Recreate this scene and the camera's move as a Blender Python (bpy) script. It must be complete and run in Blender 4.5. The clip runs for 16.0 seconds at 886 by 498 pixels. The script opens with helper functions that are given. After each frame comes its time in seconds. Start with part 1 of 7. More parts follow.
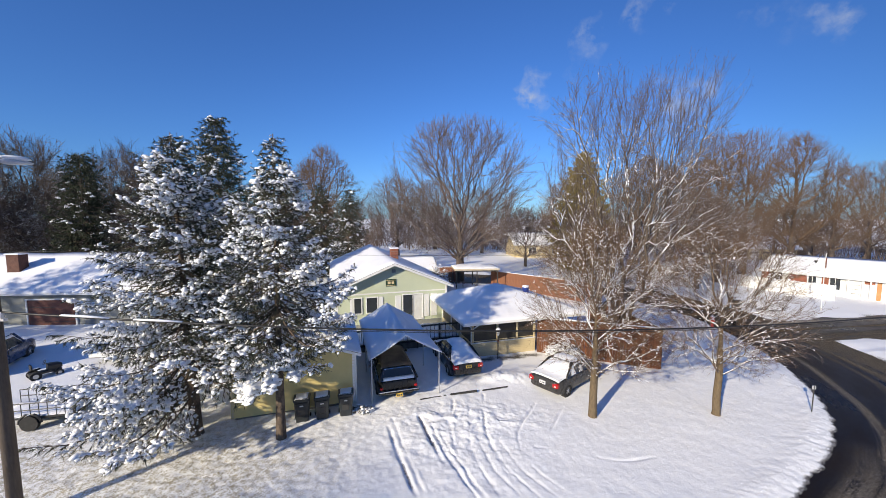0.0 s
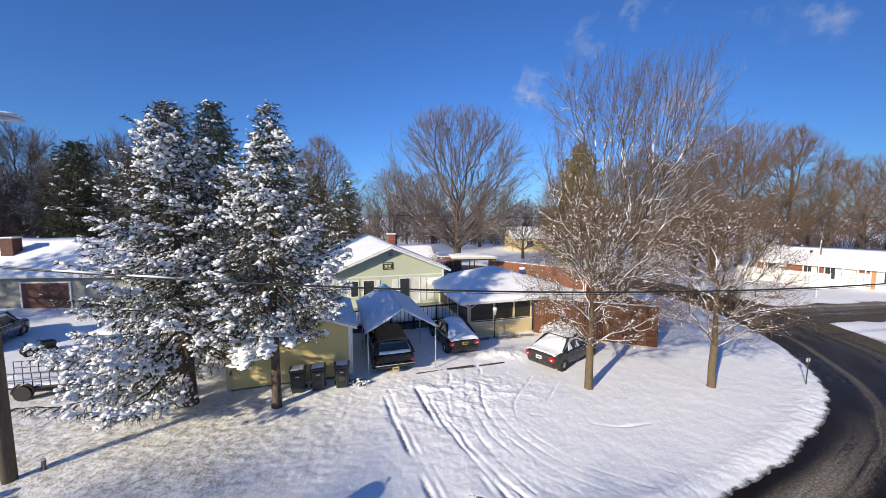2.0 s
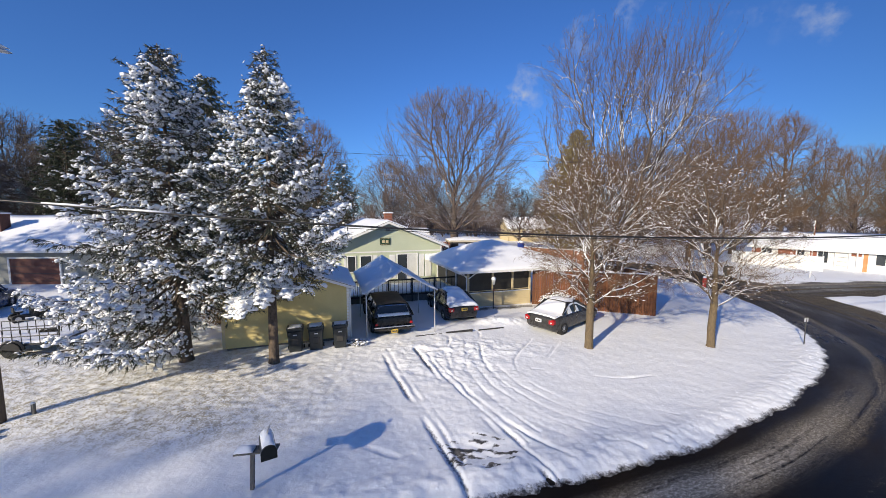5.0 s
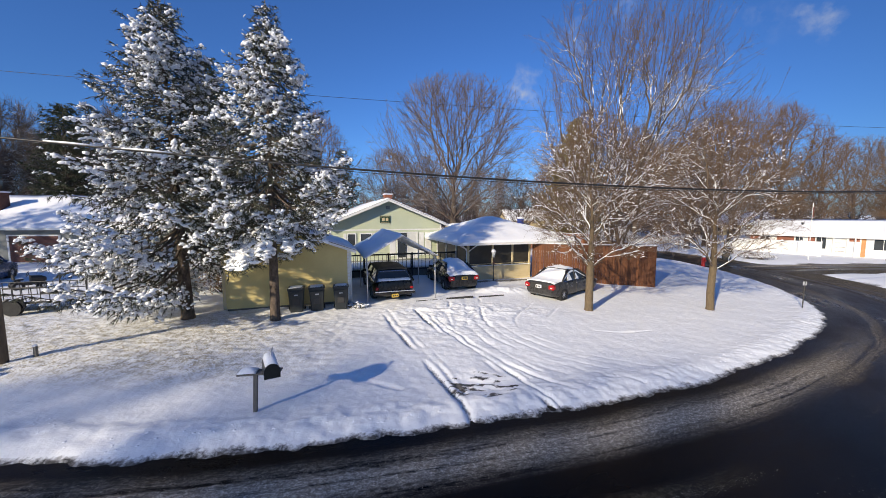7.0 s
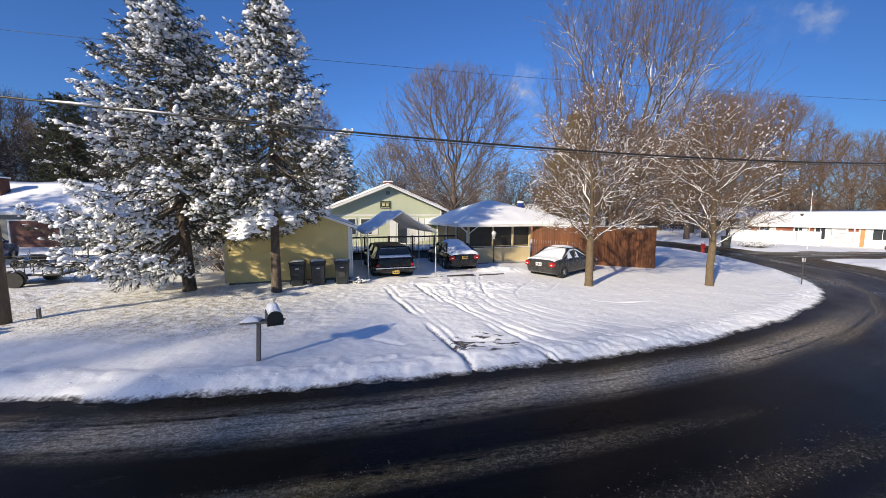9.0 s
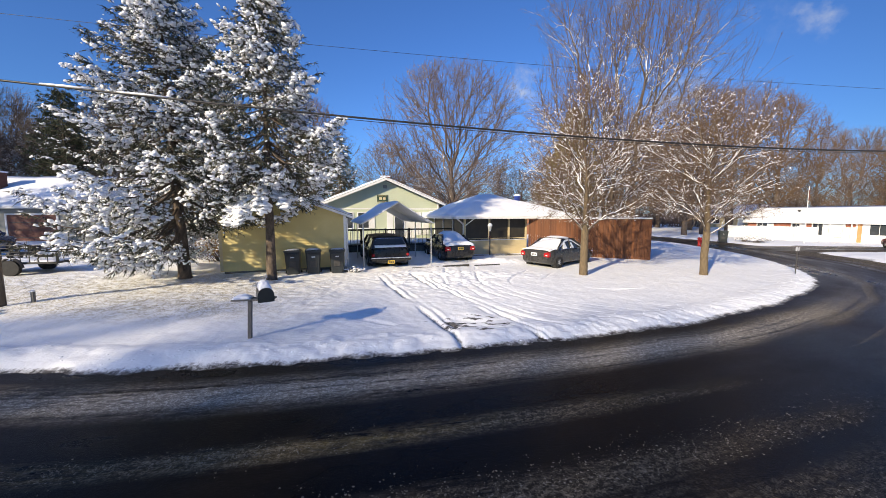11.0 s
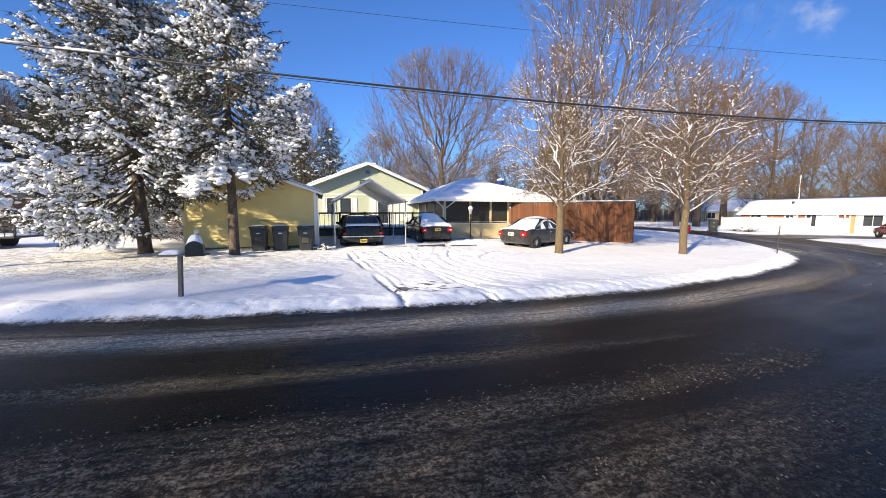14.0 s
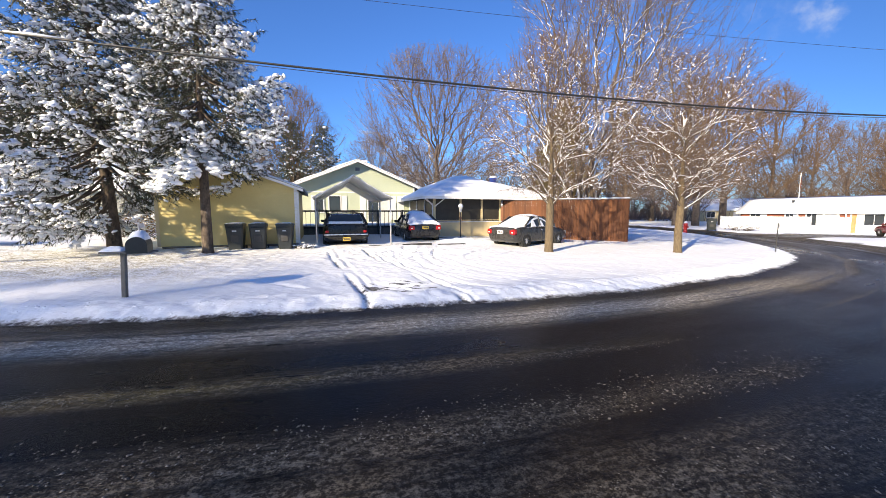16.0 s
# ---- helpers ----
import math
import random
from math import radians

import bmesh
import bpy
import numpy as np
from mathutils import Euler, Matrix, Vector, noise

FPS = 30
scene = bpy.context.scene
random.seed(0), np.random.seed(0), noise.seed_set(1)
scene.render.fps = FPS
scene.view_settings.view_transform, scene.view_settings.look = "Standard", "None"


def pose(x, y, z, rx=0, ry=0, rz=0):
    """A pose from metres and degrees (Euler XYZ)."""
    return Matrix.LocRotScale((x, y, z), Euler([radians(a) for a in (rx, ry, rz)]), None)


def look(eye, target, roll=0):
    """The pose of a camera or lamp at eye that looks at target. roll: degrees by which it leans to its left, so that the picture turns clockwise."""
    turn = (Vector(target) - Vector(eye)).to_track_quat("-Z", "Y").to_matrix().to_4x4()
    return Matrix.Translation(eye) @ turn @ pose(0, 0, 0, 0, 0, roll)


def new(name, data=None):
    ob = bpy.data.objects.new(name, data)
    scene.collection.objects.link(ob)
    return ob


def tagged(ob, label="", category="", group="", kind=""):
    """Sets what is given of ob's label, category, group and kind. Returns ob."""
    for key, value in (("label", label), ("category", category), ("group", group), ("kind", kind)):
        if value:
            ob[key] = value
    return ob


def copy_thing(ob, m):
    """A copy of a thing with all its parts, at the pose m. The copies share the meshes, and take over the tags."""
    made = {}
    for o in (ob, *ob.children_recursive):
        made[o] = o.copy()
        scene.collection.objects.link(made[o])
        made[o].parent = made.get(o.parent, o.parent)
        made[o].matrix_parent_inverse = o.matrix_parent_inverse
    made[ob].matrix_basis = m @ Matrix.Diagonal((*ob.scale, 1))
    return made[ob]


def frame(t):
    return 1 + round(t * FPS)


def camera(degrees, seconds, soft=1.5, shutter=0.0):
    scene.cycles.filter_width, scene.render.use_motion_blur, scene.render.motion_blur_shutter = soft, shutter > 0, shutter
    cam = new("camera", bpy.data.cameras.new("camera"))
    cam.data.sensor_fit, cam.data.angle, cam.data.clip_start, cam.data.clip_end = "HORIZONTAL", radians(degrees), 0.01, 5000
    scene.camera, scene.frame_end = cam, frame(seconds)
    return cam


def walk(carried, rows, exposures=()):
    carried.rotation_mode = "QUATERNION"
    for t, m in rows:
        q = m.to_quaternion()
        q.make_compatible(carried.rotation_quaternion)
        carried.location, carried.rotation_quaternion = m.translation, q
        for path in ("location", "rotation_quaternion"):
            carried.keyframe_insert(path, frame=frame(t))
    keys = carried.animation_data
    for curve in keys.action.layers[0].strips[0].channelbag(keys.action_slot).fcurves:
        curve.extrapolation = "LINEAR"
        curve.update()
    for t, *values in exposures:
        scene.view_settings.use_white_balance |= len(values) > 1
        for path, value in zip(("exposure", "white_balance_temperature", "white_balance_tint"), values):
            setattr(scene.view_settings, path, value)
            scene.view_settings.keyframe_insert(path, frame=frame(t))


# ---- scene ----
cam = camera(102.5, 16.0, 0.4)
METRES, EYE, TILT, LEAN, TURN = 8.6, 8.65, -5.0, 0.0, 0.0
ROWS = [
    (0.0, 0.0, 0.0, 0.0, 0.0, 0.0, 0.0),
    (0.5, 0.0051, -0.001, -0.0326, -0.09, -0.05, 0.01),
    (1.0, 0.0072, -0.001, -0.0677, -0.17, -0.09, -0.01),
    (1.5, 0.0088, -0.0003, -0.1037, -0.25, -0.13, -0.01),
    (2.0, 0.0082, 0.0019, -0.1372, -0.33, -0.14, -0.0),
    (2.5, 0.0094, 0.0051, -0.1653, -0.47, -0.19, -0.01),
    (3.0, 0.0096, 0.0087, -0.1956, -0.72, -0.24, -0.01),
    (3.5, 0.0022, 0.0123, -0.228, -0.93, -0.3, -0.02),
    (4.0, -0.0047, 0.0159, -0.2614, -1.03, -0.37, -0.01),
    (6.5, -0.018, 0.0209, -0.4741, -1.17, -0.38, 0.15),
    (7.0, -0.0199, 0.0151, -0.5238, -1.23, -0.44, 0.16),
    (7.5, -0.0258, 0.0154, -0.5706, -1.28, -0.53, 0.14),
    (8.0, -0.0262, 0.014, -0.6098, -1.3, -0.55, 0.17),
    (8.5, -0.0253, 0.0118, -0.6294, -1.3, -0.54, 0.17),
    (9.0, -0.0256, 0.0083, -0.6436, -1.29, -0.58, 0.19),
    (11.5, 0.0152, -0.0027, -0.7134, -1.35, -0.6, 0.28),
    (12.0, 0.0389, -0.0058, -0.7322, -1.37, -0.66, 0.29),
    (12.5, 0.0701, -0.0039, -0.7592, -1.36, -0.72, 0.29),
    (13.0, 0.1004, 0.0096, -0.7826, -1.39, -0.73, 0.29),
    (13.5, 0.1216, 0.0235, -0.7964, -1.38, -0.8, 0.25),
    (14.0, 0.1368, 0.0408, -0.8048, -1.36, -0.81, 0.22),
    (14.5, 0.1512, 0.0628, -0.8087, -1.35, -0.86, 0.21),
    (15.0, 0.1692, 0.0835, -0.8123, -1.34, -0.87, 0.21),
    (15.5, 0.189, 0.0979, -0.8143, -1.32, -0.86, 0.22),
    (16.0, 0.2114, 0.1055, -0.813, -1.31, -0.82, 0.22),
]
walk(cam, [(t, pose(0, 0, EYE, TILT, LEAN, TURN) @ pose(METRES * x, METRES * y, METRES * z, 90 + pitch, roll, yaw)) for t, x, y, z, yaw, pitch, roll in ROWS],
     [(0.0, -0.05, 6500, 10), (4.0, -0.07, 6500, 10), (7.0, -0.11, 6560, 10), (9.0, 0.0, 6750, 10), (12.5, 0.36, 7000, 10), (16.0, 0.58, 7000, 10)])

# ---- light ----
SUN_FROM = Vector((-0.612, -0.695, 0.377)).normalized()
SUN_ELEV = math.asin(SUN_FROM.z)
SUN_AZIM = math.atan2(SUN_FROM.x, SUN_FROM.y)
scene.view_settings.exposure = 0.0

world = bpy.data.worlds.new("sky")
scene.world = world
world.use_nodes = True
wn, wl = world.node_tree.nodes, world.node_tree.links
wn.clear()
w_out = wn.new("ShaderNodeOutputWorld")
w_bg = wn.new("ShaderNodeBackground")
w_sky = wn.new("ShaderNodeTexSky")
w_sky.sky_type = "NISHITA"
w_sky.sun_disc = False
w_sky.sun_elevation = SUN_ELEV
w_sky.sun_rotation = SUN_AZIM
w_sky.air_density, w_sky.dust_density, w_sky.ozone_density = 1.0, 0.35, 4.0
w_bg.inputs["Strength"].default_value = 0.084
w_co = wn.new("ShaderNodeTexCoord")
w_noise = wn.new("ShaderNodeTexNoise")
w_noise.inputs["Scale"].default_value = 22.0
w_noise.inputs["Detail"].default_value = 7.0
w_noise.inputs["Roughness"].default_value = 0.62
wl.new(w_co.outputs["Generated"], w_noise.inputs["Vector"])


def wmath(op, a, b, clamp=False):
    n = wn.new("ShaderNodeMath")
    n.operation, n.use_clamp = op, clamp
    for i, v in enumerate((a, b)):
        if isinstance(v, (int, float)):
            n.inputs[i].default_value = v
        else:
            wl.new(v, n.inputs[i])
    return n.outputs[0]


# a few fair-weather wisps: direction, angular radius, strength
CLOUDS = [((0.221, 0.924, 0.312), 0.052, 1.1), ((0.333, 0.852, 0.404), 0.045, 0.55), ((0.426, 0.794, 0.434), 0.04, 0.5), ((0.32, 0.88, 0.35), 0.028, 0.25),
          ((0.526, 0.811, 0.256), 0.08, 0.7), ((0.589, 0.715, 0.376), 0.03, 0.35), ((0.675, 0.652, 0.347), 0.032, 0.7), ((0.64, 0.685, 0.36), 0.05, 0.15)]
w_big = wn.new("ShaderNodeTexNoise")
w_big.inputs["Scale"].default_value = 15.0
w_big.inputs["Detail"].default_value = 5.0
wl.new(w_co.outputs["Generated"], w_big.inputs["Vector"])
w_sub = wn.new("ShaderNodeVectorMath")
w_sub.operation = "MULTIPLY_ADD"
wl.new(w_big.outputs["Color"], w_sub.inputs[0])
w_sub.inputs[1].default_value = (0.15, 0.15, 0.10)
w_sub.inputs[2].default_value = (-0.075, -0.075, -0.05)
w_warp = wn.new("ShaderNodeVectorMath")
wl.new(w_co.outputs["Generated"], w_warp.inputs[0])
wl.new(w_sub.outputs["Vector"], w_warp.inputs[1])
w_sum = None
for way, rad, power in CLOUDS:
    d = Vector(way).normalized()
    n = wn.new("ShaderNodeVectorMath")
    n.operation = "DISTANCE"
    wl.new(w_warp.outputs["Vector"], n.inputs[0])
    n.inputs[1].default_value = d
    fall = wmath("SUBTRACT", 1.0, wmath("DIVIDE", n.outputs["Value"], rad), True)
    m = wmath("MULTIPLY", fall, power)
    w_sum = m if w_sum is None else wmath("ADD", w_sum, m)
w_cl = wmath("MULTIPLY", w_sum, wmath("MULTIPLY", wmath("SUBTRACT", w_noise.outputs["Fac"], 0.43), 4.0, True), True)
w_mix = wn.new("ShaderNodeMixRGB")
w_mix.inputs["Color2"].default_value = (6.0, 6.6, 7.8, 1)
wl.new(w_cl, w_mix.inputs["Fac"])
w_tint = wn.new("ShaderNodeMixRGB")
w_tint.blend_type = "MULTIPLY"
w_tint.inputs["Fac"].default_value = 1.0
w_tint.inputs["Color2"].default_value = (0.59, 0.97, 1.56, 1)
wl.new(w_sky.outputs["Color"], w_tint.inputs["Color1"])
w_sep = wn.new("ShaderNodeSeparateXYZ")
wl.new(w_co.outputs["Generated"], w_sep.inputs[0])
w_falloff = wn.new("ShaderNodeVectorMath")
w_falloff.operation = "SCALE"
wl.new(w_tint.outputs["Color"], w_falloff.inputs[0])
# side fall-off of brightness put into the sky colour, strongest towards +x
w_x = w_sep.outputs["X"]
wl.new(wmath("SUBTRACT", 1.27, wmath("MULTIPLY", w_x, wmath("ADD", 0.2, wmath("MULTIPLY", w_x, 0.55)))), w_falloff.inputs["Scale"])
wl.new(w_falloff.outputs["Vector"], w_mix.inputs["Color1"])
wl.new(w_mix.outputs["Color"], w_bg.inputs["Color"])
wl.new(w_bg.outputs["Background"], w_out.inputs["Surface"])

sun = new("sun", bpy.data.lights.new("sun", "SUN"))
sun.data.energy, sun.data.angle, sun.data.color = 6.0, radians(1.1), (1.0, 0.87, 0.66)
sun.matrix_world = look(SUN_FROM * 60, (0, 0, 0))

# ---- materials ----


class Mat:
    """A small builder for node materials."""

    def __init__(self, name, rough=0.7, metal=0.0, spec=0.5):
        self.m = bpy.data.materials.new(name)
        self.m.use_nodes = True
        self.n, self.l = self.m.node_tree.nodes, self.m.node_tree.links
        self.b = self.n["Principled BSDF"]
        self.b.inputs["Roughness"].default_value = rough
        self.b.inputs["Metallic"].default_value = metal
        self.b.inputs["Specular IOR Level"].default_value = spec
        self.co = self.n.new("ShaderNodeTexCoord")
        self.geo = self.n.new("ShaderNodeNewGeometry")

    def math(self, op, a, b=0.0, clamp=False):
        n = self.n.new("ShaderNodeMath")
        n.operation, n.use_clamp = op, clamp
        for i, v in enumerate((a, b)):
            if isinstance(v, (int, float)):
                n.inputs[i].default_value = v
            else:
                self.l.new(v, n.inputs[i])
        return n.outputs[0]

    def noise(self, scale, detail=4.0, rough=0.55, stretch=None, vec=None):
        n = self.n.new("ShaderNodeTexNoise")
        n.inputs["Scale"].default_value, n.inputs["Detail"].default_value, n.inputs["Roughness"].default_value = scale, detail, rough
        src = vec or self.co.outputs["Object"]
        if stretch:
            mp = self.n.new("ShaderNodeMapping")
            mp.inputs["Scale"].default_value = stretch
            self.l.new(src, mp.inputs["Vector"])
            src = mp.outputs["Vector"]
        self.l.new(src, n.inputs["Vector"])
        return n.outputs["Fac"]

    def ramp(self, fac, lo, hi):
        n = self.n.new("ShaderNodeMapRange")
        n.clamp = True
        n.inputs["From Min"].default_value, n.inputs["From Max"].default_value = lo, hi
        self.l.new(fac, n.inputs["Value"])
        return n.outputs["Result"]

    def mix(self, fac, a, b):
        n = self.n.new("ShaderNodeMixRGB")
        for key, v in (("Fac", fac), ("Color1", a), ("Color2", b)):
            if isinstance(v, (int, float)):
                n.inputs[key].default_value = v
            elif isinstance(v, tuple):
                n.inputs[key].default_value = (*v, 1)
            else:
                self.l.new(v, n.inputs[key])
        return n.outputs["Color"]

    def color(self, c):
        if isinstance(c, tuple):
            self.b.inputs["Base Color"].default_value = (*c, 1)
        else:
            self.l.new(c, self.b.inputs["Base Color"])
        return self

    def rough(self, r):
        self.l.new(r, self.b.inputs["Roughness"])
        return self

    def bump(self, h, strength=0.3, dist=0.02):
        n = self.n.new("ShaderNodeBump")
        n.inputs["Strength"].default_value, n.inputs["Distance"].default_value = strength, dist
        self.l.new(h, n.inputs["Height"])
        self.l.new(n.outputs["Normal"], self.b.inputs["Normal"])
        return self

    def up(self):
        n = self.n.new("ShaderNodeSeparateXYZ")
        self.l.new(self.geo.outputs["Normal"], n.inputs[0])
        return n.outputs["Z"]

    def pos(self):
        n = self.n.new("ShaderNodeSeparateXYZ")
        self.l.new(self.geo.outputs["Position"], n.inputs[0])
        return n.outputs


def plain(name, c1, c2, rough=0.7, scale=3.0, fine=40.0, bump=0.15, metal=0.0, spec=0.5, stretch=None):
    m = Mat(name, rough, metal, spec)
    big = m.noise(scale, 4, 0.6, stretch)
    small = m.noise(fine, 3, 0.6, stretch)
    f = m.math("ADD", m.math("MULTIPLY", big, 0.65), m.math("MULTIPLY", small, 0.35))
    m.color(m.mix(m.ramp(f, 0.35, 0.65), c1, c2))
    if bump:
        m.bump(small, bump, 0.01)
    return m.m


SNOW = (0.86, 0.88, 0.92)


def snowy(name, c1, c2, rough=0.85, lo=0.35, hi=0.6, scale=6.0, cover=0.5, stretch=None):
    """Bark or wood whose upper faces carry snow, broken up by a noise."""
    m = Mat(name, rough)
    grain = m.noise(scale * 3, 4, 0.6, stretch)
    base = m.mix(m.ramp(grain, 0.3, 0.7), c1, c2)
    patch = m.math("MULTIPLY", m.math("SUBTRACT", m.noise(scale * 0.45, 3, 0.6), cover), 2.2)
    f = m.ramp(m.math("ADD", m.up(), patch), lo, hi)
    m.color(m.mix(f, base, SNOW))
    m.bump(grain, 0.4, 0.01)
    return m.m


def make_ground_snow():
    m = Mat("snow_ground", 0.55, spec=0.25)
    p = m.pos()
    big = m.noise(0.35, 5, 0.6)
    mid = m.noise(2.2, 5, 0.62)
    fine = m.noise(14, 5, 0.68)
    clod = m.noise(5.0, 6, 0.7)
    col = m.mix(m.ramp(big, 0.3, 0.7), (0.88, 0.90, 0.93), (0.93, 0.94, 0.95))
    # thin snow with dead grass showing, on the side lawn under the spruces
    left = m.math("MULTIPLY", m.ramp(p["X"], -2.0, -7.0), m.math("MULTIPLY", m.ramp(p["Y"], 7.6, 9.0), m.ramp(p["Y"], 15.5, 12.0)))
    thin = m.ramp(m.math("ADD", m.math("MULTIPLY", clod, 0.5), m.math("MULTIPLY", m.noise(22, 4, 0.7), 0.6)), 0.53, 0.61)
    grass = m.mix(m.noise(9, 3, 0.6), (0.26, 0.22, 0.13), (0.42, 0.37, 0.24))
    col = m.mix(m.math("MULTIPLY", left, m.math("ADD", m.math("MULTIPLY", thin, 0.85), 0.05)), col, grass)
    # a few blades everywhere on the lawn
    near = m.math("MULTIPLY", m.ramp(p["Y"], 40.0, 18.0), m.ramp(m.noise(30, 3, 0.7), 0.70, 0.78))
    col = m.mix(m.math("MULTIPLY", near, 0.35), col, (0.35, 0.31, 0.24))
    # bare or slushy ground where the snow runs out
    at = m.n.new("ShaderNodeAttribute")
    at.attribute_name = "thin"
    lack = m.ramp(m.math("ADD", at.outputs["Fac"], m.math("MULTIPLY", m.math("SUBTRACT", fine, 0.5), 1.1)), 0.35, 0.8)
    col = m.mix(lack, col, m.mix(m.ramp(clod, 0.4, 0.65), (0.03, 0.028, 0.026), (0.16, 0.15, 0.14)))
    m.color(col)
    h = m.math("ADD", m.math("MULTIPLY", mid, 0.7), m.math("ADD", m.math("MULTIPLY", fine, 0.12), m.math("MULTIPLY", clod, 0.3)))
    m.bump(h, 0.42, 0.09)
    return m.m


def make_snow(name="snow_cover", bump=0.5):
    m = Mat(name, 0.6, spec=0.25)
    m.color(m.mix(m.noise(1.3, 4), (0.84, 0.86, 0.90), (0.90, 0.91, 0.94)))
    m.bump(m.math("ADD", m.noise(2.5, 4, 0.6), m.math("MULTIPLY", m.noise(18, 3), 0.2)), bump, 0.05)
    return m.m


def make_road():
    """Wet asphalt with slush left in bands between the wheel tracks; u runs along, v across in metres."""
    m = Mat("wet_asphalt", 0.35, spec=0.09)
    uvn = m.n.new("ShaderNodeUVMap")
    sp = m.n.new("ShaderNodeSeparateXYZ")
    m.l.new(uvn.outputs["UV"], sp.inputs[0])
    u, v = sp.outputs["X"], sp.outputs["Y"]
    uv = uvn.outputs["UV"]
    warp = m.math("MULTIPLY", m.math("SUBTRACT", m.noise(0.25, 3, 0.6, vec=uv), 0.5), 0.5)
    vv = m.math("ADD", v, warp)
    streak = m.noise(1.0, 5, 0.65, (0.10, 5.5, 1), uv)
    crumb = m.math("ADD", m.math("MULTIPLY", m.noise(34, 4, 0.8, None, uv), 0.5), m.math("MULTIPLY", m.noise(13, 5, 0.75, (0.8, 1.2, 1), uv), 0.5))
    lump = m.noise(7, 4, 0.7, (0.6, 1.3, 1), uv)
    patchy = m.noise(0.5, 4, 0.65, (0.35, 1.0, 1), uv)

    def band(at, width):
        d = m.math("ABSOLUTE", m.math("SUBTRACT", vv, at))
        return m.ramp(d, width, width * 0.25)

    broad = m.noise(0.16, 4, 0.6, (0.5, 1.4, 1), uv)
    slush = m.math("MAXIMUM", m.math("MULTIPLY", band(1.45, 0.68), m.ramp(u, 108.0, 97.0)), m.math("MULTIPLY", band(3.0, 0.26), m.ramp(u, 95.0, 90.0)))
    slush = m.math("MAXIMUM", slush, m.math("MULTIPLY", m.math("MULTIPLY", band(2.0, 0.3), m.ramp(u, 97.0, 101.0)), 0.5))
    slush = m.math("MAXIMUM", slush, m.math("MULTIPLY", m.math("MULTIPLY", m.ramp(vv, 3.85, 4.3), m.math("SUBTRACT", 1.0, m.math("MULTIPLY", band(4.55, 0.35), m.ramp(u, 89.0, 93.0)))), m.math("ADD", m.math("MULTIPLY", m.ramp(broad, 0.36, 0.52), 0.7), 0.28)))
    slush = m.math("MAXIMUM", slush, m.math("MULTIPLY", band(0.15, 0.25), 0.35))
    dens = m.math("ADD", m.math("MULTIPLY", streak, 0.85), m.math("ADD", m.math("MULTIPLY", lump, 0.45), m.math("MULTIPLY", patchy, 0.4)))
    f = m.math("MULTIPLY", slush, m.ramp(dens, 0.70, 0.86))
    wetness = m.ramp(patchy, 0.35, 0.65)
    asphalt = m.mix(wetness, (0.005, 0.004, 0.0034), (0.018, 0.013, 0.0085))
    asphalt = m.mix(m.ramp(crumb, 0.55, 0.72), asphalt, (0.032, 0.027, 0.021))
    yellow = m.math("MULTIPLY", band(3.0, 0.4), m.ramp(m.noise(0.4, 3, 0.6, (0.5, 1, 1), uv), 0.42, 0.6))
    packed = m.mix(band(1.5, 0.8), (0.37, 0.31, 0.225), (0.80, 0.73, 0.61))
    loose = m.mix(band(1.5, 0.8), (0.038, 0.031, 0.022), (0.22, 0.19, 0.15))
    slushc = m.mix(m.ramp(crumb, 0.47, 0.62), loose, packed)
    slushc = m.mix(m.math("MULTIPLY", yellow, 0.28), slushc, (0.30, 0.22, 0.06))
    m.color(m.mix(f, asphalt, slushc))
    m.rough(m.math("ADD", m.math("MULTIPLY", f, 0.4), m.math("ADD", m.math("MULTIPLY", wetness, 0.2), 0.24)))
    m.bump(m.math("ADD", m.math("MULTIPLY", crumb, 0.35), m.math("MULTIPLY", m.math("MULTIPLY", f, lump), 0.9)), 0.6, 0.035)
    return m.m


M_GROUND, M_SNOW, M_ROAD = make_ground_snow(), make_snow(), make_road()
M_SLUSH = plain("dirty_slush", (0.07, 0.06, 0.045), (0.30, 0.265, 0.21), 0.6, 4, 30, 0)
M_TREE_SNOW = make_snow("branch_snow", 0.6)
M_NEEDLE = plain("spruce_needles", (0.026, 0.033, 0.019), (0.074, 0.078, 0.046), 0.7, 2.0, 30, 0)
M_NEEDLE_BARE = plain("pine_needles", (0.021, 0.032, 0.014), (0.049, 0.059, 0.025), 0.7, 2.0, 30, 0)
M_OLIVE = plain("olive_needles", (0.19, 0.15, 0.05), (0.32, 0.25, 0.09), 0.8, 1.0, 20, 0)
M_SPRUCE_BARK = plain("spruce_bark", (0.028, 0.022, 0.018), (0.17, 0.125, 0.09), 0.9, 9, 30, 0.9, stretch=(1, 1, 0.4))
M_TWIG_DEAD = plain("dead_twigs", (0.070, 0.052, 0.038), (0.140, 0.105, 0.077), 0.9, 5, 25, 0)
M_BARK_YOUNG = snowy("young_bark", (0.085, 0.061, 0.038), (0.178, 0.132, 0.076), 0.9, 0.78, 1.0, 7, 0.5, (1, 1, 0.3))
M_BARK_LIMB = snowy("snowy_limbs", (0.075, 0.056, 0.042), (0.155, 0.115, 0.082), 0.9, 0.3, 0.5, 5, 0.5)
M_BARK_GREY = snowy("grey_limbs", (0.065, 0.05, 0.038), (0.145, 0.112, 0.085), 0.9, 0.18, 0.42, 3, 0.5)
M_TWIG_GREY = snowy("grey_twigs", (0.08, 0.058, 0.044), (0.165, 0.122, 0.094), 0.9, 0.6, 1.0, 3, 0.5)
M_TWIG = snowy("snowy_twigs", (0.105, 0.066, 0.039), (0.21, 0.136, 0.08), 0.9, 0.85, 1.15, 5, 0.5)
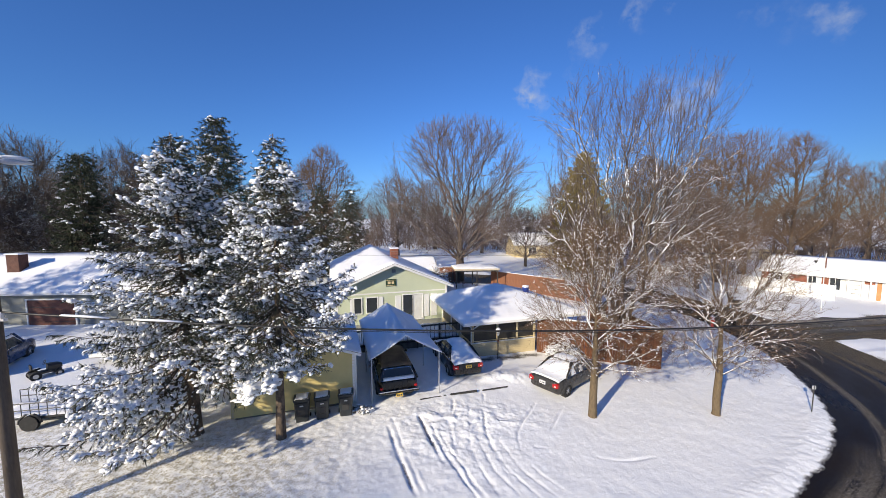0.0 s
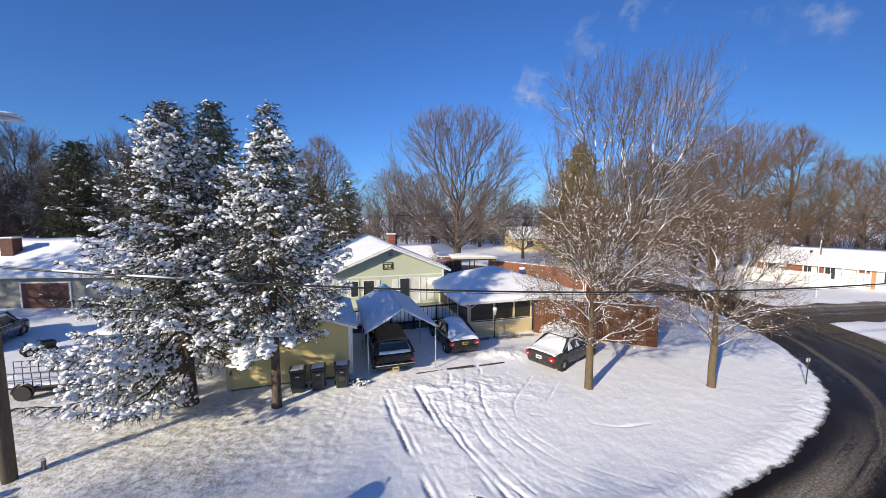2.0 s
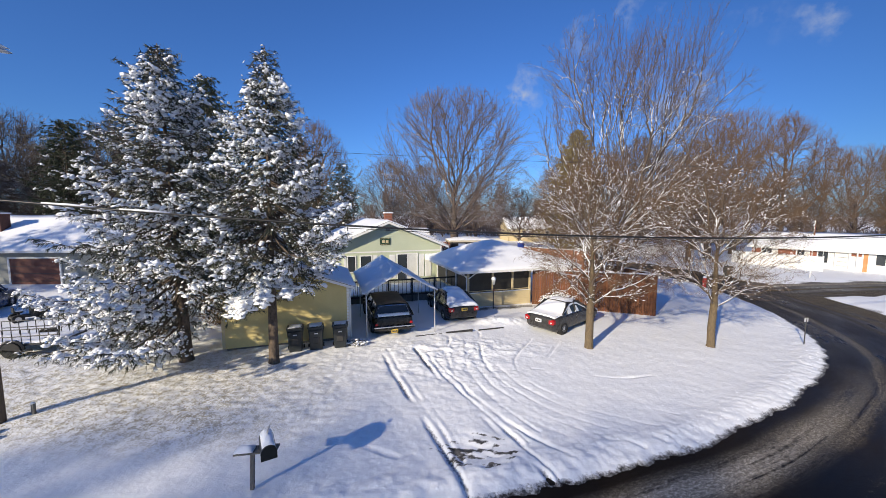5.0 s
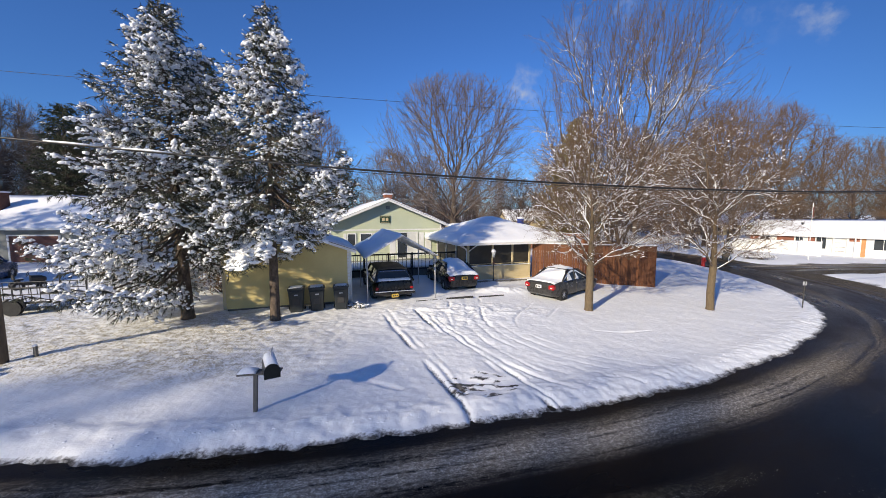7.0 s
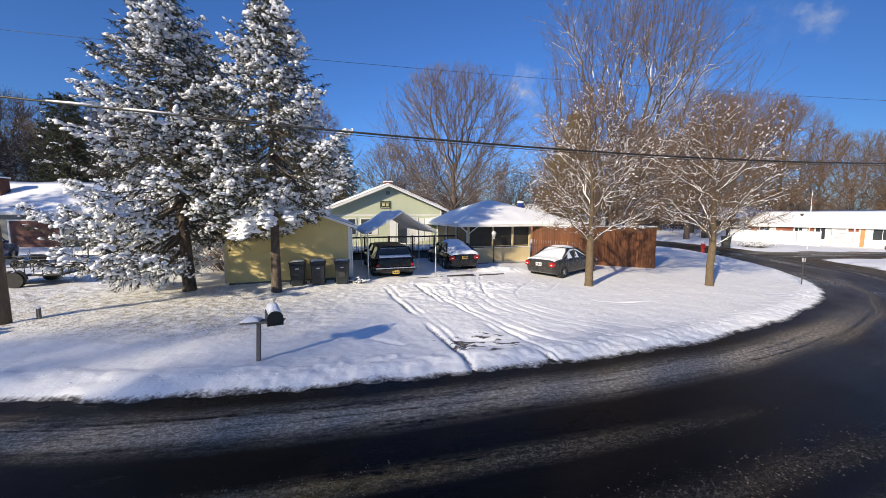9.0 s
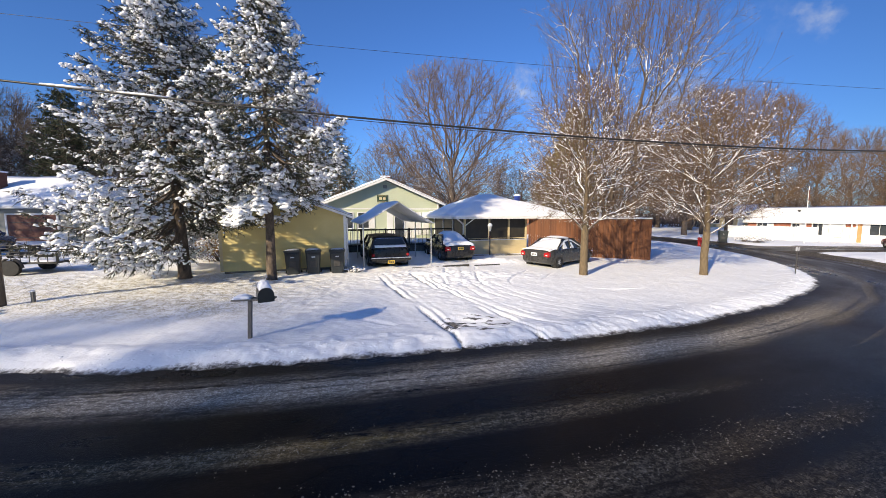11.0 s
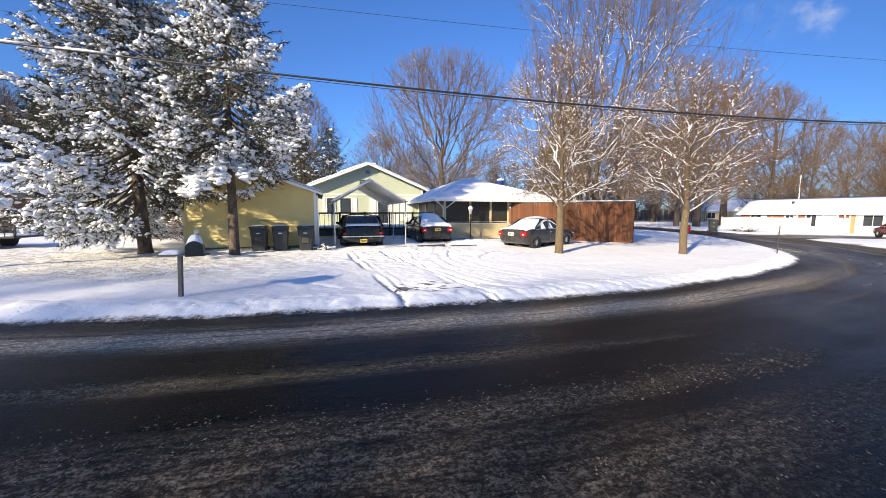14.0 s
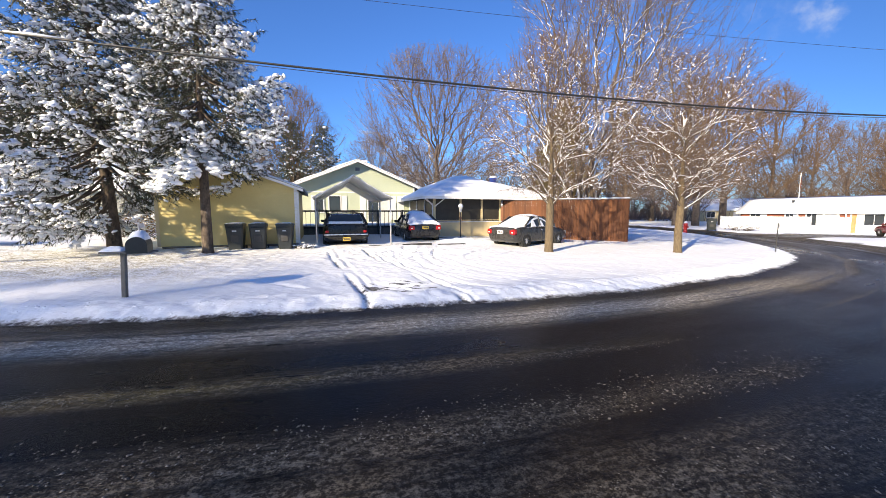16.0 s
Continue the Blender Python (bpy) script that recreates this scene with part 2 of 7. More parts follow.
M_TWIG_FAR = snowy("far_twigs", (0.105, 0.077, 0.063), (0.195, 0.147, 0.123), 0.9, 0.6, 1.05, 1.2, 0.52)
M_TWIG_DARK = snowy("dark_twigs", (0.066, 0.051, 0.042), (0.125, 0.097, 0.078), 0.9, 0.6, 1.0, 1.2, 0.5)
M_YELLOW_SIDING = plain("cream_siding", (0.60, 0.48, 0.20), (0.69, 0.57, 0.25), 0.55, 0.8, 30, 0.08)
M_GREEN_SIDING = plain("pale_green_siding", (0.50, 0.55, 0.40), (0.56, 0.60, 0.44), 0.55, 0.7, 30, 0.08)
M_WHITE_TRIM = plain("white_trim", (0.72, 0.72, 0.70), (0.80, 0.80, 0.78), 0.5, 2, 40, 0.05)
M_CREAM = plain("cream_paint", (0.58, 0.47, 0.27), (0.66, 0.55, 0.33), 0.6, 1.5, 30, 0.1)
M_DARK_TRIM = plain("dark_trim", (0.03, 0.03, 0.03), (0.06, 0.055, 0.05), 0.6, 3, 40, 0.1)
M_BLACK_RAIL = plain("black_rail", (0.015, 0.015, 0.016), (0.03, 0.03, 0.03), 0.5, 3, 40, 0.1)
M_CEDAR = plain("red_stained_boards", (0.17, 0.065, 0.025), (0.30, 0.125, 0.05), 0.75, 1.5, 25, 0.3, stretch=(3, 3, 0.35))
M_CEDAR_OLD = plain("weathered_red_boards", (0.15, 0.06, 0.035), (0.25, 0.11, 0.06), 0.8, 1.5, 20, 0.3, stretch=(3, 3, 0.35))
M_BRICK = plain("brick", (0.20, 0.065, 0.04), (0.32, 0.12, 0.07), 0.85, 3, 20, 0.3)
M_BRICK_LIGHT = plain("orange_brick", (0.42, 0.20, 0.08), (0.55, 0.29, 0.13), 0.85, 3, 20, 0.3)
# M_BRICK darkened: the shade on the neighbour's chimney is put into the colour
M_BRICK_SHADED = plain("shaded_brick", (0.07, 0.03, 0.022), (0.13, 0.06, 0.045), 0.85, 3, 20, 0.3)
M_GREY_SIDING = plain("grey_siding", (0.19, 0.20, 0.19), (0.25, 0.26, 0.24), 0.7, 1, 25, 0.1)
M_BIN = plain("bin_plastic", (0.014, 0.018, 0.02), (0.03, 0.035, 0.037), 0.42, 3, 60, 0.15)
M_CANOPY = plain("canopy_sheet", (0.55, 0.57, 0.60), (0.64, 0.66, 0.68), 0.5, 1.5, 20, 0.15)
M_STEEL = plain("galvanised_steel", (0.55, 0.55, 0.56), (0.68, 0.68, 0.68), 0.4, 5, 60, 0.05, metal=0.4)
M_POLE = plain("pole_wood", (0.07, 0.055, 0.045), (0.14, 0.11, 0.085), 0.9, 4, 30, 0.5, stretch=(1, 1, 0.2))
M_POST = plain("post_wood", (0.09, 0.085, 0.08), (0.19, 0.18, 0.165), 0.9, 5, 40, 0.4, stretch=(1, 1, 0.2))
M_RUBBER = plain("tyre_rubber", (0.012, 0.012, 0.012), (0.028, 0.028, 0.028), 0.8, 6, 60, 0.3)
M_CABLE = plain("cable", (0.008, 0.008, 0.008), (0.02, 0.02, 0.02), 0.5, 3, 40, 0)
M_LEAF_DEAD = plain("dead_leaves", (0.22, 0.13, 0.05), (0.42, 0.29, 0.15), 0.85, 3, 20, 0)
M_RED = plain("red_enamel", (0.45, 0.02, 0.015), (0.6, 0.035, 0.02), 0.4, 4, 40, 0.05)
M_BLUE = plain("blue_plastic", (0.03, 0.07, 0.32), (0.05, 0.10, 0.42), 0.4, 4, 40, 0.05)
M_PATIO = plain("pale_cloth", (0.50, 0.44, 0.33), (0.60, 0.53, 0.40), 0.8, 3, 40, 0.1)
M_MAILBOX = plain("mailbox_metal", (0.012, 0.014, 0.014), (0.025, 0.027, 0.027), 0.35, 3, 60, 0.05)
M_GREEN_SIGN = plain("dark_green_sign", (0.012, 0.04, 0.02), (0.025, 0.06, 0.035), 0.5, 4, 60, 0.05)
M_PLATE = plain("number_plate_yellow", (0.62, 0.40, 0.06), (0.72, 0.48, 0.09), 0.4, 5, 60, 0)
M_PLATE_WHITE = plain("number_plate_white", (0.6, 0.6, 0.62), (0.75, 0.75, 0.76), 0.4, 5, 60, 0)
M_SCREEN = plain("window_screen", (0.02, 0.018, 0.014), (0.045, 0.04, 0.03), 0.5, 2, 60, 0)
M_CURTAIN = plain("pale_curtain", (0.6, 0.6, 0.56), (0.72, 0.72, 0.68), 0.8, 2, 20, 0.2)
M_GARAGE_DOOR = plain("brown_garage_door", (0.10, 0.03, 0.022), (0.15, 0.05, 0.035), 0.6, 1, 20, 0.1)
M_CHROME = plain("chrome", (0.62, 0.62, 0.63), (0.75, 0.75, 0.76), 0.18, 4, 40, 0, metal=1.0)


def make_glass(name, tint=(0.03, 0.035, 0.04)):
    m = Mat(name, 0.05, spec=0.6)
    m.color(m.mix(m.noise(1.5, 2), tint, tuple(c * 1.6 for c in tint)))
    return m.m


def make_paint(name, c, rough=0.22):
    m = Mat(name, rough, 0.15, 0.35)
    dirt = m.ramp(m.noise(4, 5, 0.65), 0.42, 0.75)
    m.color(m.mix(m.math("MULTIPLY", dirt, 0.45), c, tuple(0.6 * x + 0.05 for x in c)))
    m.rough(m.math("ADD", m.math("MULTIPLY", dirt, 0.35), rough))
    m.b.inputs["Coat Weight"].default_value = 0.2
    m.b.inputs["Coat Roughness"].default_value = 0.12
    return m.m


M_GLASS = make_glass("dark_glass")
M_CAR_GREY = make_paint("grey_car_paint", (0.04, 0.038, 0.036))
M_CAR_BLACK = make_paint("black_car_paint", (0.006, 0.006, 0.006))
M_CAR_NAVY = make_paint("dark_car_paint", (0.014, 0.014, 0.016))
M_CAR_BLUE = make_paint("blue_car_paint", (0.025, 0.05, 0.13))
M_CAR_RED = make_paint("maroon_car_paint", (0.16, 0.012, 0.015))
M_TAIL = plain("tail_lamp_red", (0.30, 0.008, 0.01), (0.42, 0.014, 0.015), 0.2, 10, 60, 0)
M_RIM = plain("alloy_rim", (0.42, 0.42, 0.43), (0.55, 0.55, 0.56), 0.35, 6, 50, 0, metal=0.7)
M_BROWN_VINYL = plain("brown_roof_vinyl", (0.10, 0.075, 0.055), (0.17, 0.135, 0.10), 0.7, 3, 50, 0.1)

# ---- mesh helpers ----


def mesh_of(name, V, F, smooth=False):
    """A mesh from an array of places and arrays or lists of faces."""
    me = bpy.data.meshes.new(name)
    V = np.asarray(V, dtype=np.float32).reshape(-1, 3)
    if isinstance(F, np.ndarray):
        k = F.shape[1]
        me.vertices.add(len(V))
        me.vertices.foreach_set("co", V.ravel())
        me.loops.add(F.size)
        me.loops.foreach_set("vertex_index", F.astype(np.int32).ravel())
        me.polygons.add(len(F))
        me.polygons.foreach_set("loop_start", np.arange(0, F.size, k, dtype=np.int32))
        me.update(calc_edges=True)
    else:
        me.from_pydata([tuple(map(float, v)) for v in V], [], F)
    if smooth:
        me.polygons.foreach_set("use_smooth", np.ones(len(me.polygons), dtype=bool))
    me.validate()
    return me


class Form:
    """Gathers boxes, tubes and sheets into one mesh."""

    def __init__(self):
        self.v, self.f = [], []

    def add(self, verts, faces):
        k = len(self.v)
        self.v += [tuple(p) for p in verts]
        self.f += [[i + k for i in f] for f in faces]
        return self

    def box(self, x0, y0, z0, x1, y1, z1, bevel=0.0, m=None):
        b = min(bevel, 0.45 * min(abs(x1 - x0), abs(y1 - y0), abs(z1 - z0)))
        if b <= 0:
            vs = [(x, y, z) for z in (z0, z1) for x, y in ((x0, y0), (x1, y0), (x1, y1), (x0, y1))]
            fs = [(3, 2, 1, 0), (4, 5, 6, 7), (0, 1, 5, 4), (1, 2, 6, 5), (2, 3, 7, 6), (3, 0, 4, 7)]
        else:
            def ring(d, z):
                a, c, e, g = x0 + d, x1 - d, y0 + d, y1 - d
                return [(a + b, e, z), (c - b, e, z), (c, e + b, z), (c, g - b, z), (c - b, g, z), (a + b, g, z), (a, g - b, z), (a, e + b, z)]
            vs = ring(b, z0) + ring(0, z0 + b) + ring(0, z1 - b) + ring(b, z1)
            fs = [tuple(range(7, -1, -1)), tuple(range(24, 32))]
            for r in range(3):
                fs += [(8 * r + i, 8 * r + (i + 1) % 8, 8 * r + 8 + (i + 1) % 8, 8 * r + 8 + i) for i in range(8)]
        if m is not None:
            vs = [tuple(m @ Vector(p)) for p in vs]
        return self.add(vs, fs)

    def tube(self, path, radii, sides=8, caps=True):
        path = [Vector(p) for p in path]
        if isinstance(radii, (int, float)):
            radii = [radii] * len(path)
        vs, fs = [], []
        ref = Vector((0, 0, 1))
        for i, p in enumerate(path):
            d = (path[min(i + 1, len(path) - 1)] - path[max(i - 1, 0)]).normalized()
            if abs(d.dot(ref)) > 0.95:
                ref = Vector((1, 0, 0))
            a = d.cross(ref).normalized()
            b = d.cross(a)
            for k in range(sides):
                t = 2 * math.pi * k / sides
                vs.append(p + (a * math.cos(t) + b * math.sin(t)) * radii[i])
        for i in range(len(path) - 1):
            fs += [(i * sides + k, i * sides + (k + 1) % sides, (i + 1) * sides + (k + 1) % sides, (i + 1) * sides + k) for k in range(sides)]
        if caps:
            fs += [tuple(range(sides - 1, -1, -1)), tuple(range((len(path) - 1) * sides, len(path) * sides))]
        return self.add(vs, fs)

    def prism(self, outline, y0, y1):
        """An outline in x and z drawn out along y."""
        n = len(outline)
        vs = [(x, y0, z) for x, z in outline] + [(x, y1, z) for x, z in outline]
        fs = [tuple(range(n)), tuple(range(2 * n - 1, n - 1, -1))] + [(i, n + i, n + (i + 1) % n, (i + 1) % n) for i in range(n)]
        return self.add(vs, fs)

    def loft(self, rings, caps=True, closed=True):
        n = len(rings[0])
        vs = [p for r in rings for p in r]
        fs = []
        for i in range(len(rings) - 1):
            fs += [(i * n + k, i * n + (k + 1) % n, (i + 1) * n + (k + 1) % n, (i + 1) * n + k) for k in range(n if closed else n - 1)]
        if caps:
            fs += [tuple(range(n - 1, -1, -1)), tuple(range((len(rings) - 1) * n, len(rings) * n))]
        return self.add(vs, fs)


def empty(name, m, **tags):
    ob = new(name)
    ob.matrix_world = m
    return tagged(ob, **tags)


def part(name, form, mat, parent=None, label="", smooth=False, bevel=0.0, at=None):
    """Links a form as one mesh object under a thing or a part."""
    me = mesh_of(name, form.v, form.f, smooth) if isinstance(form, Form) else form
    if mat is not None and not me.materials:
        me.materials.append(mat)
    bm = bmesh.new()
    bm.from_mesh(me)
    bmesh.ops.recalc_face_normals(bm, faces=bm.faces)
    bm.to_mesh(me)
    bm.free()
    ob = new(name, me)
    if parent is not None:
        ob.parent = parent
    if at is not None:
        ob.matrix_basis = at
    if bevel:
        mod = ob.modifiers.new("bevel", "BEVEL")
        mod.width, mod.segments, mod.limit_method = bevel, 2, "ANGLE"
    return tagged(ob, label=label) if label else ob


def raw(name, V, F, mat, parent=None, label="", smooth=False):
    """As part(), for large arrays of faces."""
    me = mesh_of(name, V, F, smooth)
    me.materials.append(mat)
    ob = new(name, me)
    if parent is not None:
        ob.parent = parent
    return tagged(ob, label=label) if label else ob


# ---- the lie of the land ----
def lattice(ix, iy):
    h = np.sin(ix * 127.1 + iy * 311.7) * 43758.5453
    return h - np.floor(h)


def vnoise(x, y):
    ix, iy = np.floor(x), np.floor(y)
    fx, fy = x - ix, y - iy
    fx, fy = fx * fx * (3 - 2 * fx), fy * fy * (3 - 2 * fy)
    a, b, c, d = lattice(ix, iy), lattice(ix + 1, iy), lattice(ix, iy + 1), lattice(ix + 1, iy + 1)
    return (a * (1 - fx) + b * fx) * (1 - fy) + (c * (1 - fx) + d * fx) * fy


def fbm(x, y, octaves=4):
    s, amp = 0.0, 0.5
    for _ in range(octaves):
        s = s + amp * (vnoise(x, y) - 0.5)
        x, y, amp = x * 2.03 + 17.1, y * 2.03 + 5.7, amp * 0.5
    return s


def base_height(x, y):
    """The bare ground: a gentle fall to the east and rise to the north."""
    xc, yc = np.clip(x, -32, 60), np.clip(y, -12, 42)
    dip = -0.55 * np.exp(-(((x - 48) / 13.0) ** 2 + ((y - 44) / 13.0) ** 2))
    return -0.285 - 0.0182 * xc + 0.0207 * yc + dip


# inner edge of the bending road, along the lawn
ROAD_IN = [(-90, 3.0), (-40, 4.6), (-20, 5.3), (-10, 5.5), (-7.5, 5.52), (-5.2, 5.6), (-2.9, 5.95), (0.4, 6.6), (1.9, 7.0), (4.4, 7.7), (5.9, 8.2), (8.2, 9.1), (11.4, 10.7),
           (14.5, 12.55), (17.1, 14.85), (18.65, 16.9), (20.65, 20.95), (21.9, 26.0), (21.9, 31.0), (20.0, 36.0), (15.0, 40.5), (6.0, 43.5), (-6.0, 45.5), (-40, 50.0), (-90, 56.0)]


def smooth_line(pts, step):
    """A rounded, evenly stepped line through the points."""
    P = np.array(pts, float)
    s = np.r_[0, np.cumsum(np.hypot(*np.diff(P, axis=0).T))]
    q = np.arange(0, s[-1], step)
    x, y = np.interp(q, s, P[:, 0]), np.interp(q, s, P[:, 1])
    k = max(3, int(2.4 / step))
    w = np.hanning(k + 2)[1:-1]
    w /= w.sum()
    pad = k // 2
    xs = np.convolve(np.r_[[x[0]] * pad, x, [x[-1]] * pad], w, "same")[pad:pad + len(x)]
    ys = np.convolve(np.r_[[y[0]] * pad, y, [y[-1]] * pad], w, "same")[pad:pad + len(y)]
    return np.c_[xs, ys]


ROAD_LINE = smooth_line(ROAD_IN, 0.5)
ROAD_WIDE = 6.7
t_ = np.gradient(ROAD_LINE, axis=0)
t_ /= np.hypot(t_[:, 0], t_[:, 1])[:, None]
ROAD_OUT_WAY = np.c_[t_[:, 1], -t_[:, 0]]
ROAD_MID = ROAD_LINE + ROAD_OUT_WAY * ROAD_WIDE / 2
SIDE_ROAD = [((26.0, 27.0), (48.0, 31.6), 2.3)]


def off_road(x, y):
    """Distance from the edge of the cleared road, positive on the snow."""
    d = np.full(x.shape, 1e9)
    for a, b in zip(ROAD_MID[:-1], ROAD_MID[1:]):
        ab = b - a
        t = np.clip(((x - a[0]) * ab[0] + (y - a[1]) * ab[1]) / (ab @ ab), 0, 1)
        d = np.minimum(d, (x - a[0] - t * ab[0]) ** 2 + (y - a[1] - t * ab[1]) ** 2)
    d = np.sqrt(d) - ROAD_WIDE / 2
    for a, b, half in SIDE_ROAD:
        a, b = np.array(a), np.array(b)
        ab = b - a
        t = np.clip(((x - a[0]) * ab[0] + (y - a[1]) * ab[1]) / (ab @ ab), 0, 1)
        e = np.hypot(x - a[0] - t * ab[0], y - a[1] - t * ab[1]) - half
        d = np.minimum(d, e + 0.5 * fbm(x * 0.7, y * 0.7) * 2)
    return d


# wheel ruts in the drive, from the parked cars to the road: line, half width, depth
RUTS = [([(-2.5, 14.6), (-1.6, 12.2), (-0.6, 9.8), (0.3, 7.6), (0.7, 6.4)], 0.09, 0.042), ([(-2.2, 14.6), (-1.3, 12.2), (-0.3, 9.8), (0.6, 7.6)], 0.06, 0.035),
        ([(-1.1, 14.8), (-0.2, 12.4), (0.9, 10.2), (1.9, 8.3), (2.6, 7.0)], 0.09, 0.06), ([(-0.8, 14.9), (0.1, 12.4), (1.2, 10.2), (2.2, 8.3)], 0.06, 0.05),
        ([(0.5, 16.4), (0.3, 13.4), (0.9, 11.0), (2.2, 9.0), (3.6, 7.6)], 0.07, 0.04), ([(2.0, 16.8), (1.7, 13.6), (2.2, 11.2), (3.5, 9.4), (5.4, 8.2)], 0.07, 0.035),
        ([(4.4, 16.0), (2.9, 13.6), (2.9, 11.8), (4.0, 10.3), (6.4, 9.0)], 0.06, 0.03), ([(5.6, 15.7), (4.1, 13.4), (3.9, 12.0), (4.8, 10.9), (7.4, 9.6)], 0.06, 0.028),
        ([(-2.8, 14.2), (-2.6, 12.4), (-3.0, 10.6), (-3.6, 9.4)], 0.06, 0.03), ([(1.2, 15.4), (1.0, 12.8), (1.6, 10.6), (2.9, 8.7)], 0.05, 0.035),
        ([(-0.9, 7.9), (-2.2, 8.4), (-3.2, 9.4)], 0.10, 0.025), ([(3.3, 12.8), (4.6, 12.6), (6.4, 12.0), (8.0, 12.4)], 0.07, 0.02)]


# arcs swept where cars turn out over the lawn
RUTS += [([(0.9 + 0.42 * i, 13.6 - 0.12 * i), (1.25 + 0.5 * i, 11.6 - 0.05 * i), (2.1 + 0.62 * i, 9.9 + 0.02 * i), (3.5 + 0.72 * i, 8.7 + 0.11 * i)], 0.05, 0.014) for i in range(5)]
# the narrow strands that each wheel track leaves beside it
RUTS += [([(x + off, y + off * 0.4) for x, y in pts], half * 0.5, deep * share) for pts, half, deep in RUTS[:4] for off, share in ((0.19, 0.55),)]


def line_distance(x, y, pts):
    P = smooth_line(pts, 0.25)
    d = np.full(x.shape, 1e9)
    for a, b in zip(P[:-1], P[1:]):
        ab = b - a
        t = np.clip(((x - a[0]) * ab[0] + (y - a[1]) * ab[1]) / (ab @ ab), 0, 1)
        d = np.minimum(d, (x - a[0] - t * ab[0]) ** 2 + (y - a[1] - t * ab[1]) ** 2)
    return np.sqrt(d)


def snow_height(x, y):
    """The top of the snow, and how bare the ground is."""
    d = off_road(x, y)
    edge = d + 0.3 * fbm(x * 0.7, y * 0.7) + 0.3 * fbm(x * 4.0, y * 4.0, 4)
    depth = np.clip(edge / 0.7, -1.0, 1.0)
    z = np.where(depth > 0, 0.095 * np.clip(depth, 0, 1) ** 0.8, 0.2 * depth)
    bank = 0.06 * np.exp(-((edge - 0.55) / 0.45) ** 2) * (1 + 2 * fbm(x * 3 + y, y * 3 - x, 3) * np.clip((9 - x) / 6, 0.25, 1) + 0.7 * fbm(x * 8.5, y * 8.5, 2))
    near = np.exp(-np.clip(np.hypot(x - 2, y - 13) - 14, 0, None) / 12)
    z = z + bank + (0.10 * fbm(x * 0.3, y * 0.3, 3) + near * (0.022 + 0.03 * np.clip((4.5 - x) / 4, 0, 1)) * fbm(x * 2.2, y * 2.2, 4)) * np.clip(edge / 1.5, 0, 1)
    # tufts under the thin snow of the side lawn
    side = np.clip((-1.5 - x) / 3, 0, 1) * np.clip((y - 8.0) / 1.5, 0, 1) * np.clip((15.5 - y) / 2, 0, 1) * (x > -20)
    z = z + side * 0.075 * fbm(x * 5.5, y * 5.5, 2)
    box = (x > -5) & (x < 8) & (y > 5.5) & (y < 20.5)
    if box.any():
        bx, by = x[box], y[box]
        cut = np.zeros(bx.shape)
        for pts, half, deep in RUTS:
            r = line_distance(bx + 0.09 * fbm(bx * 1.2, by * 1.2) + 0.07 * fbm(bx * 9, by * 9, 2), by, pts)
            worn = np.clip(3.4 * vnoise(bx * 0.9 + deep * 90, by * 0.9) - (1.0 if deep > 0.04 else 1.3), 0, 1.5)
            cut = np.minimum(cut, -deep * worn * np.clip(1.2 - (r / half) ** 2, 0, 1)) + 0.14 * deep * worn * np.exp(-((r - 1.8 * half) / (0.7 * half)) ** 2)
        churn = np.exp(-((bx - 0.2) / 2.6) ** 2 - ((by - 13.5) / 2.4) ** 2)
        z[box] += cut + churn * 0.17 * fbm(bx * 2.4 + by * 1.3, by * 2.4 - bx * 1.3, 4)
        drive = np.exp(-((bx - 0.8 - 0.25 * (15 - by)) / 2.8) ** 2) * np.clip((18 - by) / 2, 0, 1)
        z[box] += drive * (0.03 * fbm(bx * 6.1 + by * 2.4, by * 6.1 - bx * 2.4, 3) + 0.035 * fbm(bx * 1.3 + by * 0.8, by * 1.2, 3))
        apron = np.exp(-((bx - 0.8) / 0.8) ** 2 - ((by - 8.25) / 0.5) ** 2)
        z[box] -= apron * (0.05 + 0.12 * fbm(bx * 3 + by * 2, by * 5, 3))
        # the heap shovelled off the porch, and the broken snow before the canopy
        heap = np.exp(-((bx - 3.6) / 1.5) ** 4 - ((by - 18.4) / 0.55) ** 2)
        z[box] += heap * (0.16 + 0.3 * fbm(bx * 3, by * 3, 3))
        z[box] += np.exp(-((bx - 1.2) / 3.0) ** 2 - ((by - 14.6) / 1.0) ** 2) * (0.05 + 0.2 * np.clip(fbm(bx * 3.4 + by * 2.1, by * 3.4 - bx * 2.1, 3), -0.1, 0.3))
    thin = np.clip(1.0 - edge / 0.2, 0, 1) * 0.8
    if box.any():
        thin[box] = np.maximum(thin[box], np.clip(apron * 0.8 - 0.3 + 5.0 * fbm(bx * 4.0 + by * 3.0, by * 7.0, 3), 0, 1) * (apron > 0.15))
        thin[box] = np.maximum(thin[box], np.clip(-cut / 0.085, 0, 0.75) ** 1.6)
    # trodden bare strip along the foot of the porch
    ax, ay, bx_, by_ = 2.1, 20.45, 6.0, 21.6
    u = np.clip(((x - ax) * (bx_ - ax) + (y - ay) * (by_ - ay)) / ((bx_ - ax) ** 2 + (by_ - ay) ** 2), 0, 1)
    foot = np.hypot(x - ax - u * (bx_ - ax), y - ay - u * (by_ - ay))
    thin = np.maximum(thin, np.clip(1.15 - foot / 0.42 + 1.2 * fbm(x * 3, y * 3, 2), 0, 0.85))
    return base_height(x, y) + z, thin


def gz(x, y):
    return float(base_height(np.array([float(x)]), np.array([float(y)]))[0]) + 0.06


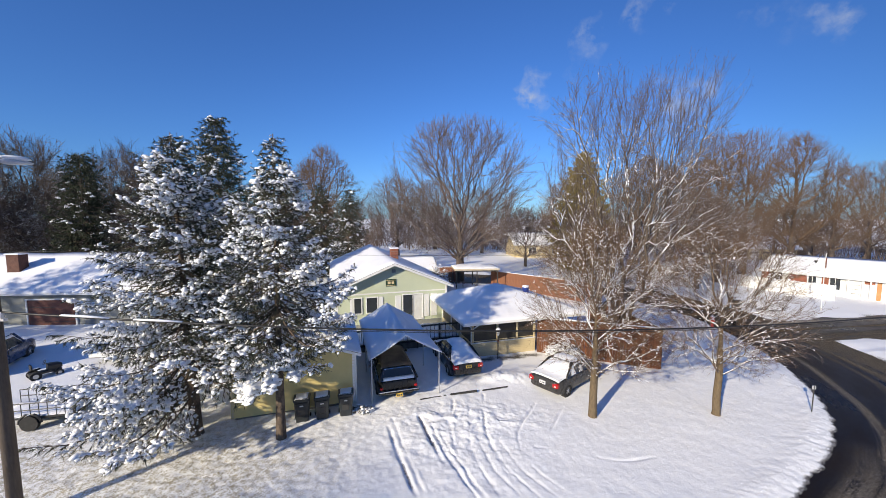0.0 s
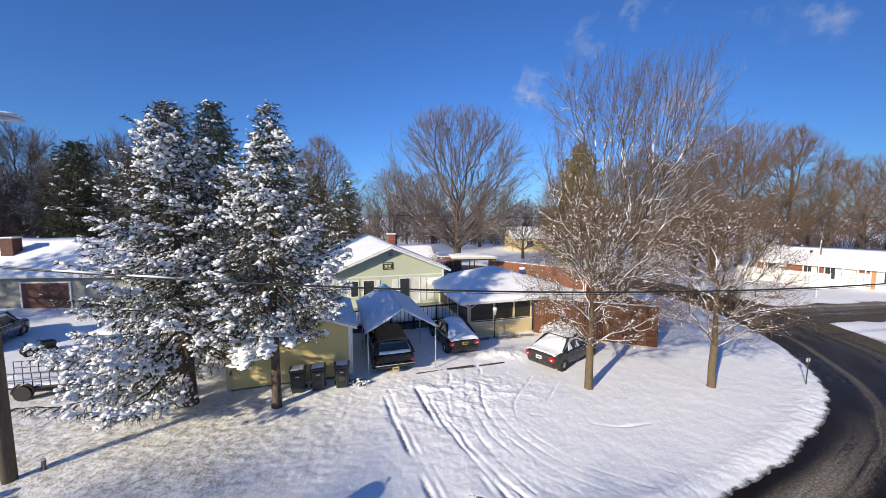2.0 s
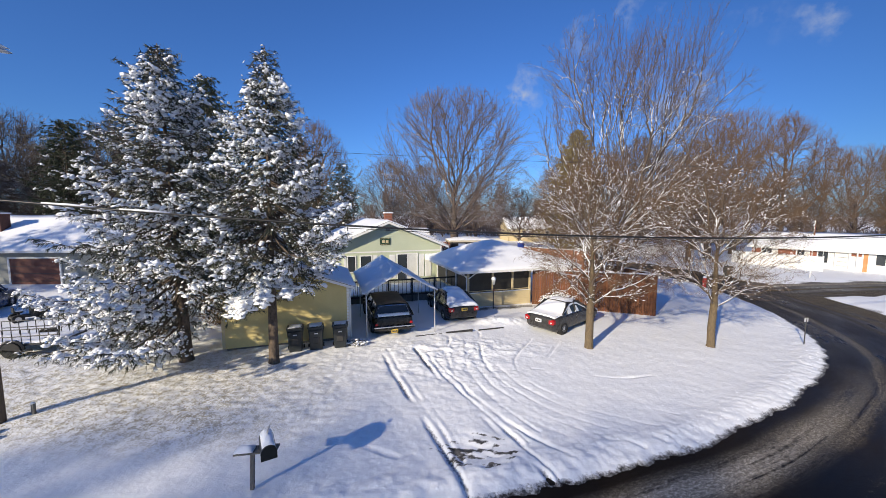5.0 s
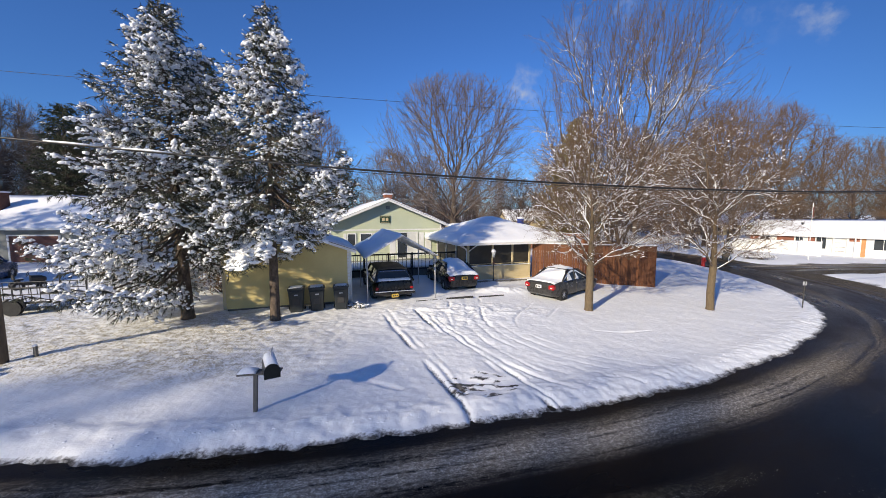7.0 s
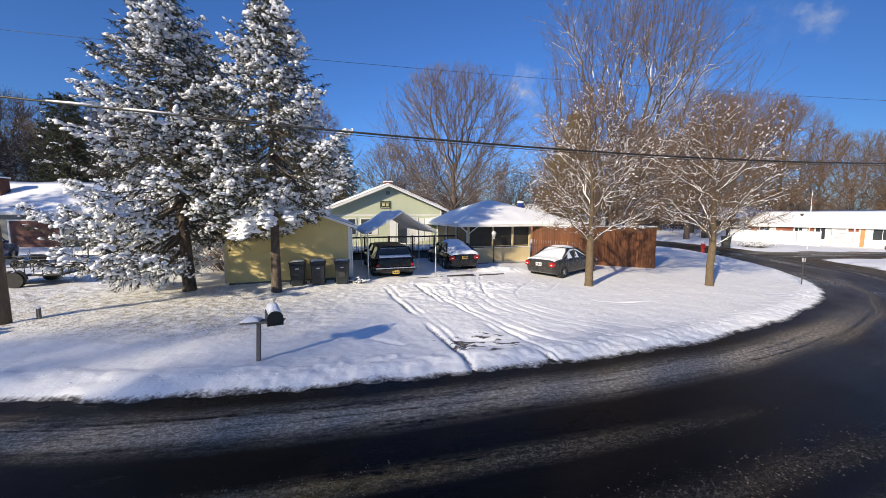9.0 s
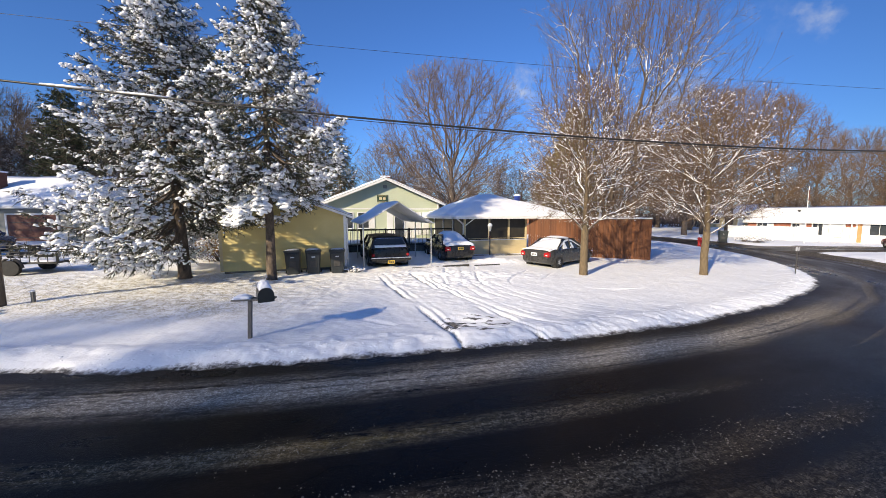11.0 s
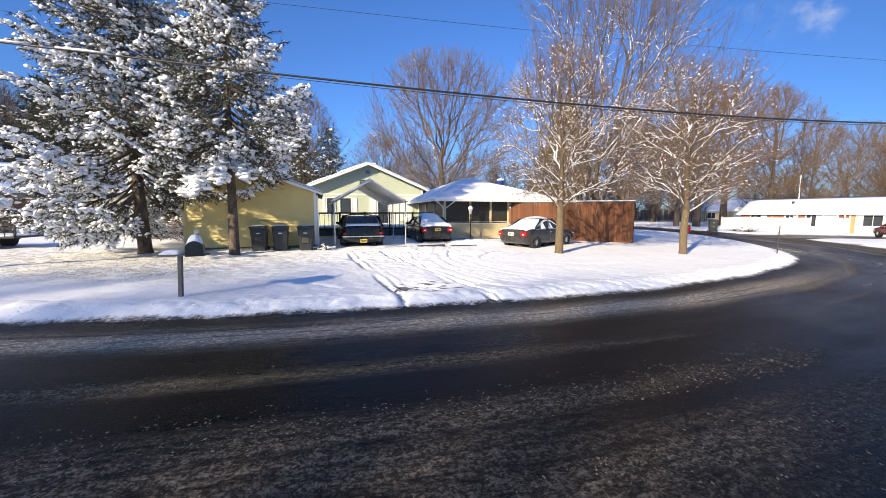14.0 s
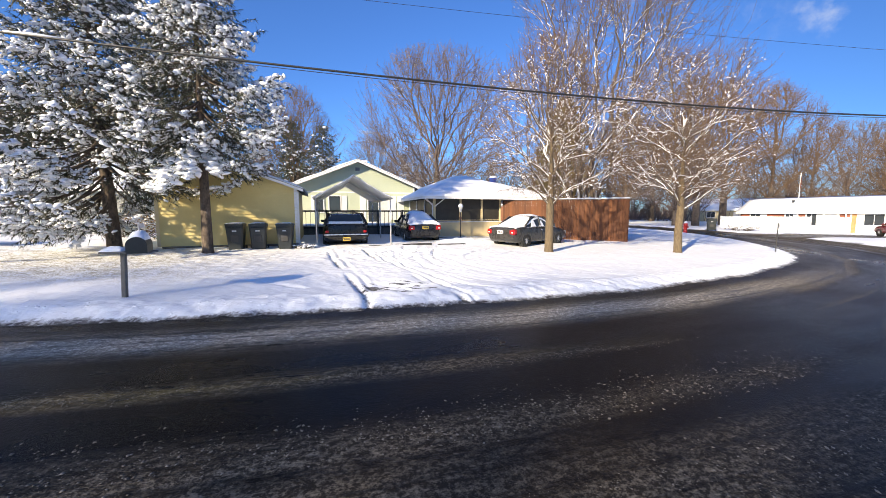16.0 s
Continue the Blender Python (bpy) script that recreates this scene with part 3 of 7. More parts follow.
def axis(a, b, fine, far, c=0.0, d=0.0):
    """Even steps from a to b, halved between c and d, and growing steps out to far on both sides."""
    mid = np.r_[np.arange(a, c, fine), np.arange(c, d, fine / 2), np.arange(d, b, fine)]
    step, out, p = fine, [], b
    while p < far:
        out.append(p)
        step *= 1.11
        p += step
    out.append(far)
    low, step, p = [], fine, a
    while p > -far:
        step *= 1.11
        p -= step
        low.append(max(p, -far))
    return np.r_[low[::-1], mid, out]


def build_ground():
    xs, ys = axis(-14.0, 21.0, 0.095, 2500.0, -4.0, 7.5), axis(4.8, 18.0, 0.09, 2500.0, 6.2, 16.0)
    X, Y = np.meshgrid(xs, ys)
    Z, thin = snow_height(X.ravel(), Y.ravel())
    nx, ny = len(xs), len(ys)
    i = np.arange(nx * ny).reshape(ny, nx)
    F = np.c_[i[:-1, :-1].ravel(), i[:-1, 1:].ravel(), i[1:, 1:].ravel(), i[1:, :-1].ravel()]
    ob = raw("ground", np.c_[X.ravel(), Y.ravel(), Z], F, M_GROUND, smooth=True)
    layer = ob.data.attributes.new("thin", "FLOAT", "POINT")
    layer.data.foreach_set("value", thin.astype(np.float32))
    tagged(ob, "snow-covered lawn with wheel ruts and thin grass", "snowy ground", kind="structure")


def strip(name, line, way, wide, n, label):
    """A road laid along a line, with u along it and v across, in metres."""
    s = np.r_[0, np.cumsum(np.hypot(*np.diff(line, axis=0).T))]
    V, UV = [], []
    for (x, y), (wx, wy), u in zip(line, way, s):
        for k in range(n + 1):
            v = wide * k / n
            V.append((x + wx * v, y + wy * v))
            UV.append((u, v))
    V = np.array(V)
    Z = base_height(V[:, 0], V[:, 1])
    m = len(line)
    i = np.arange(m * (n + 1)).reshape(m, n + 1)
    F = np.c_[i[:-1, :-1].ravel(), i[:-1, 1:].ravel(), i[1:, 1:].ravel(), i[1:, :-1].ravel()][:, ::-1].copy()
    ob = raw(name, np.c_[V, Z], F, M_ROAD, smooth=True)
    UV = np.array(UV, dtype=np.float32)
    layer = ob.data.uv_layers.new(name="UVMap")
    idx = np.empty(len(ob.data.loops), dtype=np.int32)
    ob.data.loops.foreach_get("vertex_index", idx)
    layer.data.foreach_set("uv", UV[idx].ravel())
    tagged(ob, label, "road", kind="structure")
    return ob


build_ground()
strip("road", ROAD_LINE - ROAD_OUT_WAY * 0.5, ROAD_OUT_WAY, ROAD_WIDE + 1.0, 10, "wet black asphalt road bend with streaks of slush")
a_, b_, h_ = SIDE_ROAD[0]
l_ = np.linspace(np.array(a_), np.array(b_), 40)
d_ = (np.array(b_) - np.array(a_))
d_ = d_ / np.hypot(*d_)
w_ = np.tile([d_[1], -d_[0]], (40, 1))
side = strip("driveway", l_ - w_ * 3.2, w_, 6.4, 6, "wet side drive with patches of slush")
side.location.z = 0.006

# ---- trees ----


def sweep(lines, sides):
    """Tubes along many lines of places and radii, as arrays of vertices and four-sided faces."""
    Vs, Fs, k = [], [], 0
    ang = np.arange(sides) * 2 * np.pi / sides
    ca, sa = np.cos(ang), np.sin(ang)
    groups = {}
    for P, R in lines:
        groups.setdefault(len(P), []).append((P, R))
    for n, items in groups.items():
        P = np.array([i[0] for i in items], float)
        R = np.array([i[1] for i in items], float)
        T = np.gradient(P, axis=1)
        T /= np.linalg.norm(T, axis=2, keepdims=True) + 1e-9
        ref = np.where(np.abs(T[..., 2:3]) > 0.9, np.array([1.0, 0, 0]), np.array([0, 0, 1.0]))
        A = np.cross(T, ref)
        A /= np.linalg.norm(A, axis=2, keepdims=True) + 1e-9
        B = np.cross(T, A)
        V = P[:, :, None, :] + R[:, :, None, None] * (A[:, :, None, :] * ca[None, None, :, None] + B[:, :, None, :] * sa[None, None, :, None])
        m = len(items)
        i = np.arange(m * n * sides).reshape(m, n, sides) + k
        nx = np.roll(i, -1, axis=2)
        F = np.stack([i[:, :-1], i[:, 1:], nx[:, 1:], nx[:, :-1]], axis=-1).reshape(-1, 4)
        Vs.append(V.reshape(-1, 3))
        Fs.append(F)
        k += m * n * sides
    return np.concatenate(Vs), np.concatenate(Fs)


def blob_form():
    """A low lump with a flat underside."""
    V = [(0, 0, 0.55)]
    for r, z in ((0.62, 0.42), (1.0, 0.02), (0.7, -0.28)):
        V += [(r * math.cos(2 * math.pi * k / 6), r * math.sin(2 * math.pi * k / 6), z) for k in range(6)]
    V.append((0, 0, -0.3))
    F = [(0, 1 + k, 1 + (k + 1) % 6) for k in range(6)]
    for r in (1, 7):
        for k in range(6):
            a, b, c, d = r + k, r + (k + 1) % 6, r + 6 + (k + 1) % 6, r + 6 + k
            F += [(a, d, c), (a, c, b)]
    F += [(19, 13 + (k + 1) % 6, 13 + k) for k in range(6)]
    return np.array(V), np.array(F)


BLOB_V, BLOB_F = blob_form()


CRUMB_V = np.array([(0, 0, 0.7), (1, 0, 0), (0.1, 1, 0.05), (-1, 0.1, 0), (-0.1, -1, 0.05), (0, 0, -0.4)])
CRUMB_F = np.array([(0, 1, 2), (0, 2, 3), (0, 3, 4), (0, 4, 1), (5, 2, 1), (5, 3, 2), (5, 4, 3), (5, 1, 4)])


def blobs(pos, along, size, rng, rough=0.22, form=(BLOB_V, BLOB_F)):
    """Lumps at places, drawn out along a direction; size is length, width and height."""
    BLOB_V, BLOB_F = form
    N = len(pos)
    along = along / (np.linalg.norm(along, axis=1, keepdims=True) + 1e-9)
    side = np.cross(np.tile([0, 0, 1.0], (N, 1)), along)
    side /= np.linalg.norm(side, axis=1, keepdims=True) + 1e-9
    up = np.cross(along, side)
    T = BLOB_V[None] * (1 + rng.uniform(-rough, rough, (N, len(BLOB_V), 1))) + rng.uniform(-0.1, 0.1, (N, len(BLOB_V), 3))
    V = pos[:, None] + T[..., 0:1] * along[:, None] * size[:, None, 0:1] + T[..., 1:2] * side[:, None] * size[:, None, 1:2] + T[..., 2:3] * up[:, None] * size[:, None, 2:3]
    F = (BLOB_F[None] + (np.arange(N) * len(BLOB_V))[:, None, None]).reshape(-1, 3)
    return V.reshape(-1, 3), F


def blades(pos, way, length, width, rng):
    """Slim three-cornered sprigs."""
    N = len(pos)
    way = way / (np.linalg.norm(way, axis=1, keepdims=True) + 1e-9)
    side = np.cross(way, rng.normal(size=(N, 3)))
    side /= np.linalg.norm(side, axis=1, keepdims=True) + 1e-9
    V = np.stack([pos - side * width[:, None] * 0.5, pos + side * width[:, None] * 0.5, pos + way * length[:, None]], axis=1).reshape(-1, 3)
    return V, np.arange(3 * N).reshape(-1, 3)


def spruce(name, base, height, low, radius, seed, label, snow=0.62, droop=1.0, step=0.2, gap=0.15, lean=(0, 0), needles=None, dense=14, trunk_r=0.2, big=1.0, group="conifers of the yard", bare_side=0.0, taper=0.98, dust=0.0):
    """A snow-laden conifer: trunk, boughs, needle sprays and pillows of snow on the sprays."""
    rng = np.random.default_rng(seed)
    x0, y0 = base
    z0 = gz(x0, y0) - 0.08
    tree = empty(name, pose(x0, y0, z0), label=label, category="conifer tree", group=group)
    form = Form()
    zs = [0, 0.25, 1.0, height * 0.3, height * 0.6, height * 0.85, height]
    form.tube([(lean[0] * z / height, lean[1] * z / height, z) for z in zs],
              [trunk_r * 1.35, trunk_r * 1.08, trunk_r, trunk_r * 0.75, trunk_r * 0.42, trunk_r * 0.18, 0.015], 10)
    part("trunk", form, M_SPRUCE_BARK, tree, smooth=True)
    limbs, twigs = [], []
    tp, td, tl, ts, load = [], [], [], [], []
    z = low
    turn = 0.0
    while z < height - 0.12:
        f = (z - low) / (height - low)
        full = radius * (1 - f) ** taper * (0.6 + 0.4 * min(1, f * 5 + 0.45)) + 0.14
        count = 5 if f < 0.85 else 4
        turn += 0.9
        for k in range(count):
            az = turn + 2 * math.pi * k / count + rng.uniform(-0.35, 0.35)
            L = full * rng.uniform(0.58, 1.1) * (0.78 if z < low + 0.8 else 1.0)
            if z < bare_side and math.cos(az) > -0.15 and not (math.sin(az) < -0.75 and z > 1.9):
                continue
            rise = (-0.28 + 0.75 * f ** 1.3 + rng.uniform(-0.1, 0.1)) * droop
            sag = -0.16 * (1 - f) - 0.05
            n = 6
            s = np.linspace(0, 1, n)
            r = L * s
            zz = z + rng.uniform(-0.08, 0.08) + L * (rise * s + sag * np.sin(s * np.pi * 0.9) + 0.10 * s ** 3)
            bend = rng.uniform(-0.14, 0.14) * s ** 2
            P = np.c_[lean[0] * z / height + r * np.cos(az + bend), lean[1] * z / height + r * np.sin(az + bend), zz]
            P[:, 2] = np.maximum(P[:, 2], 0.85 + 0.3 * rng.random())
            limbs.append((P, (0.010 + 0.009 * L) * (1 - 0.85 * s)))
            t = 0.22 if L > 1 else 0.1
            flip = 1
            laden = rng.choice([0.06, 0.45, 1.0], p=[0.2, 0.27, 0.53])
            while t < 1.0:
                i = min(int(t * (n - 1)), n - 2)
                g = t * (n - 1) - i
                p = P[i] * (1 - g) + P[i + 1] * g
                d = P[i + 1] - P[i]
                d /= np.linalg.norm(d)
                side = np.array([-d[1], d[0], 0]) * flip
                w = d * rng.uniform(0.5, 0.9) + side * rng.uniform(0.5, 0.95) + np.array([0, 0, rng.uniform(-0.6, 0.0)])
                if t > 0.92:
                    w = d + np.array([0, 0, -0.12])
                w /= np.linalg.norm(w)
                ln = (0.24 + 0.28 * min(L, 2.6) * (1.02 - t) ** 0.7) * rng.uniform(0.7, 1.25)
                tp.append(p)
                td.append(w)
                tl.append(ln)
                ts.append(t)
                load.append(laden)
                flip = -flip
                t += gap / L * rng.uniform(0.7, 1.3)
        z += step * rng.uniform(0.75, 1.25) * (1.15 - 0.45 * f)
    tp, td, tl, ts = np.array(tp), np.array(td), np.array(tl), np.array(ts)
    for p, d, ln in zip(tp, td, tl):
        q = p + d * ln * 0.55
        e = p + d * ln + np.array([0, 0, -0.10 * ln])
        twigs.append((np.array([p, q, e]), np.array([0.009, 0.006, 0.002])))
    V, F = sweep(limbs, 5)
    raw("bough", V, F, M_TWIG_DEAD, tree, smooth=True)
    V, F = sweep(twigs, 3)
    tagged(raw("twig", V, F, M_TWIG_DEAD, tree), kind="stuff")
    # needles: short sprigs round each twig, hanging a little
    n = int(dense * 1.6)
    u = rng.uniform(0.1, 1.05, (len(tp), n))
    pos = (tp[:, None] + td[:, None] * (tl[:, None] * u)[..., None]).reshape(-1, 3)
    pos[:, 2] -= 0.08 * (np.repeat(tl, n) * u.ravel() ** 2)
    way = np.repeat(td, n, axis=0) * 0.7 + rng.normal(size=(len(pos), 3)) * 0.5 + np.array([0, 0, -0.62])
    V, F = blades(pos, way, big * rng.uniform(0.10, 0.25, len(pos)), big * rng.uniform(0.016, 0.034, len(pos)), rng)
    raw("needles", V, F, needles or M_NEEDLE, tree, "dark green needle sprays")
    if snow > 0:
        clump = vnoise(tp[:, 0] * 0.9 + seed, tp[:, 2] * 1.6 + tp[:, 1] * 0.9)
        keep = rng.random(len(tp)) < snow * np.array(load) * np.clip(2.0 * ts - 0.2, 0.03, 1) * np.clip(5.0 * clump - 1.35, 0.12, 1.2) * np.clip((height - tp[:, 2]) / 4, 0.35, 1)
        p, d, ln = tp[keep], td[keep], tl[keep]
        p, d, ln = np.repeat(p, 9, axis=0), np.repeat(d, 9, axis=0), np.repeat(ln, 9)
        d2 = d * 0.5 + rng.normal(size=d.shape) * [0.6, 0.6, 0.3]
        u = rng.uniform(0.15, 1.05, len(p))
        c = p + d * (ln * u)[:, None] + rng.normal(size=p.shape) * [0.085, 0.085, 0.04] + np.array([0, 0, 0.03])
        c[:, 2] -= 0.10 * ln * u ** 2
        g = 0.03 + 0.085 * rng.random(len(p)) ** 1.9 * big
        size = np.c_[g * rng.uniform(0.8, 1.2, len(p)), g * rng.uniform(0.7, 1.0, len(p)), g * rng.uniform(0.7, 1.25, len(p))]
        # and a finer dusting over most sprays
        if dust:
            k = rng.integers(0, len(tp), int(len(tp) * dust))
            u = rng.uniform(0.1, 1.05, len(k))
            e = tp[k] + td[k] * (tl[k] * u)[:, None] + rng.normal(size=(len(k), 3)) * [0.07, 0.07, 0.04]
            g = rng.uniform(0.018, 0.05, len(k))
            c, d2 = np.r_[c, e], np.r_[d2, td[k] + rng.normal(size=(len(k), 3)) * 0.4]
            size = np.r_[size, np.c_[g * 1.5, g, g * 0.75]]
        V, F = blobs(c, d2, size, rng, 0.3)
        tagged(raw("snow", V, F, M_TREE_SNOW, tree, "pillows of fresh snow", smooth=True), kind="stuff")
    return tree


def crown_points(rng, count, low, high, spread, widest, lobes, hollow):
    """Places for the twig ends of a crown: an uneven ovoid, fuller towards its outside. widest: height of the greatest spread, as a share."""
    az = rng.uniform(0, 2 * np.pi, count)
    h = rng.beta(1.5, 1.25, count)
    side = np.where(h > widest, np.sqrt(np.maximum(0, 1 - ((h - widest) / (1 - widest)) ** 2)), 0.42 + 0.58 * np.sqrt(np.maximum(0, 1 - ((widest - h) / widest) ** 2)))
    ph = rng.uniform(0, 6.28, 8)
    lump = 1 + lobes * (0.5 * np.sin(2 * az + ph[0] + 3 * h) + 0.45 * np.sin(3 * az + ph[1] - 5 * h) + 0.3 * np.sin(5 * az + ph[2] + 7 * h) + 0.35 * np.sin(9 * h + ph[3] + 2 * az))
    r = spread * side * lump * rng.random(count) ** hollow * rng.uniform(0.9, 1.06, count)
    top = 1 + 0.5 * lobes * np.sin(2 * az + ph[4]) * np.minimum(1, 2 * r / spread)
    return np.c_[r * np.cos(az), r * np.sin(az), low + (high - low) * h * top]


def twig_line(p, d, e, rng, sway=0.10):
    """A bent line from p, setting out along d, to the place e."""
    L = np.linalg.norm(e - p)
    m = p + d * L * 0.42 + rng.normal(size=3) * L * sway
    return np.array([p, 0.25 * p + 0.5 * m + 0.25 * e, 0.5 * (m + e) + rng.normal(size=3) * L * sway * 0.3, e])


def bare_tree(name, base, high, rad, fork, seed, label, mats, ends, limbs, spread, low, widest=0.4, lobes=0.14, hollow=0.42, tip=0.005, sprigs=5, sprig=0.5, snow=0, snow_top=99.0,
              stems=False, lead=0.45, steep=1.0, group="bare trees", lean=(0, 0)):
    """A leafless tree: a trunk or several stems part again and again towards the twig ends spread through its crown.
    ends: how many twig ends; limbs: how many leave the trunk; low: the crown's lowest height; tip: radius of the thinnest shoots."""
    rng = np.random.default_rng(seed)
    x0, y0 = base
    tree = empty(name, pose(x0, y0, gz(x0, y0) - 0.1), label=label, category="bare tree", group=group)
    T = crown_points(rng, ends, low, high, spread, widest, lobes, hollow)
    T[:, 0] += lean[0] * T[:, 2] / high
    T[:, 1] += lean[1] * T[:, 2] / high
    power = math.log(rad * (0.5 if stems else 0.85) / tip) / math.log(ends / (limbs * 0.6 if stems else 1))
    # the ends that each limb bears: grouped round seeds in the crown
    C = T[rng.choice(ends, limbs, replace=False)]
    flat = np.array([1, 1, 0.35 if stems else 0.8])
    for _ in range(6):
        near = np.argmin(((T[:, None] - C[None]) ** 2 * flat).sum(2), axis=1)
        C = np.array([T[near == k].mean(0) if (near == k).any() else C[k] for k in range(limbs)])
    top = fork + (high - fork) * lead
    lines, order = [], []
    stack = []
    for k in range(limbs):
        ids = np.where(near == k)[0]
        if not len(ids):
            continue
        c = C[k]
        rho = math.hypot(c[0], c[1])
        if stems:
            az = math.atan2(c[1], c[0])
            p = np.array([0.22 * math.cos(az), 0.22 * math.sin(az), 0.0])
            d = np.array([0.22 * c[0] / high, 0.22 * c[1] / high, 1.0])
        else:
            p = np.array([lean[0] * fork / high, lean[1] * fork / high, min(top, max(fork, c[2] - rho * steep - 0.3)) + rng.uniform(-0.15, 0.15)])
            d = c - p + np.array([0, 0, 0.25 * rho])
        stack.append((p, d / np.linalg.norm(d), ids, 0))
    ends_of = []
    while stack:
        p, d, ids, depth = stack.pop()
        n = len(ids)
        V = T[ids] - p
        dist = np.linalg.norm(V, axis=1)
        if n == 1:
            line = twig_line(p, d, T[ids[0]], rng)
            lines.append((line, tip * np.array([1.0, 0.9, 0.75, 0.45])))
            order.append(9)
            ends_of.append((line, dist[0]))
            continue
        U = V / (dist[:, None] + 1e-6)
        u = U.mean(0)
        u /= np.linalg.norm(u) + 1e-9
        L = max(0.05, min(np.percentile(dist, 20) * rng.uniform(0.24, 0.42), 0.2 * high))
        if n < 5:
            L = dist.min() * rng.uniform(0.25, 0.5)
        w = 0.55 * d + 0.5 * u + rng.normal(size=3) * 0.13
        w /= np.linalg.norm(w)
        q = p + w * L
        r0, r1 = tip * n ** power, tip * max(1, n * 0.72) ** power
        if stems:
            r0, r1 = min(r0, rad), min(r1, rad)
        m = p + (0.55 * d + 0.45 * w) * L * 0.5 + rng.normal(size=3) * L * 0.05
        lines.append((np.array([p, m, q]), np.array([r0, (r0 + r1) / 2, r1])))
        order.append(depth)
        if n < 40:
            ends_of.append((np.array([p, m, q, q]), L * 1.2))
        # part the ends across their widest spread as seen from here
        X = U - U.mean(0)
        axis_ = np.linalg.eigh(X.T @ X)[1][:, -1]
        s = X @ axis_
        # a leader keeps most of the ends, a side branch takes the rest
        lean_ = rng.uniform(0.12, 0.34) if n > 50 else rng.uniform(0.22, 0.45)
        cut = 0.0 if n < 3 else np.quantile(s, rng.choice([lean_, 1 - lean_]))
        lo = s <= cut if n > 2 else np.array([True, False])
        if lo.all() or not lo.any():
            lo = np.arange(n) < max(1, n // 2)
        for side in (lo, ~lo):
            g = T[ids[side]].mean(0) - q
            g /= np.linalg.norm(g) + 1e-9
            share = side.sum() / n
            w2 = w * (0.35 + 0.55 * share) + g * (1.3 - 0.6 * share)
            stack.append((q, w2 / np.linalg.norm(w2), ids[side], depth + 1))
    # short shoots along the last twigs
    shoots = []
    for line, L in ends_of:
        for _ in range(sprigs):
            t = rng.uniform(0.1, 1.0) * (len(line) - 1)
            i = min(int(t), len(line) - 2)
            p = line[i] + (line[i + 1] - line[i]) * (t - i)
            d = line[-1] - line[0]
            d /= np.linalg.norm(d) + 1e-9
            w = d + rng.normal(size=3) * 0.58 + np.array([0, 0, 0.2])
            w /= np.linalg.norm(w)
            ln = sprig * rng.uniform(0.45, 1.15)
            bend = p + w * ln * 0.55
            w2 = w + rng.normal(size=3) * 0.22 + np.array([0, 0, 0.12])
            shoots.append((np.array([p, bend, bend + w2 / np.linalg.norm(w2) * ln * 0.5]), tip * np.array([0.72, 0.6, 0.35])))
    order = np.array(order)
    first = [l for l, o in zip(lines, order) if o == 0]
    if stems:
        for line in first:
            V, F = sweep([line], 9)
            raw("trunk", V, F, mats[0], tree, smooth=True)
    else:
        zs = np.array([0, 0.2, fork * 0.5, fork, fork + (top - fork) * 0.5, top])
        P = np.c_[lean[0] * zs / high + rng.normal(size=6) * 0.015, lean[1] * zs / high + rng.normal(size=6) * 0.015, zs]
        V, F = sweep([(P, rad * np.array([1.4, 1.08, 1.0, 0.92, 0.62, 0.3]))], 10)
        raw("trunk", V, F, mats[0], tree, smooth=True)
        for line in first:
            V, F = sweep([line], 7)
            raw("limb", V, F, mats[1], tree, smooth=True)
    thick = [l for l, o in zip(lines, order) if 0 < o and l[1][0] > 3.0 * tip]
    fine = [l for l, o in zip(lines, order) if 0 < o and l[1][0] <= 3.0 * tip]
    V, F = sweep(thick, 5)
    tagged(raw("branch", V, F, mats[1], tree, smooth=True), kind="stuff")
    V, F = sweep(fine + shoots, 3)
    tagged(raw("twig", V, F, mats[2], tree), kind="stuff")
    if snow:
        # snow lying along the upper side of slanting limbs, and lodged in the forks of twigs
        p, d, size = [], [], []
        for P, R in lines:
            for i in range(len(P) - 1):
                v = P[i + 1] - P[i]
                L = np.linalg.norm(v)
                if L < 0.02 or P[i][2] > snow_top or abs(v[2]) > 0.88 * L:
                    continue
                flatness = 1 - abs(v[2]) / L
                if R[i] > 1.6 * tip:
                    if rng.random() < 0.35 + 0.8 * flatness:
                        for u in (0.25, 0.75):
                            p.append(P[i] + v * u + [0, 0, R[i] * 0.8])
                            d.append(v)
                            size.append((L * rng.uniform(0.24, 0.34), R[i] * 0.9 + rng.uniform(0.006, 0.016), R[i] * 0.5 + rng.uniform(0.012, 0.028)))
                elif rng.random() < snow:
                    g = rng.uniform(0.016, 0.036)
                    p.append(P[i] + [0, 0, g * 0.35])
                    d.append(v)
                    size.append((g * rng.uniform(1.0, 1.9), g, g * 0.9))
        V, F = blobs(np.array(p), np.array(d), np.array(size), rng, 0.3)
        tagged(raw("snow", V, F, M_TREE_SNOW, tree, "ridges and clots of snow", smooth=True), kind="stuff")
    return tree


spruce("snowy_spruce", (-9.6, 13.2), 11.6, 1.5, 4.9, 11, "tall snow-laden spruce with drooping boughs on the side lawn", 1.35, 1.0, 0.20, 0.115, (-0.3, 0.0), trunk_r=0.21, bare_side=3.0, dust=1.3, taper=1.0, dense=11)
slim = spruce("snowy_spruce", (-6.25, 13.05), 11.6, 3.8, 3.8, 23, "slimmer snow-laden spruce with a bare lower trunk beside the shed", 1.35, 0.9, 0.20, 0.115, (0.1, 0.1), trunk_r=0.17, dust=1.3, taper=1.2, dense=11)


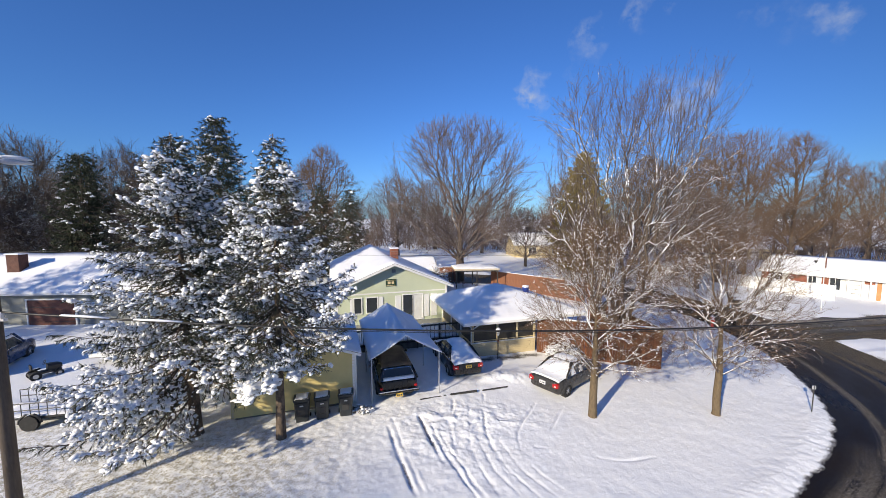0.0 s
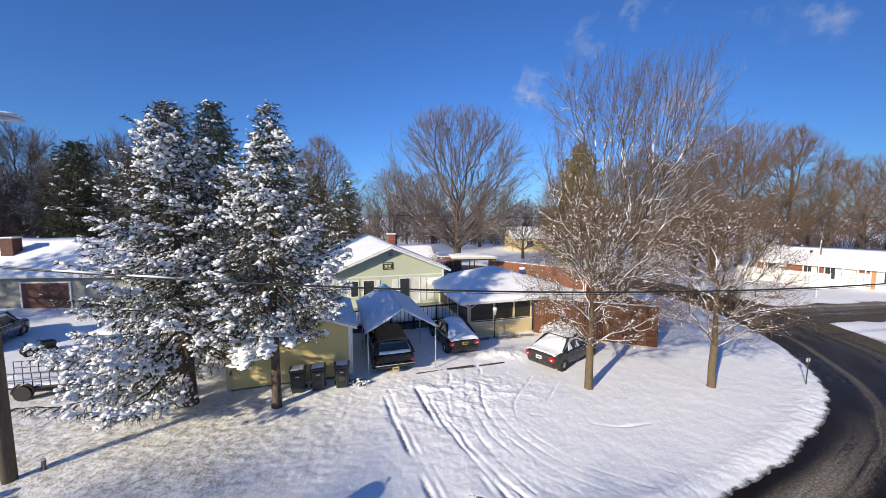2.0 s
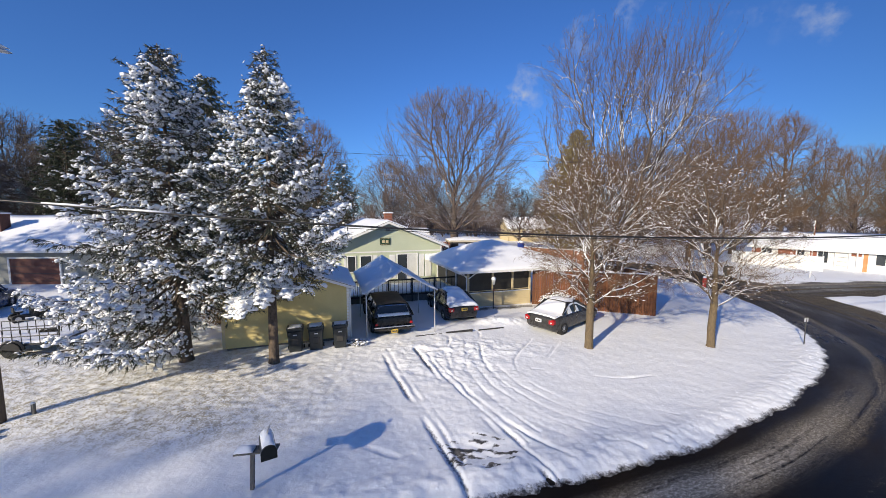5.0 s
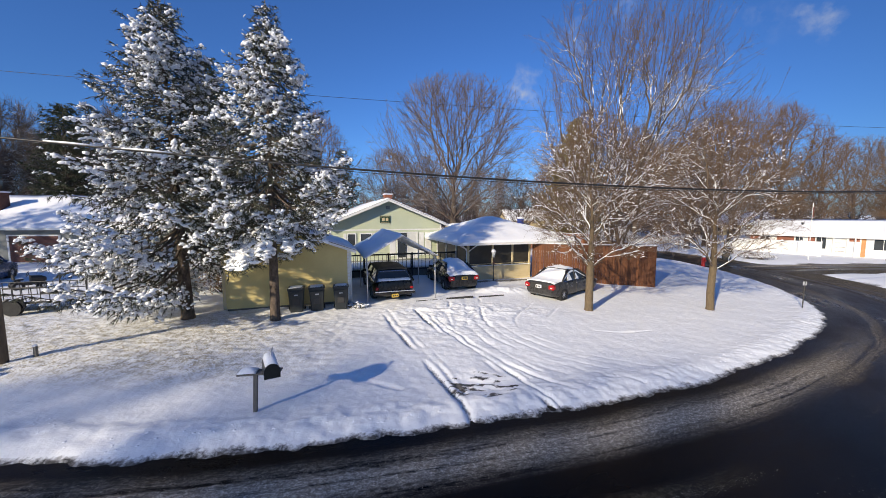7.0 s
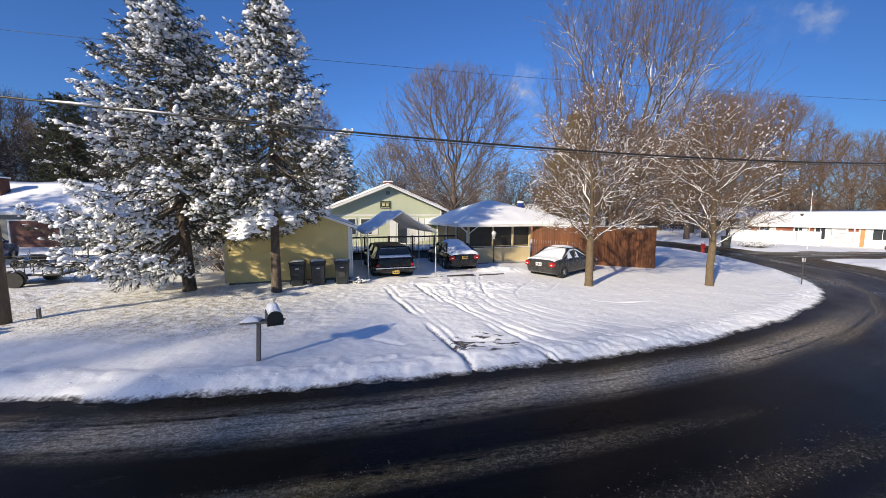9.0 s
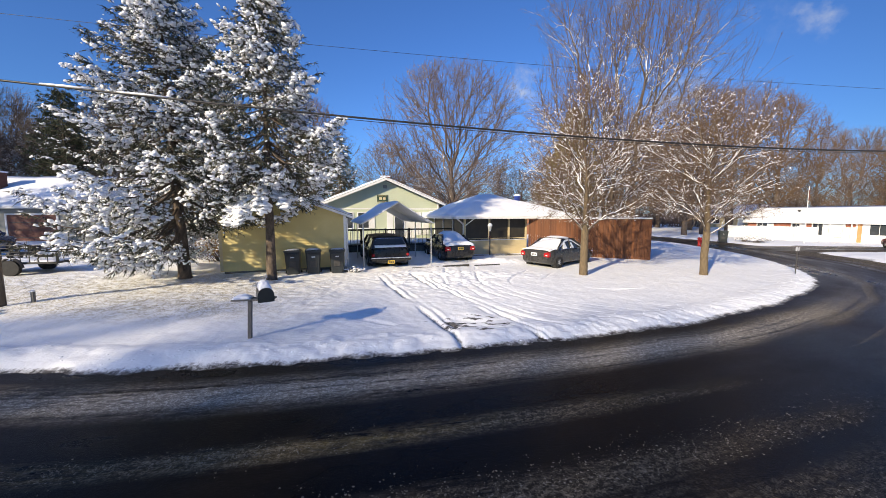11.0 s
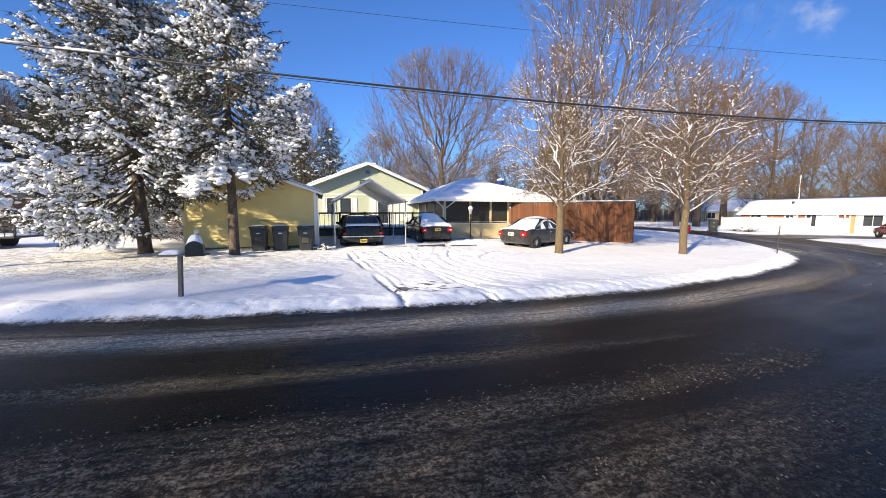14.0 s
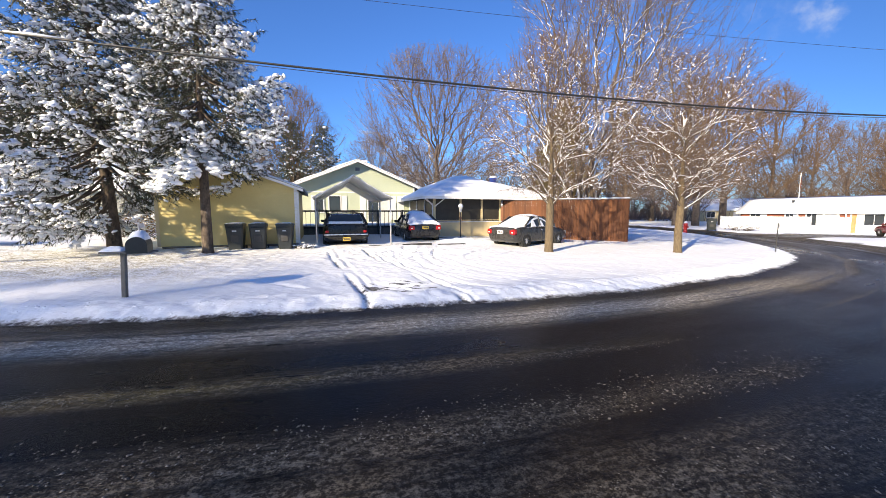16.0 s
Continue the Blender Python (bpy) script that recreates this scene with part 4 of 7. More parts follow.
def hanging_bough(tree, spots, seed):
    """Low boughs that droop under clotted snow before the bare trunk: start, end, sag."""
    rng = np.random.default_rng(seed)
    for a, b, sag in spots:
        a, b = np.array(a), np.array(b)
        u = np.linspace(0, 1, 7)[:, None]
        P = a + (b - a) * u + np.array([0, 0, 1]) * (0.12 * np.sin(u * np.pi) - sag * u ** 2)
        V, F = sweep([(P, 0.028 * (1 - 0.8 * u[:, 0]))], 6)
        raw("bough", V, F, M_TWIG_DEAD, tree, smooth=True)
        n = 420
        k = rng.uniform(0.15, 1.0, n)
        q = np.stack([np.interp(k, u[:, 0], P[:, i]) for i in range(3)], 1) + rng.normal(size=(n, 3)) * [0.15, 0.15, 0.07] * (0.4 + 0.6 * k[:, None])
        V, F = blades(q, rng.normal(size=(n, 3)) + (b - a) - [0, 0, 0.5], rng.uniform(0.09, 0.2, n), rng.uniform(0.02, 0.04, n), rng)
        tagged(raw("needles", V, F, M_NEEDLE, tree), kind="stuff")
        m = 150
        k = rng.uniform(0.2, 1.0, m)
        q = np.stack([np.interp(k, u[:, 0], P[:, i]) for i in range(3)], 1) + rng.normal(size=(m, 3)) * [0.10, 0.10, 0.05] + [0, 0, 0.05]
        V, F = blobs(q, rng.normal(size=(m, 3)) * [1, 1, 0.3], rng.uniform(0.08, 0.19, (m, 3)) * [1.1, 1, 0.85], rng, 0.3)
        tagged(raw("snow", V, F, M_TREE_SNOW, tree, "heavy clots of snow", smooth=True), kind="stuff")


hanging_bough(slim, [((0, 0, 3.5), (-1.05, -0.9, 3.3), 0.95), ((0, 0, 3.5), (-0.35, -1.3, 3.3), 1.0), ((0, 0, 3.6), (0.95, -0.75, 3.3), 0.55), ((0, 0, 3.7), (0.35, -1.3, 3.5), 0.85), ((0, 0, 3.4), (-0.7, -1.2, 3.2), 1.0)], 91)

young_mats = (M_BARK_YOUNG, M_BARK_LIMB, M_TWIG)
bare_tree("young_maple", (6.55, 14.9), 8.6, 0.165, 2.0, 5, "young bare maple with snow-dotted twigs on the front lawn", young_mats, 1700, 18, 3.3, 2.2, 0.40, 0.10, 0.5, 0.0052, 4, 0.30, 0.26, lead=0.38, steep=0.75)
bare_tree("young_maple", (12.2, 15.2), 8.6, 0.155, 2.0, 8, "young bare maple with snow on its limbs near the kerb", young_mats, 1600, 16, 3.4, 2.3, 0.40, 0.12, 0.5, 0.0052, 4, 0.30, 0.24, lead=0.38, steep=0.75)
grey_mats = (M_BARK_GREY, M_BARK_GREY, M_TWIG_GREY)
bare_tree("silver_maple", (11.3, 22.8), 17.8, 0.30, 0.6, 14, "tall many-stemmed bare tree with snowy limbs behind the red fence", grey_mats, 2600, 9, 6.8, 2.6, 0.48, 0.24, 0.42, 0.0078, 3, 0.42, 0.10, 14.0, True, lean=(1.2, 0.0))

# trees beyond the house
far_mats = (M_TWIG_DARK, M_TWIG_FAR, M_TWIG_FAR)
dark_mats = (M_TWIG_DARK, M_TWIG_DARK, M_TWIG_DARK)
maple = bare_tree("broad_maple", (2.1, 43.5), 20.2, 0.52, 3.0, 31, "broad bare maple behind the back yard, repeated out of view for shade", far_mats, 2000, 24, 10.4, 3.4, 0.34, 0.10, 0.38, 0.0145, 4, 0.62, lead=0.25, steep=1.15, group="trees beyond the yards")
poplar = bare_tree("upright_bare_tree", (57.0, 58.0), 22.5, 0.5, 4.0, 37, "upright bare tree beyond the road", (M_TWIG_DARK, M_TWIG, M_TWIG), 1100, 16, 8.2, 4.5, 0.42, 0.12, 0.38, 0.017, 4, 0.8, lead=0.35, steep=1.2, group="trees beyond the yards")
wood = bare_tree("woodland_tree", (-38.0, 44.0), 15.0, 0.3, 2.0, 41, "dark bare woodland tree behind the neighbour's house", dark_mats, 600, 14, 6.4, 2.2, 0.42, 0.16, 0.42, 0.018, 6, 1.0, lead=0.35, steep=1.1, group="trees beyond the yards")


def set_out(ob, spots):
    """Copies of a tree at x, y with a turn and a size."""
    for x, y, turn, size in spots:
        copy_thing(ob, pose(x, y, gz(x, y) - 0.15, 0, 0, turn) @ Matrix.Scale(size, 4))


set_out(maple, [(-9, 70, 70, 0.8), (36, 66, 120, 0.95), (46, 72, 200, 0.95), (28, 78, 300, 0.85), (9, 82, 20, 0.75), (84, 70, 160, 1.0), (14, 60, 250, 0.5), (20, 50, 100, 0.5), (31, 43, 30, 0.62), (-2, 90, 120, 0.9)])
set_out(poplar, [(45.5, 62, 40, 0.85), (-17.5, 52, 80, 0.8), (38.0, 49.0, 130, 0.9), (47.5, 56, 75, 1.0), (68, 62, 220, 0.8), (34, 60, 10, 0.85), (78, 58, 300, 0.7), (24, 66, 190, 0.75), (92, 70, 20, 0.9), (-24, 66, 250, 0.8)])
set_out(wood, [(-33, 40, 60, 0.75), (-44, 42, 130, 0.85), (-49, 38, 200, 0.9), (-29, 46, 250, 0.75), (-54, 46, 310, 1.1), (-40, 50, 20, 1.0), (-24, 52, 100, 0.8), (-58, 38, 180, 1.0), (-47, 52, 70, 1.2), (-35, 56, 150, 1.0), (-64, 44, 220, 1.25),
               (-52, 33, 40, 0.95), (-60, 52, 350, 1.3)])
spruce("pine", (-19.0, 30.5), 16.4, 1.5, 4.6, 51, "tall dark conifer behind the snowy spruces", 0.35, 0.7, 0.28, 0.2, needles=M_NEEDLE_BARE, dense=16, trunk_r=0.25, big=1.5, group="conifers beyond the yards", taper=0.6)
spruce("pine", (-11.8, 45.0), 11.6, 0.8, 3.9, 53, "dark conifer dusted with snow behind the house", 0.3, 0.7, 0.36, 0.26, dense=13, trunk_r=0.22, big=1.7, group="conifers beyond the yards", taper=0.75)
spruce("pine", (-15.6, 45.5), 12.2, 0.8, 3.7, 57, "dark conifer dusted with snow behind the house", 0.3, 0.7, 0.36, 0.26, dense=13, trunk_r=0.22, big=1.7, group="conifers beyond the yards", taper=0.75)
spruce("pine", (-37.7, 37.5), 14.3, 2.0, 3.6, 59, "green conifer among the bare woodland trees", 0.1, 0.7, 0.3, 0.24, needles=M_NEEDLE_BARE, dense=14, trunk_r=0.25, big=1.9, group="conifers beyond the yards", taper=0.5)
spruce("golden_cedar", (21.0, 54.0), 18.6, 0.6, 5.8, 61, "tall olive-brown cedar beyond the road", 0.1, -0.6, 0.32, 0.2, needles=M_OLIVE, dense=20, trunk_r=0.25, big=2.2, group="conifers beyond the yards", taper=0.55)
spruce("pine", (68.0, 46.0), 13.0, 0.8, 4.0, 67, "snow-dusted conifer beyond the neighbouring house", 0.35, 0.7, 0.42, 0.3, dense=9, trunk_r=0.25, big=1.7, group="conifers beyond the yards")


def far_woods():
    """The belt of bare woods on the horizon: hundreds of small-twigged crowns in one object."""
    rng = np.random.default_rng(77)
    lines, trunks = [], []
    for k in range(300):
        az = rng.uniform(-1.25, 1.2)
        dist = rng.uniform(80, 190)
        x, y = dist * math.sin(az) * 1.15, dist * math.cos(az)
        if y < 40:
            y = 40 + rng.uniform(0, 20)
        z = gz(x, y) - 0.2
        h = rng.uniform(9, 19) * (0.85 if x < -30 else (0.8 if x < 25 else 0.68))
        w = h * rng.uniform(0.28, 0.46)
        trunks.append((np.array([(x, y, z), (x + rng.normal() * 0.3, y, z + h * 0.5), (x + rng.normal() * 0.5, y, z + h)]), np.array([0.2, 0.12, 0.03])))
        for _ in range(70):
            s = rng.uniform(0.03, 0.8)
            a = rng.uniform(0, 6.28)
            r = w * rng.uniform(0.4, 1.0) * (1 - 0.5 * s)
            p = np.array([x, y, z + h * s])
            q = p + np.array([r * math.cos(a) * 0.5, r * math.sin(a) * 0.5, h * 0.16 * rng.uniform(0.5, 1.3)])
            e = p + np.array([r * math.cos(a), r * math.sin(a), h * 0.36 * rng.uniform(0.5, 1.2)])
            lines.append((np.array([p, q, e]), np.array([0.05, 0.035, 0.015])))
            for _ in range(3):
                g = q + rng.normal(size=3) * w * 0.16 + np.array([0, 0, h * 0.1])
                lines.append((np.array([q, (q + g) / 2 + rng.normal(size=3) * 0.1, g + rng.normal(size=3) * 0.3]), np.array([0.03, 0.022, 0.012])))
    for k in range(420):
        az, dist = rng.uniform(-1.2, 1.15), rng.uniform(92, 150)
        x, y = dist * math.sin(az) * 1.1, max(62.0, dist * math.cos(az))
        z, h = gz(x, y) - 0.3, rng.uniform(2.5, 5.5)
        for _ in range(26):
            p = np.array([x + rng.normal() * 2.2, y + rng.normal() * 1.0, z])
            e = p + np.array([rng.normal() * 0.9, rng.normal() * 0.6, h * rng.uniform(0.5, 1.0)])
            lines.append((np.array([p, (p + e) / 2 + rng.normal(size=3) * 0.25, e]), np.array([0.07, 0.055, 0.025])))
    V, F = sweep(lines + trunks, 3)
    ob = raw("far_woods", V, F, M_TWIG_FAR)
    tagged(ob, "belt of bare brown woods on the horizon", "woods", kind="stuff")


far_woods()

# unseen maples added across the road to shade the verge and road softly
set_out(maple, [(-50.0, -28.0, 45, 0.92), (-42.5, -26.5, 170, 0.9), (-33.4, -26.2, 290, 0.97), (-22.5, -26.5, 150, 0.94), (-8.0, -28.5, 80, 0.9), (-48.0, -33.0, 20, 1.06)])
# unseen conifers added to shade the neighbour's house
shade = spruce("pine", (-39.0, 15.0), 14.0, 1.0, 4.8, 83, "dark conifer out of view, added to shade the neighbour's house", 0.3, 0.8, 0.45, 0.32, dense=10, trunk_r=0.25, big=2.0, group="conifers beyond the yards")
copy_thing(shade, pose(-33.5, 17.0, gz(-33.5, 17.0), 0, 0, 120) @ Matrix.Scale(0.85, 4))

# ---- buildings ----


def lap_wall(form, x0, x1, z0, tops, y, board=0.13, proud=0.016):
    """Clapboards across a wall that faces -y; tops(z) gives the span left at a height."""
    z = z0
    while True:
        a = tops(z)
        b = tops(min(z + board, z + board))
        if a is None:
            break
        b = b or ((a[0] + a[1]) / 2 - 0.02, (a[0] + a[1]) / 2 + 0.02)
        form.add([(a[0], y - proud, z), (a[1], y - proud, z), (b[1], y - 0.002, z + board), (b[0], y - 0.002, z + board), (a[0], y, z), (a[1], y, z)],
                 [(0, 1, 2, 3), (4, 5, 1, 0)])
        z += board


def gable_span(w, eave, peak, inset=0.0):
    def span(z):
        if z <= eave:
            return (inset, w - inset)
        f = (z - eave) / (peak - eave)
        return None if f >= 0.985 else (inset + (w / 2 - inset) * f, w - inset - (w / 2 - inset) * f)
    return span


def gable_roof(parent, w, deep, eave, peak, over, front, back, thick=0.16, snow=0.14, seed=1, roof_mat=None):
    """A pitched roof with its ridge along y: slabs, fascias and a quilt of snow."""
    slope = (peak - eave) / (w / 2)
    ez = eave - over * slope
    for side, name in ((-1, "roof_slope"), (1, "roof_slope")):
        f = Form()
        xe = w / 2 + side * (w / 2 + over)
        f.add([(xe, -front, ez), (w / 2, -front, peak), (w / 2, deep + back, peak), (xe, deep + back, ez),
               (xe, -front, ez + thick), (w / 2, -front, peak + thick), (w / 2, deep + back, peak + thick), (xe, deep + back, ez + thick)],
              [(0, 1, 2, 3), (7, 6, 5, 4), (0, 4, 5, 1), (2, 6, 7, 3), (0, 3, 7, 4), (1, 5, 6, 2)])
        part(name, f, roof_mat or M_DARK_TRIM, parent)
        g = Form()
        g.add([(xe, -front - 0.03, ez - 0.03), (w / 2, -front - 0.03, peak - 0.03), (w / 2, -front - 0.03, peak + thick - 0.02), (xe, -front - 0.03, ez + thick - 0.02),
               (xe, -front + 0.02, ez - 0.03), (w / 2, -front + 0.02, peak - 0.03), (w / 2, -front + 0.02, peak + thick - 0.02), (xe, -front + 0.02, ez + thick - 0.02)],
              [(0, 1, 2, 3), (7, 6, 5, 4), (0, 4, 5, 1), (3, 2, 6, 7), (0, 3, 7, 4)])
        part("fascia", g, M_WHITE_TRIM, parent, "white rake board")
    quilt = Form()
    nx, ny = 28, max(8, int(deep * 1.6))
    top = []
    for j in range(ny + 1):
        y = -front - 0.02 + (deep + front + back + 0.04) * j / ny
        row = []
        for i in range(nx + 1):
            x = -over - 0.03 + (w + 2 * over + 0.06) * i / nx
            base = peak + thick - abs(x - w / 2) * slope
            edge = min(i, nx - i, j * 1.5, (ny - j) * 1.5)
            ridge = -0.25 * slope * math.exp(-((x - w / 2) / 0.3) ** 2) * 0.4
            t = snow * (0.35 + 0.65 * min(1, edge / 1.5)) * (1 + 0.5 * noise.noise((x * 0.9 + seed, y * 0.9, seed)))
            row.append((x, y, base + max(0.02, t) + ridge))
        top.append(row)
    n = nx + 1
    V = [p for r in top for p in r] + [(x, y, peak + thick - abs(x - w / 2) * slope + 0.004) for r in top for x, y, _ in r]
    F = []
    m = n * (ny + 1)
    for j in range(ny):
        for i in range(nx):
            a = j * n + i
            F.append((a, a + 1, a + n + 1, a + n))
    rim = [i for i in range(n)] + [j * n + nx for j in range(1, ny + 1)] + [ny * n + i for i in range(nx - 1, -1, -1)] + [j * n for j in range(ny - 1, 0, -1)]
    for a, b in zip(rim, rim[1:] + rim[:1]):
        F.append((b, a, a + m, b + m))
    quilt.add(V, F)
    part("snow_cover", quilt, M_SNOW, parent, "thick quilt of snow", smooth=True)


def window_unit(parent, x0, x1, z0, z1, y, frame_mat=None, pane_mat=None, mullions=1, curtain=False, name="window"):
    """A framed window on a wall that faces -y: casing, panes and a sill."""
    frame_mat, pane_mat = frame_mat or M_WHITE_TRIM, pane_mat or M_GLASS
    b = 0.07
    f = Form()
    f.box(x0 - b, y - 0.05, z0 - b, x0, y + 0.03, z1 + b).box(x1, y - 0.05, z0 - b, x1 + b, y + 0.03, z1 + b)
    f.box(x0, y - 0.05, z1, x1, y + 0.03, z1 + b).box(x0, y - 0.06, z0 - b, x1, y + 0.03, z0)
    w = part(name, f, frame_mat, parent, "white casing" if frame_mat is M_WHITE_TRIM else "")
    step = (x1 - x0) / mullions
    for i in range(mullions):
        a, c = x0 + i * step + (0.02 if i else 0), x0 + (i + 1) * step - (0.02 if i < mullions - 1 else 0)
        part("pane", Form().box(a, y - 0.012, z0, c, y - 0.006, z1), M_CURTAIN if curtain and i == mullions - 1 else pane_mat, w)
        if i:
            part("mullion", Form().box(x0 + i * step - 0.02, y - 0.04, z0, x0 + i * step + 0.02, y + 0.0, z1), frame_mat, w)
    return w


YAW = 17.5


def green_house():
    x0, y0 = -7.65, 25.05
    z = gz(x0, y0)
    h = empty("house", pose(x0, y0, z - 0.1, 0, 0, YAW), label="pale green clapboard ranch house with a snowy gable roof", category="house")
    w, deep, eave, peak = 8.3, 17.5, 3.15, 4.85
    f = Form()
    f.box(0, 0, 0, w, 0.2, eave).prism([(0, eave), (w, eave), (w / 2, peak)], 0, 0.2)
    f.box(0, 0.2, 0, 0.2, deep - 0.2, eave).box(w - 0.2, 0.2, 0, w, deep - 0.2, eave).box(0, deep - 0.2, 0, w, deep, eave).prism([(0, eave), (w, eave), (w / 2, peak)], deep - 0.2, deep)
    part("wall", f, M_GREEN_SIDING, h)
    f = Form()
    lap_wall(f, 0, w, 0.5, gable_span(w, eave, peak), -0.003, 0.14)
    tagged(part("clapboard", f, M_GREEN_SIDING, h, "pale green clapboards"), kind="stuff")
    part("foundation", Form().box(-0.03, -0.03, 0, w + 0.03, 0, 0.5), M_GREY_SIDING, h)
    part("corner_board", Form().box(-0.02, -0.03, 0.5, 0.1, -0.0, eave), M_WHITE_TRIM, h)
    part("corner_board", Form().box(w - 0.1, -0.03, 0.5, w + 0.02, -0.0, eave), M_WHITE_TRIM, h)
    part("frieze", Form().box(0.1, -0.028, eave - 0.45, w - 0.1, -0.004, eave - 0.36), M_WHITE_TRIM, h)
    gable_roof(h, w, deep, eave, peak, 0.42, 0.55, 0.4, 0.16, 0.14, 3)
    window_unit(h, 2.15, 2.9, 1.35, 2.45, -0.02, mullions=1)
    window_unit(h, 1.25, 1.75, 1.35, 2.45, -0.02, mullions=1)
    door = window_unit(h, 4.85, 6.35, 0.62, 2.5, -0.02, mullions=2, curtain=True, name="patio_door")
    tagged(door, label="white sliding patio door with a pale curtain")
    for a, b in ((0.95, 1.14), (3.0, 3.35), (4.25, 4.7), (6.5, 6.9), (7.0, 7.5)):
        part("shutter", Form().box(a, -0.055, 0.75 if a > 4 else 1.3, b, -0.02, 2.5, 0.01), M_WHITE_TRIM, h, "white louvred shutter")
    sign = part("wall_sign", Form().box(3.55, -0.07, 3.24, 4.32, -0.03, 3.78, 0.012), M_GREEN_SIGN, h, "dark green wooden plaque with plain marks")
    part("plaque_border", Form().box(3.6, -0.082, 3.68, 4.27, -0.068, 3.71), M_CREAM, sign)
    part("plaque_border", Form().box(3.6, -0.082, 3.29, 4.27, -0.068, 3.32), M_CREAM, sign)
    part("plaque_mark", Form().box(3.7, -0.082, 3.4, 3.9, -0.068, 3.6), M_CREAM, sign)
    part("plaque_mark", Form().box(3.98, -0.082, 3.4, 4.17, -0.068, 3.6), M_CREAM, sign)
    part("gable_vent", Form().box(4.0, -0.05, 4.25, 4.3, -0.02, 4.5, 0.01), M_GREY_SIDING, h)
    vent = Form().tube([(1.6, 5.0, 3.9), (1.6, 5.0, 4.45)], 0.05, 8)
    part("vent_pipe", vent, M_DARK_TRIM, h)
    ch = part("chimney", Form().box(4.75, 4.8, 3.6, 5.4, 5.5, 5.6, 0.02), M_BRICK, h, "red brick chimney")
    part("chimney_cap", Form().box(4.69, 4.74, 5.6, 5.46, 5.56, 5.7, 0.02), M_SNOW, ch)
    for i in range(8):
        zz = 3.9 + i * 0.21
        part("brick_course", Form().box(4.742, 4.792, zz, 5.408, 5.508, zz + 0.02), M_GREY_SIDING, ch)


def cream_shed():
    x0, y0 = -8.75, 14.1
    z = gz(x0, y0)
    h = empty("shed", pose(x0, y0, z - 0.02, 0, 0, YAW), label="cream clapboard shed with a low gable roof under the spruces", category="shed")
    w, deep, eave, peak = 4.95, 5.2, 2.42, 3.32
    f = Form()
    f.box(0, 0, 0.12, w, 0.12, eave).prism([(0, eave), (w, eave), (w / 2, peak)], 0, 0.12)
    f.box(0, 0.12, 0.12, 0.12, deep - 0.12, eave).box(w - 0.12, 0.12, 0.12, w, deep - 0.12, eave).box(0, deep - 0.12, 0.12, w, deep, eave).prism([(0, eave), (w, eave), (w / 2, peak)], deep - 0.12, deep)
    part("wall", f, M_YELLOW_SIDING, h)
    f = Form()
    lap_wall(f, 0, w, 0.14, gable_span(w, eave, peak), -0.003, 0.135, 0.034)
    tagged(part("clapboard", f, M_YELLOW_SIDING, h, "cream vinyl clapboards"), kind="stuff")
    part("corner_board", Form().box(-0.03, -0.035, 0.12, 0.08, 0.0, eave - 0.02), M_CREAM, h)
    part("corner_board", Form().box(w - 0.08, -0.035, 0.12, w + 0.03, 0.0, eave - 0.02), M_WHITE_TRIM, h)
    part("skid", Form().box(0.1, 0.02, -0.08, w - 0.1, 0.14, 0.12), M_POST, h)
    part("skid", Form().box(0.1, deep - 0.2, -0.08, w - 0.1, deep - 0.05, 0.12), M_POST, h)
    gable_roof(h, w, deep, eave, peak, 0.3, 0.25, 0.2, 0.1, 0.10, 9)
    part("downpipe", Form().tube([(w + 0.07, -0.03, 0.1), (w + 0.07, -0.03, 2.3)], 0.035, 8), M_WHITE_TRIM, h)


